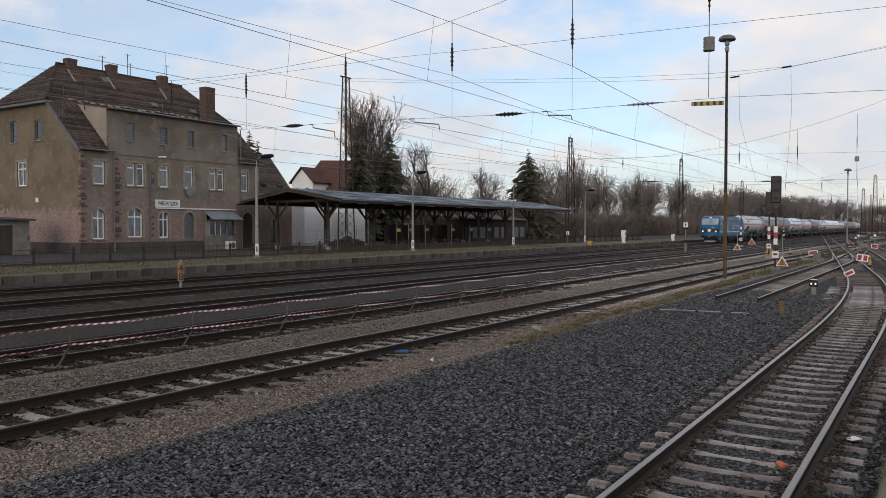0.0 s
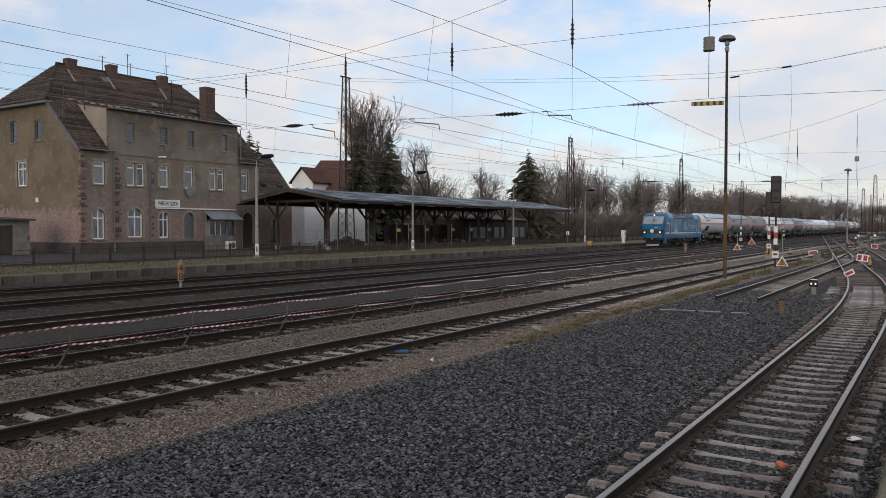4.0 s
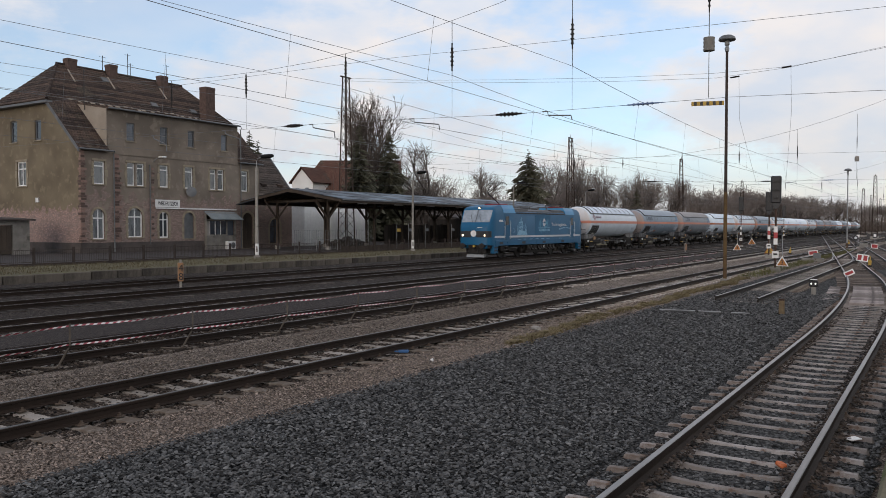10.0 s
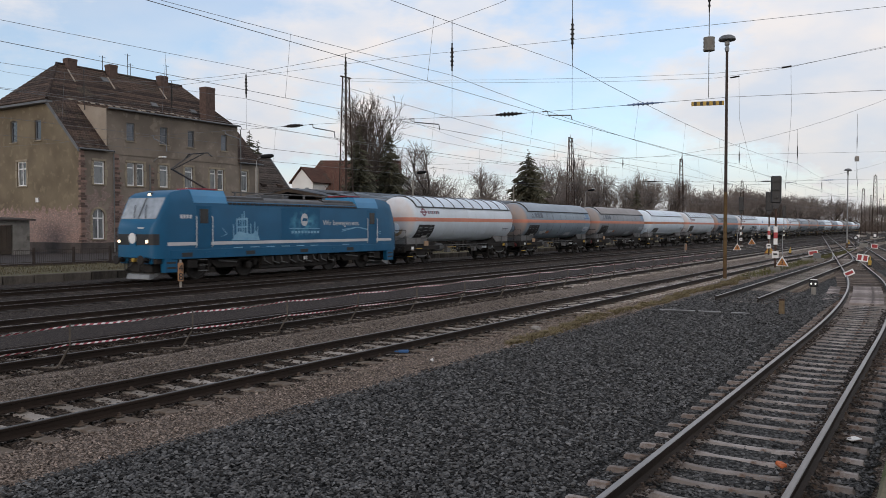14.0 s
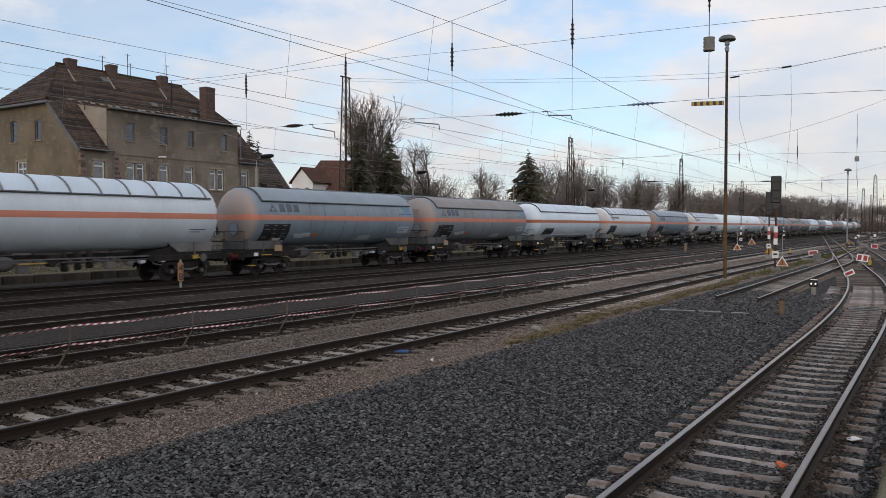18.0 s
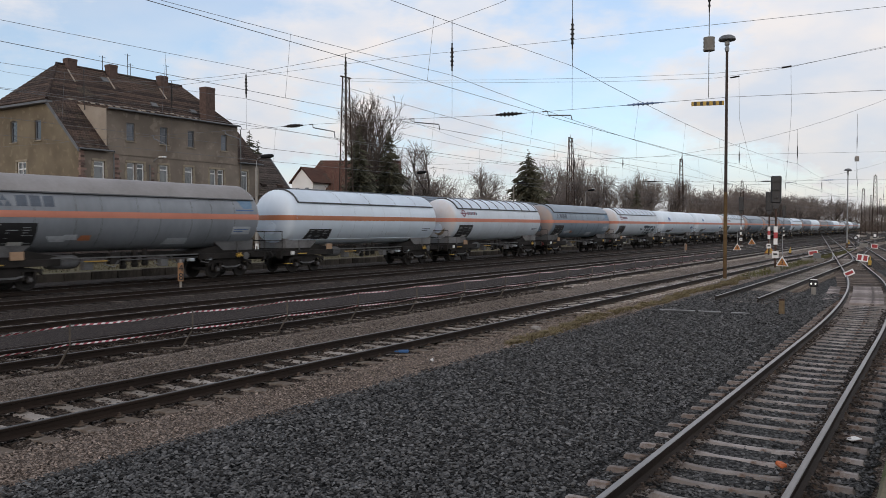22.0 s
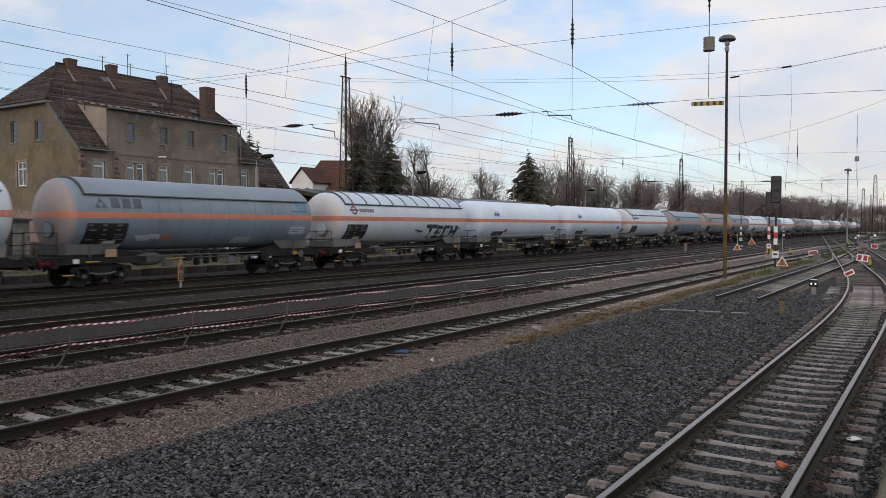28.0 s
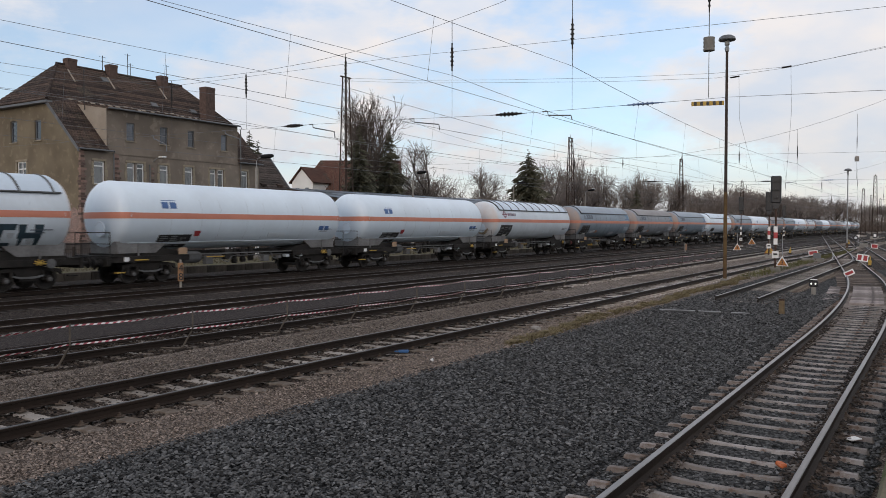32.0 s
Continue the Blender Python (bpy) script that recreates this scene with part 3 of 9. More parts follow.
M_TKGREY = mat("grimy_grey_tank_paint", (0.232, 0.292, 0.345), (0.162, 0.20, 0.236), scale=0.45, fine=5, rough=0.5, grain=0.25, stretch=(1, 1, 0.3), wear=(0.23, 0.21, 0.19), wear_at=0.68)
M_SHIELDB = mat("dusty_brown_grey_shield", (0.27, 0.258, 0.255), (0.19, 0.178, 0.172), scale=0.6, fine=8, rough=0.55, grain=0.3, stretch=(1, 1, 0.5))
M_TKBROWN = mat("browned_grey_tank_paint", (0.258, 0.28, 0.305), (0.178, 0.192, 0.207), scale=0.45, fine=5, rough=0.55, grain=0.25, stretch=(1, 1, 0.3), wear=(0.18, 0.16, 0.14), wear_at=0.66)
M_SHIELDW = mat("white_sun_shield", (0.605, 0.70, 0.79), (0.50, 0.58, 0.655), scale=0.6, fine=8, rough=0.4, grain=0.2, stretch=(1, 1, 0.5))
M_SHIELDG = mat("grey_sun_shield", (0.245, 0.302, 0.36), (0.198, 0.243, 0.288), scale=0.6, fine=8, rough=0.45, grain=0.2, stretch=(1, 1, 0.5))
M_STRIPE = mat("orange_gas_stripe", (0.62, 0.235, 0.15), (0.52, 0.19, 0.12), scale=0.7, fine=8, rough=0.5, grain=0.25, wear=(0.42, 0.20, 0.13), wear_at=0.64)
M_STRIPE2 = mat("ochre_gas_stripe", (0.46, 0.175, 0.08), (0.36, 0.13, 0.06), scale=0.7, fine=8, rough=0.5, grain=0.25)
M_SEAM = mat("dark_seam", (0.06, 0.065, 0.065), (0.04, 0.04, 0.042), scale=2, fine=20, rough=0.6)
M_MARK = mat("faded_dark_lettering", (0.10, 0.12, 0.15), (0.07, 0.085, 0.11), scale=3, fine=20, rough=0.6)
M_MARKRED = mat("faded_plum_lettering", (0.20, 0.06, 0.09), (0.15, 0.05, 0.07), scale=3, fine=20, rough=0.6)
M_MARKBLUE = mat("blue_lettering", (0.06, 0.14, 0.34), (0.05, 0.11, 0.26), scale=3, fine=20, rough=0.6)
M_SPRAY = mat("sprayed_dark_paint", (0.03, 0.06, 0.08), (0.015, 0.03, 0.04), scale=2, fine=9, rough=0.6)
M_CHASSIS = mat("dusty_chassis", (0.032, 0.028, 0.025), (0.012, 0.011, 0.010), scale=1.5, fine=20, rough=0.8, bump=0.15)
M_SADDLE = mat("grey_saddle_plate", (0.15, 0.15, 0.15), (0.08, 0.078, 0.077), scale=1.2, fine=12, rough=0.7)
M_SADDLEPALE = mat("dirty_pale_saddle_plate", (0.24, 0.235, 0.23), (0.12, 0.115, 0.112), scale=1.2, fine=10, rough=0.7)
M_NOTICE = mat("faded_pale_notice", (0.52, 0.55, 0.58), (0.36, 0.39, 0.42), scale=2.5, fine=12, rough=0.6)
M_TAG = mat("faded_sprayed_blue", (0.10, 0.20, 0.32), (0.16, 0.25, 0.34), scale=2.5, fine=10, rough=0.6)
M_PANELTEXT = mat("faded_pale_panel_text", (0.42, 0.44, 0.44), (0.14, 0.16, 0.16), scale=2.0, fine=12, rough=0.6)
M_TAN = mat("tan_label_card", (0.42, 0.28, 0.18), (0.33, 0.22, 0.14), scale=3, fine=20, rough=0.8)

M_RUSTWASH = mat("rust_washed_white_paint", (0.45, 0.36, 0.25), (0.25, 0.17, 0.10), scale=2.5, fine=10, rough=0.7)


def end_dust_glow(m, dust, amount):
    """Brown road dust, with the low sun's warm glow painted in, on the ends of a tank that lies along x, thinning out
    behind the knuckle.
    """
    n, l = m.node_tree.nodes, m.node_tree.links
    b = n["Principled BSDF"]
    co, sep, ab, mr, nz, mu, mx = n.new("ShaderNodeTexCoord"), n.new("ShaderNodeSeparateXYZ"), n.new("ShaderNodeMath"), n.new("ShaderNodeMapRange"), n.new("ShaderNodeTexNoise"), n.new("ShaderNodeMath"), n.new("ShaderNodeMix")
    ab.operation, mu.operation, mx.data_type = "ABSOLUTE", "MULTIPLY", "RGBA"
    mr.inputs[1].default_value, mr.inputs[2].default_value, mr.inputs[4].default_value = 7.15, 7.4, amount
    nz.inputs["Scale"].default_value, nz.inputs["Detail"].default_value = 1.3, 6
    l.new(co.outputs["Object"], sep.inputs[0])
    l.new(co.outputs["Object"], nz.inputs["Vector"])
    l.new(sep.outputs[0], ab.inputs[0])
    l.new(ab.outputs[0], mr.inputs[0])
    l.new(mr.outputs[0], mu.inputs[0])
    l.new(nz.outputs[0], mu.inputs[1])
    l.new(mu.outputs[0], mx.inputs[0])
    l.new(b.inputs["Base Color"].links[0].from_socket, mx.inputs[6])
    mx.inputs[7].default_value = (*dust, 1)
    l.new(mx.outputs[2], b.inputs["Base Color"])


end_dust_glow(M_TKGREY, (0.36, 0.27, 0.22), 1.5)
end_dust_glow(M_TKBROWN, (0.36, 0.29, 0.25), 1.3)
end_dust_glow(M_TKWHITE, (0.56, 0.43, 0.35), 0.9)
TR, TZ = 1.60, 3.12


def arc_shell(r0, r1, a0, a1, x0, x1, n, mesh_name="shell"):
    """A curved sheet of a thickness round the tank's axis; angles in degrees from the top, towards -y positive."""
    bm = bmesh.new()
    rows = []
    for x in (x0, x1):
        ring = []
        for r in (r0, r1):
            for i in range(n + 1):
                a = radians(a0 + (a1 - a0) * i / n)
                ring.append(bm.verts.new((x, -r * math.sin(a), TZ + r * math.cos(a))))
        rows.append(ring)
    q, w = rows
    k = n + 1
    for i in range(n):
        bm.faces.new((q[i], q[i + 1], w[i + 1], w[i]))
        bm.faces.new((q[k + i], w[k + i], w[k + i + 1], q[k + i + 1]))
        bm.faces.new((q[i], q[k + i], q[k + i + 1], q[i + 1]))
        bm.faces.new((w[i], w[i + 1], w[k + i + 1], w[k + i]))
    for i in (0, n):
        bm.faces.new((q[i], w[i], w[k + i], q[k + i]))
    return bm


def on_side(x, z, out=0.0):
    """The place on the tank's near side at height z."""
    return (x, -math.sqrt(max(0.01, (TR + out) ** 2 - (z - TZ) ** 2)), z)


def merged(pieces):
    """Several bmeshes as one."""
    out = bmesh.new()
    for p in pieces:
        me = bpy.data.meshes.new("piece")
        p.to_mesh(me)
        p.free()
        out.from_mesh(me)
        bpy.data.meshes.remove(me)
    return out


def side_plate(x0, x1, z0, z1, out=0.006, n=6, skew=0.0):
    """A thin painted panel that follows the tank's near side."""
    bm = bmesh.new()
    rows = []
    for i in range(n + 1):
        z = z0 + (z1 - z0) * i / n
        sh = skew * (1 - i / n)
        rows.append([bm.verts.new(on_side(x0 + sh, z, out)), bm.verts.new(on_side(x1 - sh * 0.3, z, out)), bm.verts.new(on_side(x1 - sh * 0.3, z, -0.02)), bm.verts.new(on_side(x0 + sh, z, -0.02))])
    for q, w in zip(rows, rows[1:]):
        for k in range(4):
            bm.faces.new((q[k], q[(k + 1) % 4], w[(k + 1) % 4], w[k]))
    bm.faces.new(rows[0])
    bm.faces.new(rows[-1])
    return bm


def tank_profile(half):
    """Half section of the tank: shallow dished ends with a tight knuckle."""
    rc, rk = 3.3, 1.26
    h0 = rc - math.sqrt(rc * rc - rk * rk)
    prof = [(rk * i / 6, -half + rc - math.sqrt(rc * rc - (rk * i / 6) ** 2)) for i in range(7)]
    a0 = radians(22)
    for i in range(1, 9):
        a = a0 + (radians(90) - a0) * i / 8
        prof.append((rk + (TR - rk) * (math.sin(a) - math.sin(a0)) / (1 - math.sin(a0)), -half + h0 + 0.46 * (math.cos(a0) - math.cos(a)) / math.cos(a0)))
    out = prof + [(TR, -half * 0.33), (TR, half * 0.33)] + [(r, -h) for r, h in reversed(prof)]
    return [(max(r, 0.002), h) for r, h in out]


def wheelset(parent, name, x, r):
    """An axle with two wheels; polished treads."""
    ob = part(name, tube([(0, -0.75, 0), (0, 0.75, 0)], 0.085, 8), M_DARK, parent)
    ob.location = (x, 0, r)
    for s in (-1, 1):
        prof = [(0.002, 0.70), (0.12, 0.69), (0.14, 0.71), (r - 0.13, 0.735), (r - 0.07, 0.70), (r - 0.005, 0.695), (r, 0.705), (r, 0.79), (r - 0.02, 0.82), (r - 0.08, 0.82), (r - 0.10, 0.775), (0.15, 0.76), (0.13, 0.80), (0.002, 0.80)]
        if s < 0:
            prof = [(a, -b) for a, b in prof]
        w = part("wheel", lathe(prof, 24, "y"), M_DARK, ob, smooth=True)
        b = bmesh.new()
        for k in range(2):
            c = math.cos(math.pi * k / 1 + 0.5)
            sn = math.sin(math.pi * k / 1 + 0.5)
            add_box(b, c * r * 0.45 - 0.04, s * 0.78 - 0.03, sn * r * 0.45 - 0.04, c * r * 0.45 + 0.04, s * 0.78 + 0.03, sn * r * 0.45 + 0.04)
    return ob


def bogie(parent, x):
    """A two-axle freight bogie: side frames, springs, axle boxes, bolster, two wheelsets."""
    bg = part("bogie", box(-0.35, -0.9, 0.62, 0.35, 0.9, 0.92, 0.02), M_DARK, parent)
    bg.location = (x, 0, 0)
    for s in (-1, 1):
        part("side_frame", prism([(-1.45, 0.62), (-1.2, 0.80), (-0.55, 0.80), (-0.35, 0.42), (0.35, 0.42), (0.55, 0.80), (1.2, 0.80), (1.45, 0.62), (1.45, 0.86), (0.6, 1.0), (-0.6, 1.0), (-1.45, 0.86)], "y", s * 0.98, s * 1.08), M_CHASSIS, bg)
        for ax in (-0.9, 0.9):
            part("axle_box", lathe([(0.01, s * 0.85), (0.15, s * 0.85), (0.15, s * 1.12), (0.10, s * 1.16), (0.01, s * 1.16)], 10, "y"), M_DARK, bg).location = (ax, 0, 0.46)
            for dx in (-0.26, 0.26):
                part("spring", tube([(ax + dx, s * 1.03, 0.45), (ax + dx, s * 1.03, 0.82)], 0.075, 8), M_CHASSIS, bg)
    for s in (-1, 1):
        part("leaf_spring", prism([(-0.62, 0.60), (-0.3, 0.52), (0.3, 0.52), (0.62, 0.60), (0.62, 0.66), (0.3, 0.60), (-0.3, 0.60), (-0.62, 0.66)], "y", s * 1.085, s * 1.13), M_SADDLE, bg)
        for ax in (-0.9, 0.9):
            part("axle_cap", lathe([(0.01, s * 1.155), (0.09, s * 1.155), (0.08, s * 1.19), (0.01, s * 1.20)], 10, "y"), M_SADDLE, bg).location = (ax, 0, 0.46)
    wheelset(bg, "wheelset", -0.9, 0.46)
    wheelset(bg, "wheelset", 0.9, 0.46)
    return bg


M_BUFRED = mat("dark_red_buffer_paint", (0.15, 0.025, 0.025), (0.07, 0.02, 0.018), scale=3, fine=20, rough=0.7)


def buffers(parent, x, sgn, z=1.05, material=M_DARK):
    for s in (-1, 1):
        bf = part("buffer", lathe([(0.01, 0), (0.13, 0), (0.13, 0.25), (0.085, 0.25), (0.085, 0.48), (0.225, 0.50), (0.235, 0.53), (0.20, 0.56), (0.01, 0.57)] if sgn > 0 else
                                  [(0.01, 0), (0.13, 0), (0.13, -0.25), (0.085, -0.25), (0.085, -0.48), (0.225, -0.50), (0.235, -0.53), (0.20, -0.56), (0.01, -0.57)], 14, "x"), material, parent)
        bf.location = (x, s * 0.875, z)


def emblem(kind, parent, x, z):
    """Company marks as plain shapes in their colours on the tank's near side."""
    if kind == "ring":
        b = bmesh.new()
        n = 20
        rings = []
        for r in (0.17, 0.28):
            rings.append([[bm_v for bm_v in [b.verts.new(on_side(x + r * math.cos(2 * math.pi * k / n), z + r * math.sin(2 * math.pi * k / n), 0.009))]][0] for k in range(n)])
        for k in range(n):
            b.faces.new((rings[0][k], rings[0][(k + 1) % n], rings[1][(k + 1) % n], rings[1][k]))
        part("emblem_ring", b, M_MARKRED, parent)
        part("emblem_bar", side_plate(x - 0.42, x + 0.42, z - 0.05, z + 0.05, 0.013, 2), M_MARKRED, parent)
        for i in range(6):
            part("lettering_bar", side_plate(x + 0.55 + i * 0.25, x + 0.72 + i * 0.25, z - 0.12, z + 0.10, 0.009, 2), M_MARK if i % 2 else M_MARKRED, parent)
    elif kind == "peak":
        b = bmesh.new()
        for dx, dz in ((0, 0.1), (-0.16, -0.12), (0.16, -0.12)):
            vs = [b.verts.new(on_side(x + dx + px_, z + dz + pz_, 0.009)) for px_, pz_ in ((-0.15, -0.10), (0.15, -0.10), (0, 0.14))]
            b.faces.new(vs)
        part("emblem_peaks", b, M_MARK, parent)
        for i in range(3):
            part("lettering_bar", side_plate(x + 0.5 + i * 0.56, x + 0.94 + i * 0.56, z - 0.22, z + 0.22, 0.009, 3), M_MARK, parent)
    else:
        for i in range(2):
            part("emblem_block", side_plate(x + i * 0.46, x + 0.36 + i * 0.46, z - 0.18, z + 0.12, 0.009, 3), M_MARKBLUE, parent)
        part("emblem_line", side_plate(x, x + 0.82, z + 0.18, z + 0.21, 0.009, 1), M_MARKBLUE, parent)


def tank_wagon(kind):
    """A four-axle pressure gas tank wagon. kind: ribbed, grey, brown, shielded or plain."""
    label = {"ribbed": "white gas tank wagon with ribbed sun shield and orange stripe", "grey": "grimy grey gas tank wagon with sun shield and orange stripe",
             "brown": "brownish grey gas tank wagon with sun shield and orange stripe", "shielded": "clean white gas tank wagon with sun shield and ochre stripe",
             "plain": "white gas tank wagon without sun shield, orange stripe", "sprayed": "white ribbed gas tank wagon with sprayed dark graffiti"}[kind]
    rib = kind in ("ribbed", "sprayed")
    w = thing("tank_wagon", pose(0, 0, 0), label, "tank wagon", "wagons of the gas train")
    skin = {"grey": M_TKGREY, "brown": M_TKBROWN, "shielded": M_TKCLEAN, "plain": M_TKCLEAN}.get(kind, M_TKWHITE)
    half = 7.75
    tank = part("tank", lathe(tank_profile(half), 40, "x"), skin, w, smooth=True)
    tank.location = (0, 0, TZ)
    stripe_m = M_STRIPE2 if kind == "shielded" else M_STRIPE
    zs = TZ - 0.02
    for s in (1, -1):
        a = 90 * s
        part("stripe", arc_shell(TR + 0.004, TR - 0.02, a - 4.8, a + 4.8, -half + 0.685, half - 0.685, 3), stripe_m, w)
    # stripe round the domed ends
    for sg in (-1, 1):
        dome = sorted((r, h) for r, h in tank_profile(half) if h > half - 0.74)
        b = bmesh.new()
        rows = []
        n = 28
        for i in range(n + 1):
            y = (TR - 0.004) * math.sin(math.pi * (i / n - 0.5))
            row = []
            for dz in (-0.14, -0.05, 0.05, 0.14):
                h = float(np.interp(math.hypot(y, dz), [q[0] for q in dome], [q[1] for q in dome]))
                row.append(b.verts.new((sg * (h + 0.012), y * 1.004, TZ + dz)))
            rows.append(row)
        for q, v in zip(rows, rows[1:]):
            for k in range(3):
                b.faces.new((q[k], q[k + 1], v[k + 1], v[k]))
        part("end_stripe", b, stripe_m, w)
        # manhole on the end
        mh = part("manhole", lathe([(0.02, 0.0), (0.26, 0.0), (0.26, -0.09), (0.31, -0.09), (0.31, -0.14), (0.02, -0.15)] if sg < 0 else [(0.02, 0.0), (0.26, 0.0), (0.26, 0.09), (0.31, 0.09), (0.31, 0.14), (0.02, 0.15)], 18, "x"), skin, w, smooth=True)
        mh.location = (sg * (half - 0.14), 0.0 if sg > 0 else -0.25, TZ - 0.62)
        part("manhole_rim", tube([(sg * 0.12, 0.33 * math.cos(2 * math.pi * k / 20), 0.33 * math.sin(2 * math.pi * k / 20)) for k in range(21)], 0.028, 6), M_SADDLE if kind in ("grey", "brown") else M_TKWHITE, mh)
        if rib and sg < 0:
            part("rust_ring", lathe([(0.30, -0.006), (0.52, 0.012), (0.52, 0.02), (0.30, 0.002)], 18, "x"), M_RUSTWASH, mh)
        if kind == "brown" and sg < 0:
            part("document_box", box(-half - 0.02, -0.35, TZ + 0.35, -half + 0.12, 0.05, TZ + 0.78, 0.01), M_TKGREY, w)
    if kind != "plain":
        sh = M_SHIELDW if rib or kind == "shielded" else (M_SHIELDG if kind == "grey" else M_SHIELDB)
        part("sun_shield", arc_shell(TR + 0.075, TR + 0.055, -58, 58, -half + 0.95, half - 0.75, 18), sh, w, smooth=True)
        for s in (-58, 58):
            part("shield_edge", arc_shell(TR + 0.09, TR + 0.03, s - 1.0, s + 1.0, -half + 0.93, half - 0.73, 1), M_SEAM, w)
        part("shield_edge", arc_shell(TR + 0.09, TR + 0.0, -58, 58, -half + 0.93, -half + 0.99, 14), M_SEAM, w)
        if rib:
            for i in range(10):
                x = -half + 1.65 + i * 1.42
                part("shield_rib", arc_shell(TR + 0.115, TR + 0.07, -60, 60, x - 0.035, x + 0.035, 14), M_SADDLE, w)
    for x in (-4.9, -3.1, -1.9, -0.1, 1.1, 2.9, 4.1, 5.6):
        part("weld_seam", arc_shell(TR + 0.003, TR - 0.01, 60, 148, x - 0.011, x + 0.011, 12), M_SADDLE if kind in ("grey", "brown") else M_TKWHITE, w)
    # data panel and its lines
    if kind in ("ribbed", "sprayed", "grey", "brown"):
        part("data_panel", side_plate(-6.75, -4.75, 1.78, 2.76, 0.006, 8, skew=-0.06), M_BLACK, w)
        rng = random.Random(len(kind))
        rows = []
        for i in range(8):
            z = 2.68 - i * 0.105
            for j in range(3):
                if rng.random() < 0.72:
                    x = -6.64 + j * 0.66
                    rows.append(side_plate(x, x + 0.12 + 0.4 * rng.random(), z - 0.018, z + 0.018, 0.011, 1))
        part("panel_lettering", merged(rows), M_PANELTEXT, w)
        part("label_holder", box(-5.75, -1.32, 1.28, -5.2, -1.29, 1.62, 0.004), M_TAN, w)
        part("label_card", side_plate(-5.75, -5.15, 1.86, 2.0, 0.014, 2), M_WHITEP, w)
    else:
        # a low panel with rows of marks, a plate on the frame and a small placard
        zp, xp = (1.86, -5.9) if kind == "shielded" else (1.62, -5.4)
        part("data_panel", side_plate(xp, xp + 1.9, zp, zp + 0.62, 0.006, 6, skew=-0.25 if kind == "shielded" else 0.0), M_BLACK, w)
        rng = random.Random(len(kind) + 3)
        rows = []
        for i in range(6):
            for j in range(3):
                if rng.random() < 0.75:
                    x = xp + 0.12 + j * 0.58
                    rows.append(side_plate(x, x + 0.15 + 0.33 * rng.random(), zp + 0.06 + i * 0.092, zp + 0.10 + i * 0.092, 0.011, 1))
        part("panel_lettering", merged(rows), M_PANELTEXT, w)
        part("label_holder", box(-4.3, -1.32, 1.30, -3.8, -1.29, 1.62, 0.004), M_TAN, w)
        if kind == "plain":
            part("hazard_placard", side_plate(-3.45, -3.05, 2.15, 2.42, 0.007, 3, skew=0.08), M_REDP, w)
            part("emblem_block", side_plate(5.5, 5.9, 2.42, 2.66, 0.009, 2), M_MARKBLUE, w)
            part("emblem_block", side_plate(6.0, 6.35, 2.42, 2.66, 0.009, 2), M_MARKBLUE, w)
        for x in (-3.0, -0.2, 2.6, 5.0):
            if kind == "shielded":
                part("shield_seam", arc_shell(TR + 0.079, TR + 0.06, 10, 57, x - 0.015, x + 0.015, 6), M_SEAM, w)
    if kind in ("grey", "brown"):
        part("side_notice", side_plate(1.75, 2.9, 1.78, 2.08, 0.006, 3, skew=-0.2), M_NOTICE, w)
        part("side_notice", side_plate(5.55, 6.75, 2.22, 2.62, 0.006, 4), M_NOTICE, w)
        part("pale_smear", side_plate(-4.3, -3.35, 1.98, 2.22, 0.006, 3, skew=0.25), M_NOTICE, w)
        part("pale_smear", side_plate(-3.5, -2.95, 2.05, 2.28, 0.008, 3, skew=-0.2), M_NOTICE, w)
        part("hazard_placard", side_plate(-2.75, -2.3, 2.02, 2.24, 0.008, 3, skew=-0.1), M_STRIPE2, w)
        part("sprayed_tag", side_plate(5.9, 6.9, TZ + 0.42, TZ + 0.85, 0.007, 4, skew=0.3), M_TAG, w)
        part("sprayed_tag", side_plate(5.7, 6.9, TZ + 0.30, TZ + 0.36, 0.007, 1), M_MARKBLUE, w)
    else:
        part("side_notice", side_plate(1.6, 2.9, 2.05, 2.30, 0.006, 3), M_TKWHITE, w)
    for i in range(2):
        part("side_mark", side_plate(5.65, 6.6 - 0.3 * i, 2.46 - i * 0.12, 2.50 - i * 0.12, 0.010, 1), M_MARK if kind not in ("grey", "brown") else M_MARKBLUE, w)
    if kind != "shielded":
        emblem("ring" if rib else "peak" if kind in ("grey", "brown") else "block", w, -6.1 if kind != "plain" else -5.4, TZ + 0.52)
    if kind == "sprayed":
        # sprayed strokes: (x0, x1, z0, z1, skew)
        for x0, x1, z0, z1, sk in ((1.9, 3.3, 2.50, 2.78, 0.1), (2.35, 2.75, 1.80, 2.60, 0.2), (3.3, 3.65, 1.85, 2.72, 0.25), (3.35, 4.15, 2.45, 2.70, 0.1), (3.3, 4.0, 2.12, 2.32, -0.1),
                                   (3.25, 4.05, 1.80, 1.98, 0.0), (4.2, 4.6, 1.85, 2.62, 0.2), (4.3, 5.1, 2.48, 2.72, 0.15), (4.3, 5.0, 1.78, 1.98, -0.1), (5.15, 5.5, 1.78, 2.70, 0.2),
                                   (5.8, 6.2, 1.78, 2.70, 0.2), (5.2, 6.1, 2.14, 2.38, 0.0), (0.6, 1.2, 2.30, 2.42, 0.2), (1.15, 1.6, 2.22, 2.36, -0.2)):
            part("graffiti", side_plate(x0, x1, z0, z1, 0.008 + 0.001 * (x0 % 1), 5, skew=sk), M_SPRAY, w)
        for x0, z0 in ((2.5, 1.95), (3.6, 2.2), (4.75, 2.15), (5.6, 1.9)):
            part("graffiti_light", side_plate(x0, x0 + 0.3, z0, z0 + 0.22, 0.012, 3, skew=0.1), M_NOTICE, w)
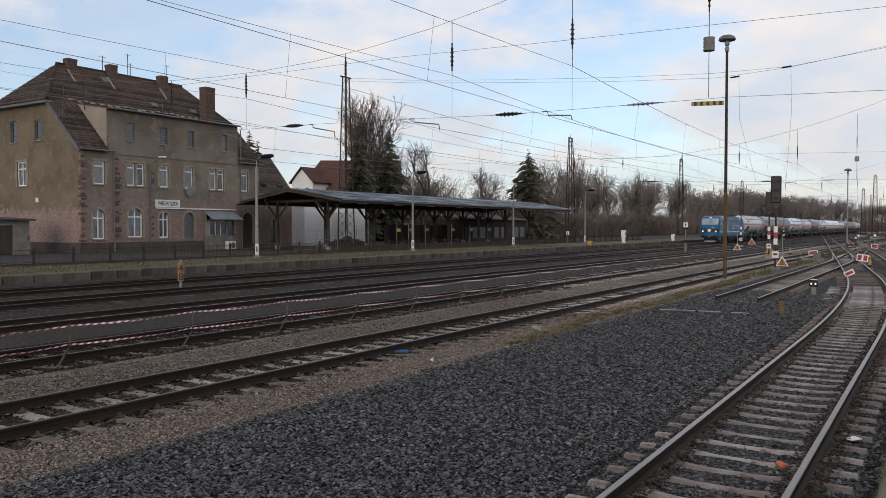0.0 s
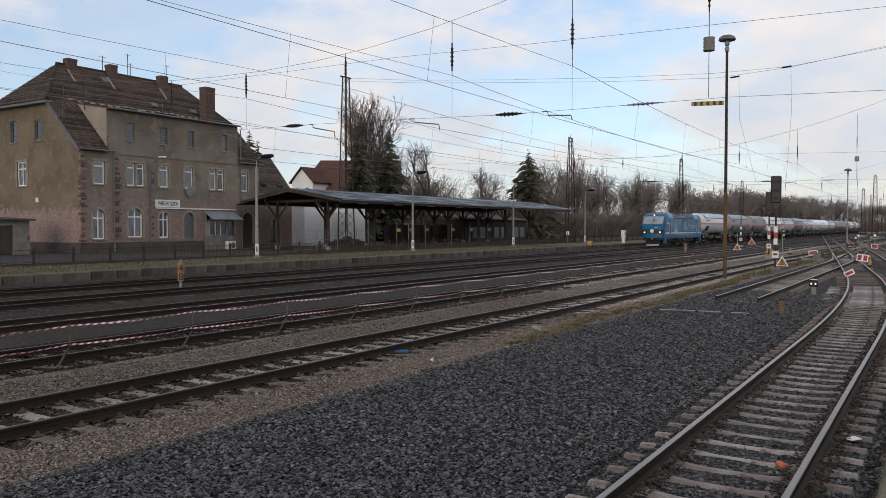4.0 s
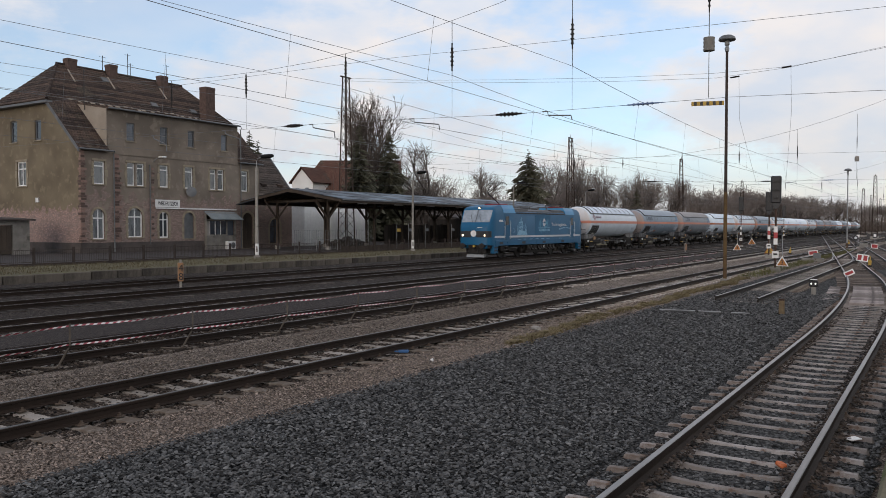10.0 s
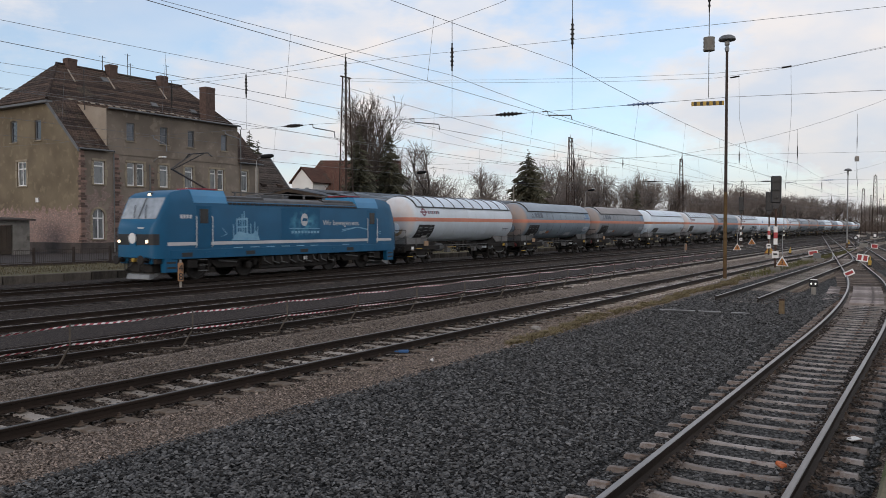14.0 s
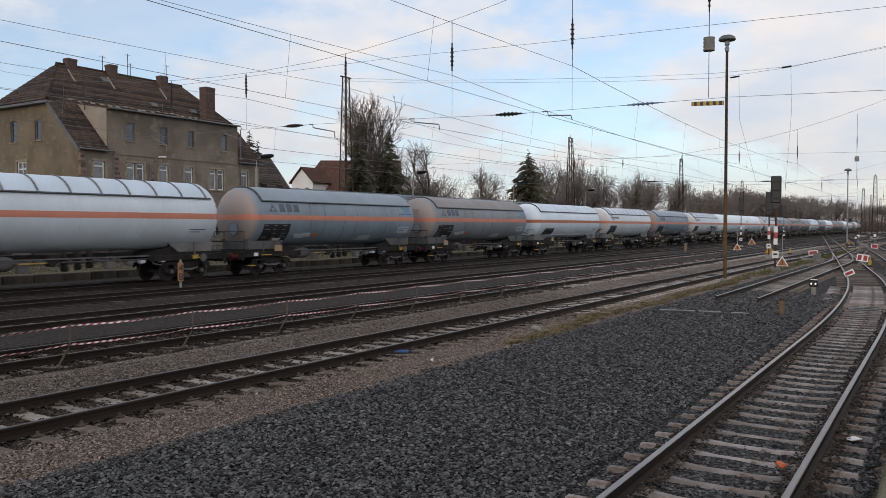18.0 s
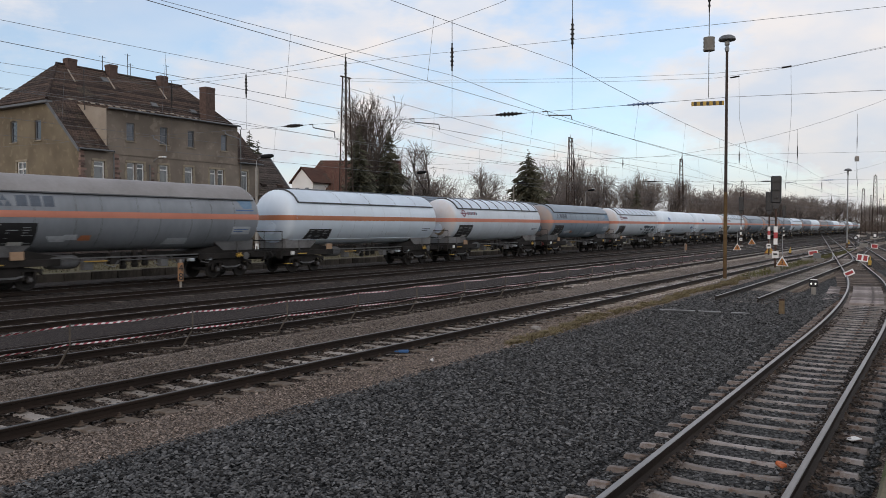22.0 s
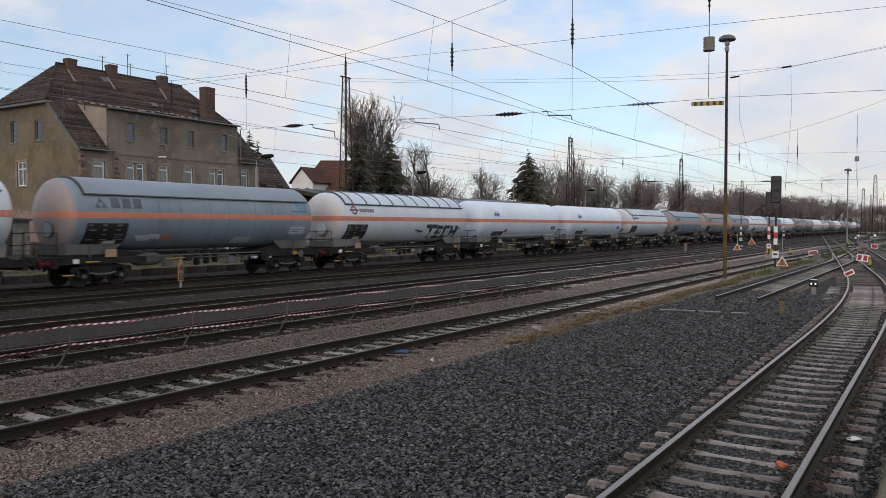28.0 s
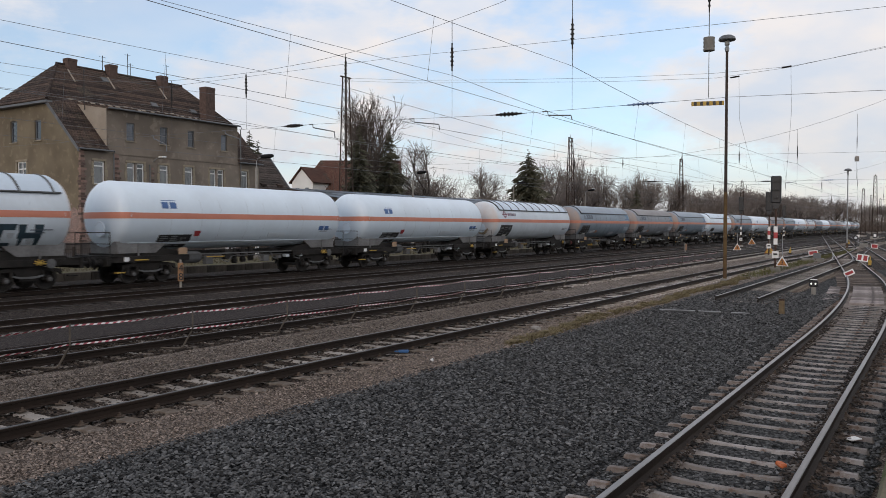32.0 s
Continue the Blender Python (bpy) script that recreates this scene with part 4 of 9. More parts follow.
    # saddles and chassis
    plate_m = M_SADDLE if kind in ("grey", "brown") else M_SADDLEPALE
    if kind in ("shielded", "plain"):
        part("tank_skirt", arc_shell(TR + 0.02, TR - 0.01, 140, 146, -half + 0.9, half - 0.9, 2), M_TKWHITE, w)
    for s in (-1, 1):
        part("saddle", prism([(-7.5, 1.22), (-3.4, 1.22), (-3.4, 1.34), (-5.3, 1.72), (-5.45, 1.40), (-7.5, 1.40)] if s < 0 else [(3.4, 1.22), (7.5, 1.22), (7.5, 1.40), (5.45, 1.40), (5.3, 1.72), (3.4, 1.34)], "y", -0.95, 0.95), M_CHASSIS, w)
        part("saddle_plate", prism([(s * 5.35, 1.405), (s * 7.35, 1.405), (s * 7.42, 1.95), (s * 4.6, 1.95)], "y", -0.99, 0.99), plate_m, w)
        part("saddle_gusset", box(s * 6.3 - 0.03, -1.03, 1.29, s * 6.3 + 0.03, -0.992, 1.85), plate_m, w)
        for e in (-1, 1):
            part("sole_bar", box(min(s * 8.0, s * 3.6), e * 1.18 - 0.06, 1.0, max(s * 8.0, s * 3.6), e * 1.18 + 0.06, 1.28, 0.01), M_CHASSIS, w)
        part("headstock", box(s * 8.0 - 0.09, -1.28, 0.86, s * 8.0 + 0.09, 1.28, 1.28, 0.015), M_CHASSIS, w)
        buffers(w, s * 7.99, s, material=M_BUFRED if s < 0 and kind in ("grey", "brown", "sprayed") else M_DARK)
        part("coupling", tube([(s * 8.05, 0, 1.0), (s * 8.3, 0, 0.92), (s * 8.55, 0, 0.85)], 0.05, 6), M_DARK, w)
        bogie(w, s * 5.75)
        # end platform and handrails
        part("end_platform", box(s * 8.0 - 0.5 if s > 0 else s * 8.0, -1.3, 1.28, s * 8.0 if s > 0 else s * 8.0 + 0.5, 1.3, 1.32), M_CHASSIS, w)
        part("step", box(s * 7.5 - 0.2, -1.42, 0.55, s * 7.5 + 0.2, -1.2, 0.59), M_YELP if s < 0 else M_CHASSIS, w)
        b = bmesh.new()
        add_tube(b, [(s * 7.95, -1.28, 1.3), (s * 7.95, -1.28, 2.35), (s * 7.95, 1.28, 2.35), (s * 7.95, 1.28, 1.3)], 0.022, 6)
        add_tube(b, [(s * 7.95, -1.28, 1.85), (s * 7.95, 1.28, 1.85)], 0.018, 6)
        part("handrail", b, M_CHASSIS, w)
        part("plate_box", box(s * 7.1 - 0.13, -1.27, 1.05, s * 7.1 + 0.13, -1.24, 1.24), M_WHITEP if s < 0 else M_CHASSIS, w)
        part("brake_lever", box(s * 6.35 - 0.35, -1.32, 1.08, s * 6.35 + 0.35, -1.29, 1.13), M_YELP, w)
    b = bmesh.new()
    for a in range(4):
        c, sn = 0.24 * math.cos(a * 0.79 + 0.2), 0.13 * math.sin(a * 0.79 + 0.2)
        add_tube(b, [(6.1 - c, -1.34, 1.16 - sn), (6.1 + c, -1.34, 1.16 + sn)], 0.022, 5)
    part("brake_handle", b, M_YELP, w)
    for x, z, bx, bz, m_ in ((2.55, 0.98, 0.13, 0.09, M_SADDLE), (3.2, 1.0, 0.12, 0.07, M_NOTICE), (1.55, 0.92, 0.2, 0.16, M_SADDLE), (-2.35, 0.95, 0.22, 0.2, M_SADDLE), (4.3, 1.02, 0.1, 0.08, M_NOTICE)):
        part("brake_gear_box", box(x - bx, -1.24, z - bz, x + bx, -0.95, z + bz, 0.015), m_, w)
    for k, x in enumerate((-1.6, 1.0, 2.0, 3.7)):
        part("brake_pipe", tube([(x, -1.1, 1.25), (x + 0.1, -1.15, 0.95 - 0.05 * (k % 2)), (x + 0.55, -1.12, 0.82), (x + 0.8, -1.1, 1.1)], 0.028, 6), M_SADDLE, w)
    part("side_sill", box(-3.6, -1.16, 1.24, 3.6, -1.1, 1.3), M_SADDLE, w)
    part("centre_beam", box(-4.0, -0.25, 1.18, 4.0, 0.25, 1.42, 0.01), M_CHASSIS, w)
    part("release_bar", box(-2.6, -1.32, 1.10, -1.5, -1.29, 1.15), M_YELP, w)
    part("brake_rod", tube([(-3.8, -1.0, 1.12), (3.8, -1.0, 1.12)], 0.03, 6), M_SADDLE, w)
    part("air_reservoir", lathe([(0.02, -0.75), (0.24, -0.68), (0.30, -0.5), (0.30, 0.5), (0.24, 0.68), (0.02, 0.75)], 16, "x"), M_SADDLE, w, smooth=True).location = (-3.3, -0.75, 1.12)
    for i, x in enumerate((-0.4, 0.2, 0.75)):
        part("valve", lathe([(0.02, 0.72), (0.13, 0.72), (0.17, 0.85), (0.12, 1.0), (0.16, 1.2), (0.09, 1.5), (0.02, 1.5)], 10, "z"), M_CHASSIS, w).location = (x, -0.85, 0.05 * i)
    part("valve_cabinet", box(-1.2, -1.1, 0.95, -0.7, -0.8, 1.45, 0.02), M_CHASSIS, w)
    part("brake_wheel", lathe([(0.16, -1.33), (0.20, -1.33), (0.20, -1.30), (0.16, -1.30)], 14, "y"), M_SADDLE, w).location = (6.6, 0, 1.1)
    return w


def locomotive():
    """A modern four-axle electric locomotive with a cab at each end; its front points to -x."""
    lo = thing("electric_locomotive", pose(0, 0, 0), "blue electric freight locomotive with silver stripe and lit headlamps", "locomotive")
    secs = [(-9.14, 1.12, 1.15, 2.15, 2.46), (-9.04, 1.28, 1.12, 2.38, 2.70), (-8.86, 1.41, 1.1, 2.66, 2.95), (-8.60, 1.47, 1.1, 3.15, 3.52), (-8.36, 1.49, 1.1, 3.56, 4.0), (-8.1, 1.495, 1.1, 3.66, 4.2), (-7.5, 1.5, 1.1, 3.72, 4.33), (-6.9, 1.5, 1.1, 3.72, 4.36), (-5.0, 1.5, 1.1, 3.72, 4.36)]
    secs2 = [(-4.96, 1.5, 1.1, 3.72, 3.86), (4.96, 1.5, 1.1, 3.72, 3.86)]
    allsec = secs + secs2 + [(-a, b, c, d, e) for a, b, c, d, e in reversed(secs)]
    b = bmesh.new()
    rings = []
    for x, w, z0, zs, zt in allsec:
        wt = w * (0.80 if zt > 4.3 else 0.86 if zt > 4.1 else 0.93)
        zr = zs + (zt - zs) * 0.55
        wr = w - (w - wt) * 0.4
        rings.append([b.verts.new(p) for p in ((x, -w, z0), (x, -w, zs), (x, -wr, zr), (x, -wt, zt), (x, wt, zt), (x, wr, zr), (x, w, zs), (x, w, z0))])
    for q, v in zip(rings, rings[1:]):
        for k in range(8):
            b.faces.new((q[k], q[(k + 1) % 8], v[(k + 1) % 8], v[k]))
    b.faces.new(rings[0][::-1])
    b.faces.new(rings[-1])
    part("body", b, M_BLUE, lo, smooth=True)
    part("roof", prism([(-1.42, 3.80), (-1.36, 3.98), (-0.95, 4.12), (0.95, 4.12), (1.36, 3.98), (1.42, 3.80)], "x", -5.02, 5.02), M_ROOFGREY, lo)
    for x0, x1 in ((-4.9, -2.4), (2.2, 4.8)):
        part("roof_grille", prism([(-1.40, 3.87), (-1.30, 4.10), (-1.0, 4.17), (-1.0, 4.05), (-1.2, 3.9)], "x", x0, x1), M_BLACK, lo)
    b = bmesh.new()
    for i in range(34):
        add_box(b, -4.9 + i * 0.29, -1.53, 3.70, -4.68 + i * 0.29, -1.49, 3.80)
    part("louvre_row", b, M_BLACK, lo)
    for s in (-1, 1):
        # windscreen follows the sloping front
        x0, z0, x1, z1 = s * 8.855, 2.96, s * 8.385, 3.95
        b = bmesh.new()
        vs = [b.verts.new(p) for p in ((x0 + s * 0.02, -1.27, z0), (x0 + s * 0.02, 1.27, z0), (x1 + s * 0.02, 1.31, z1), (x1 + s * 0.02, -1.31, z1))]
        vs2 = [b.verts.new(v.co + Vector((-s * 0.05, 0, -0.03))) for v in vs]
        b.faces.new(vs)
        b.faces.new(vs2[::-1])
        for k in range(4):
            b.faces.new((vs[k], vs[(k + 1) % 4], vs2[(k + 1) % 4], vs2[k]))
        ws = part("windscreen", b, M_SCREEN, lo)
        for y in (-0.55, 0.25):
            part("wiper", tube([(s * 8.91, y, 2.97), (s * 8.70, y + 0.25, 3.40), (s * 8.60, y + 0.3, 3.62)], 0.014, 5), M_BLACK, ws)
        part("screen_post", box(-0.02, -0.02, 0, 0.02, 0.02, 1.08), M_BLACK, ws).matrix_local = pose(s * 8.875, 0, 2.96, 0, -s * 25.4, 0)
        part("lamp_band", prism([(s * 9.155, -1.13), (s * 9.055, -1.295), (s * 8.87, -1.425), (s * 8.5, -1.40), (s * 8.5, 1.40), (s * 8.87, 1.425), (s * 9.055, 1.295), (s * 9.155, 1.13)], "z", 1.74, 2.24), M_BLACK, lo)
        part("nose_panel", prism([(s * 9.19, 1.70), (s * 9.16, 2.36), (s * 8.7, 2.36), (s * 8.7, 1.70)], "y", -0.22, 0.22), M_BLUE, lo)
        part("badge", lathe([(0.02, s * 9.18), (0.25, s * 9.18), (0.25, s * 9.215), (0.02, s * 9.22)], 24, "x"), M_WHITEP, lo).location = (0, 0, 2.05)
        part("number_bar", box(min(s * 9.125, s * 9.07), -0.72, 2.47, max(s * 9.125, s * 9.07), -0.3, 2.56), M_SILVER, lo)
        for y in (-0.98, 0.98):
            hl = part("headlight", lathe([(0.02, s * 9.1), (0.15, s * 9.1), (0.15, s * 9.175), (0.02, s * 9.18)], 16, "x"), M_BLACK, lo)
            hl.location = (0, y * 1.02, 1.9)
            if s < 0:
                part("lens", lathe([(0.01, -9.18), (0.08, -9.18), (0.06, -9.2), (0.01, -9.205)], 12, "x"), M_HEADLAMP, hl)
        tl = part("headlight", lathe([(0.02, s * 8.05), (0.13, s * 8.05), (0.13, s * 8.27), (0.02, s * 8.27)], 14, "x"), M_BLACK, lo)
        tl.location = (0, 0, 4.09)
        if s < 0:
            part("lens", lathe([(0.01, -8.27), (0.09, -8.27), (0.01, -8.3)], 12, "x"), M_HEADLAMP, tl)
        part("buffer_beam", box(s * 8.55 - 0.4, -1.3, 0.85, s * 8.55 + 0.4, 1.3, 1.2, 0.03), M_DARK, lo)
        part("coupler_housing", box(s * 8.5 - 0.35, -0.9, 0.45, s * 8.5 + 0.35, 0.9, 0.86, 0.03), M_DARK, lo)
        buffers(lo, s * 8.9, s)
        part("coupling", tube([(s * 8.9, 0, 1.02), (s * 9.2, 0, 0.9), (s * 9.35, 0, 0.7)], 0.055, 6), M_DARK, lo)
        for k, y in enumerate((-0.62, -0.42, 0.42, 0.62)):
            part("brake_hose", tube([(s * 8.95, y, 1.0), (s * 9.15, y, 0.85), (s * 9.12, y + 0.05, 0.6), (s * 8.95, y + 0.08, 0.5)], 0.03, 6), M_BLACK, lo)
        part("coupling_hook", box(min(s * 9.2, s * 8.95), -0.09, 0.95, max(s * 9.2, s * 8.95), 0.09, 1.12, 0.02), M_YELP, lo)
        for y in (-0.875, 0.875):
            part("buffer_plate", box(min(s * 9.02, s * 8.9), y - 0.27, 0.85, max(s * 9.02, s * 8.9), y + 0.27, 1.25, 0.02), M_BLUE, lo)
        part("front_skirt", prism([(s * 9.1, -1.12), (s * 8.98, -1.33), (s * 8.6, -1.46), (s * 8.3, -1.46), (s * 8.3, 1.46), (s * 8.6, 1.46), (s * 8.98, 1.33), (s * 9.1, 1.12)], "z", 1.24, 1.5), M_BLUE, lo)
        part("snow_plough", prism([(s * 8.35, 0.50), (s * 8.9, 0.36), (s * 8.95, 0.14), (s * 8.8, 0.14), (s * 8.3, 0.36)], "y", -0.8, 0.8), M_GALV, lo)
        part("corner_step", box(min(s * 8.6, s * 7.9), -1.5, 0.45, max(s * 8.6, s * 7.9), -1.2, 1.1, 0.02), M_BLUE, lo)
        b = bmesh.new()
        add_box(b, min(s * 8.5, s * 8.0), -1.515, 0.62, max(s * 8.5, s * 8.0), -1.49, 0.72)
        add_box(b, min(s * 8.5, s * 8.0), -1.515, 0.86, max(s * 8.5, s * 8.0), -1.49, 0.96)
        part("step_opening", b, M_BLACK, lo)
        for e in (-1, 1):
            y = e * 1.503
            dx = s * 6.4
            dr = part("cab_door", box(dx - 0.42, y - 0.01, 1.55, dx + 0.42, y + 0.01, 3.62, 0.006), M_BLUE, lo)
            part("window", box(dx - 0.25, y - 0.018, 2.75, dx + 0.25, y + 0.018, 3.45), M_WINDARK, dr)
            for q in (-0.47, 0.47):
                part("grab_rail", tube([(dx + q, y + e * 0.005, 1.6), (dx + q, y + e * 0.06, 1.65), (dx + q, y + e * 0.06, 3.05), (dx + q, y + e * 0.005, 3.1)], 0.022, 6), M_SILVER, dr)
        part("cab_roof", prism([(-1.508, 3.74), (-1.392, 4.08), (-1.214, 4.378), (1.214, 4.378), (1.392, 4.08), (1.508, 3.74)], "x", min(s * 7.0, s * 4.97), max(s * 7.0, s * 4.97)), M_BLUE_SKYLIT, lo)
    for e in (-1, 1):
        y = e * 1.506
        part("stripe", box(-8.45, y - 0.006, 1.70, 8.35, y + 0.006, 1.86), M_SILVER, lo)
        part("frame_rail", box(-8.3, min(e * 1.44, e * 1.53), 1.06, 8.3, max(e * 1.44, e * 1.53), 1.50, 0.02), M_BLUE, lo)
        # livery picture: a tower plant, mist, a round mark and lines
        for i in range(12):
            part("frame_hatch", box(-7.7 + i * 1.3, y - 0.032 if e < 0 else y + 0.022, 1.16, -7.1 + i * 1.3, y - 0.022 if e < 0 else y + 0.032, 1.36), M_BLUE if i % 3 else M_BLACK, lo)
        if e < 0:
            def flat(poly, out, name, material):
                bb = bmesh.new()
                squeeze = name in ("livery_plant", "livery_tower")
                add_prism(bb, [((-3.1 + (u + 3.4) * 0.58 if squeeze else u) + (-1.6 if -4 < u < 3.35 else 0), q) for u, q in poly], "y", -1.503 - out, -1.495)
                return part(name, bb, material, lo)
            flat([(-3.4, 1.9), (-0.2, 1.9), (-0.6, 2.4), (-1.1, 2.2), (-2.6, 2.35), (-3.1, 2.15)], 0.004, "livery_plant", M_BLUE_PIC)
            for x0, x1, z1 in ((-2.9, -2.75, 3.0), (-2.3, -2.18, 3.25), (-1.75, -1.6, 3.05), (-0.85, -0.75, 2.85)):
                flat([(x0, 2.2), (x1, 2.2), (x1, z1), (x0, z1)], 0.005, "livery_tower", M_BLUE_PIC)
            flat([(-2.9, 2.9), (-1.6, 2.96), (-1.6, 3.05), (-2.9, 3.0)], 0.0055, "livery_tower", M_BLUE_PIC)
            flat([(-2.9, 2.5), (-1.6, 2.56), (-1.6, 2.64), (-2.9, 2.6)], 0.0055, "livery_tower", M_BLUE_PIC)
            for x0, x1, z1 in ((-2.55, -2.48, 3.1), (-2.05, -1.95, 3.4), (-1.3, -1.2, 2.75), (-0.5, -0.42, 2.6), (-3.25, -3.15, 2.7)):
                flat([(x0, 2.1), (x1, 2.1), (x1, z1), (x0, z1)], 0.0052, "livery_tower", M_BLUE_PIC)
            pts = [(0.3, 1.9), (3.3, 1.9), (3.3, 3.62), (0.3, 3.62)]
            flat(pts, 0.002, "livery_mist", M_BLUE_MIST)
            flat([(2.05 + 0.27 * math.cos(i * math.pi / 10), 2.98 + 0.36 * math.sin(i * math.pi / 10)) for i in range(20)], 0.006, "round_mark", M_SILVER)
            flat([(1.85, 2.9), (2.25, 2.9), (2.3, 3.05), (1.95, 3.08)], 0.008, "round_mark_shape", M_BLUE)
            flat([(0.9, 2.48), (3.3, 2.48), (3.3, 2.52), (0.9, 2.52)], 0.006, "mark_line", M_BLUE_PIC)
            for i in range(9):
                flat([(1.05 + i * 0.25, 2.22), (1.22 + i * 0.25, 2.22), (1.22 + i * 0.25, 2.36), (1.05 + i * 0.25, 2.36)], 0.006, "lettering_bar", M_BLUE_PIC)
            for word, at in (("Wir", 1.95), ("bewegen", 2.80), ("was.", 4.45)):
                words("slogan_word", word, 0.44, pose(at, -1.508, 2.68, 90, 0, 0), M_SILVER, lo)
            for i in range(4):
                flat([(-7.75 + i * 0.17, 2.98), (-7.62 + i * 0.17, 2.98), (-7.62 + i * 0.17, 3.16), (-7.75 + i * 0.17, 3.16)], 0.005, "number_bar", M_SILVER)
            for k, (za, zb) in enumerate(((2.1, 2.55), (2.5, 2.2))):
                flat([(-5.3, za), (-3.4, (za + zb) / 2 - 0.12), (-3.4, (za + zb) / 2 - 0.09), (-5.3, za + 0.03)], 0.004, "livery_line", M_BLUE_PIC)
                flat([(3.6, 2.3 + 0.1 * k), (5.0, 2.55), (7.3, 2.15 + 0.12 * k), (7.3, 2.18 + 0.12 * k), (5.0, 2.59), (3.6, 2.34 + 0.1 * k)], 0.004, "livery_line", M_BLUE_PIC)
            for i in range(7):
                flat([(-3.0 + i * 1.1, 1.52), (-2.4 + i * 1.1, 1.52), (-2.4 + i * 1.1, 1.56), (-3.0 + i * 1.1, 1.56)], 0.03, "frame_lettering", M_BLUE_PIC)
    # underframe
    part("transformer", box(-2.6, -1.25, 0.35, 2.6, 1.25, 1.1, 0.05), M_DARK, lo)
    for i, x in enumerate((-2.2, -1.2, 0.0, 1.1, 2.1)):
        part("equipment_box", box(x - 0.4, -1.38, 0.55, x + 0.35, -1.2, 1.04, 0.02), M_CHASSIS, lo)
    part("plate_box", box(0.5, -1.41, 0.75, 0.75, -1.37, 0.95), M_WHITEP, lo)
    for i in range(9):
        x = -2.5 + i * 0.62
        part("underframe_pipe", tube([(x, -1.42, 1.02), (x + 0.05, -1.44, 0.8 - 0.05 * (i % 3)), (x + 0.5, -1.42, 0.62)], 0.03, 6), M_SADDLE, lo)
    for s in (-1, 1):
        for i in range(3):
            part("cab_step", box(s * 6.4 - 0.22, -1.5, 0.45 + i * 0.26, s * 6.4 + 0.22, -1.32, 0.49 + i * 0.26), M_SADDLE, lo)
        part("sand_box", box(s * 7.0 - 0.3, -1.42, 0.6, s * 7.0 + 0.3, -1.2, 1.05, 0.03), M_CHASSIS, lo)
    for s in (-1, 1):
        bg = part("bogie", box(-1.9, -0.6, 0.55, 1.9, 0.6, 0.95, 0.03), M_DARK, lo)
        bg.location = (s * 4.75, 0, 0)
        for e in (-1, 1):
            part("side_frame", prism([(-2.3, 0.65), (-1.9, 0.85), (-1.0, 0.9), (-0.6, 0.55), (0.6, 0.55), (1.0, 0.9), (1.9, 0.85), (2.3, 0.65), (2.3, 0.95), (-2.3, 0.95)], "y", e * 1.0, e * 1.15), M_CHASSIS, bg)
            for ax in (-1.5, 1.5):
                part("axle_box", lathe([(0.01, e * 0.85), (0.2, e * 0.85), (0.2, e * 1.15), (0.14, e * 1.2), (0.01, e * 1.2)], 12, "y"), M_DARK, bg).location = (ax, 0, 0.62)
                part("spring", tube([(ax + 0.45, e * 1.07, 0.6), (ax + 0.45, e * 1.07, 1.05)], 0.11, 10), M_CHASSIS, bg)
            part("damper", tube([(-0.5, e * 1.2, 0.9), (0.6, e * 1.22, 0.8)], 0.05, 6), M_SADDLE, bg)
        wheelset(bg, "wheelset", -1.5, 0.62)
        wheelset(bg, "wheelset", 1.5, 0.62)
    # pantographs, one lowered, one raised; roof line
    for s, up in ((-1, True), (1, False)):
        x = s * 5.55
        pg = part("pantograph", box(x - 0.62, -0.75, 4.42, x + 0.62, 0.75, 4.50, 0.01), M_PANTO, lo)
        b = bmesh.new()
        for dx in (-0.5, 0.5):
            for dy in (-0.6, 0.6):
                add_tube(b, [(x + dx, dy, 4.34), (x + dx, dy, 4.44)], 0.06, 8)
        part("insulator", b, M_RUST, pg)
        top = 6.28 if up else 4.72
        knee = (x - 1.45, (4.5 + top) / 2) if up else (x - 1.5, 4.62)
        part("lower_arm", tube([(x + 0.6, 0, 4.5), (knee[0], 0, knee[1])], 0.045, 6), M_BLACK, pg)
        part("upper_arm", tube([(knee[0], -0.1, knee[1]), (x + 0.1, -0.45, top)], 0.03, 6), M_BLACK, pg)
        part("upper_arm", tube([(knee[0], 0.1, knee[1]), (x + 0.1, 0.45, top)], 0.03, 6), M_BLACK, pg)
        part("collector", tube([(x + 0.1, -0.97, top - 0.2), (x + 0.1, -0.7, top), (x + 0.1, 0.7, top), (x + 0.1, 0.97, top - 0.2)], 0.03, 6), M_BLACK, pg)
    b = bmesh.new()
    add_tube(b, [(-3.6, -0.3, 4.4), (3.6, -0.3, 4.4)], 0.035, 6)
    for x in (-3.4, -1.7, 0, 1.7, 3.4):
        add_tube(b, [(x, -0.3, 4.1), (x, -0.3, 4.4)], 0.06, 8)
    part("roof_conductor", b, M_SADDLE, lo)
    part("roof_box", box(-1.6, 0.0, 4.1, 0.8, 0.9, 4.36, 0.03), M_ROOFGREY, lo)
    return lo


LOCO = locomotive()
LOCO.scale = (1.05, 1.02, 1.01)
ORDER = ["ribbed", "grey", "brown", "shielded", "ribbed", "grey", "sprayed", "plain", "plain", "ribbed", "grey", "brown", "grey", "shielded", "grey", "plain", "brown", "grey", "plain", "ribbed", "grey", "plain", "grey", "brown", "ribbed", "plain", "grey", "ribbed", "grey", "plain"]
FIRST, WAGONS = {}, []
for i_, k_ in enumerate(ORDER):
    if k_ not in FIRST:
        FIRST[k_] = tank_wagon(k_)
        WAGONS.append(FIRST[k_])
    else:
        WAGONS.append(copy_thing(FIRST[k_], pose(0, 0, 0)))


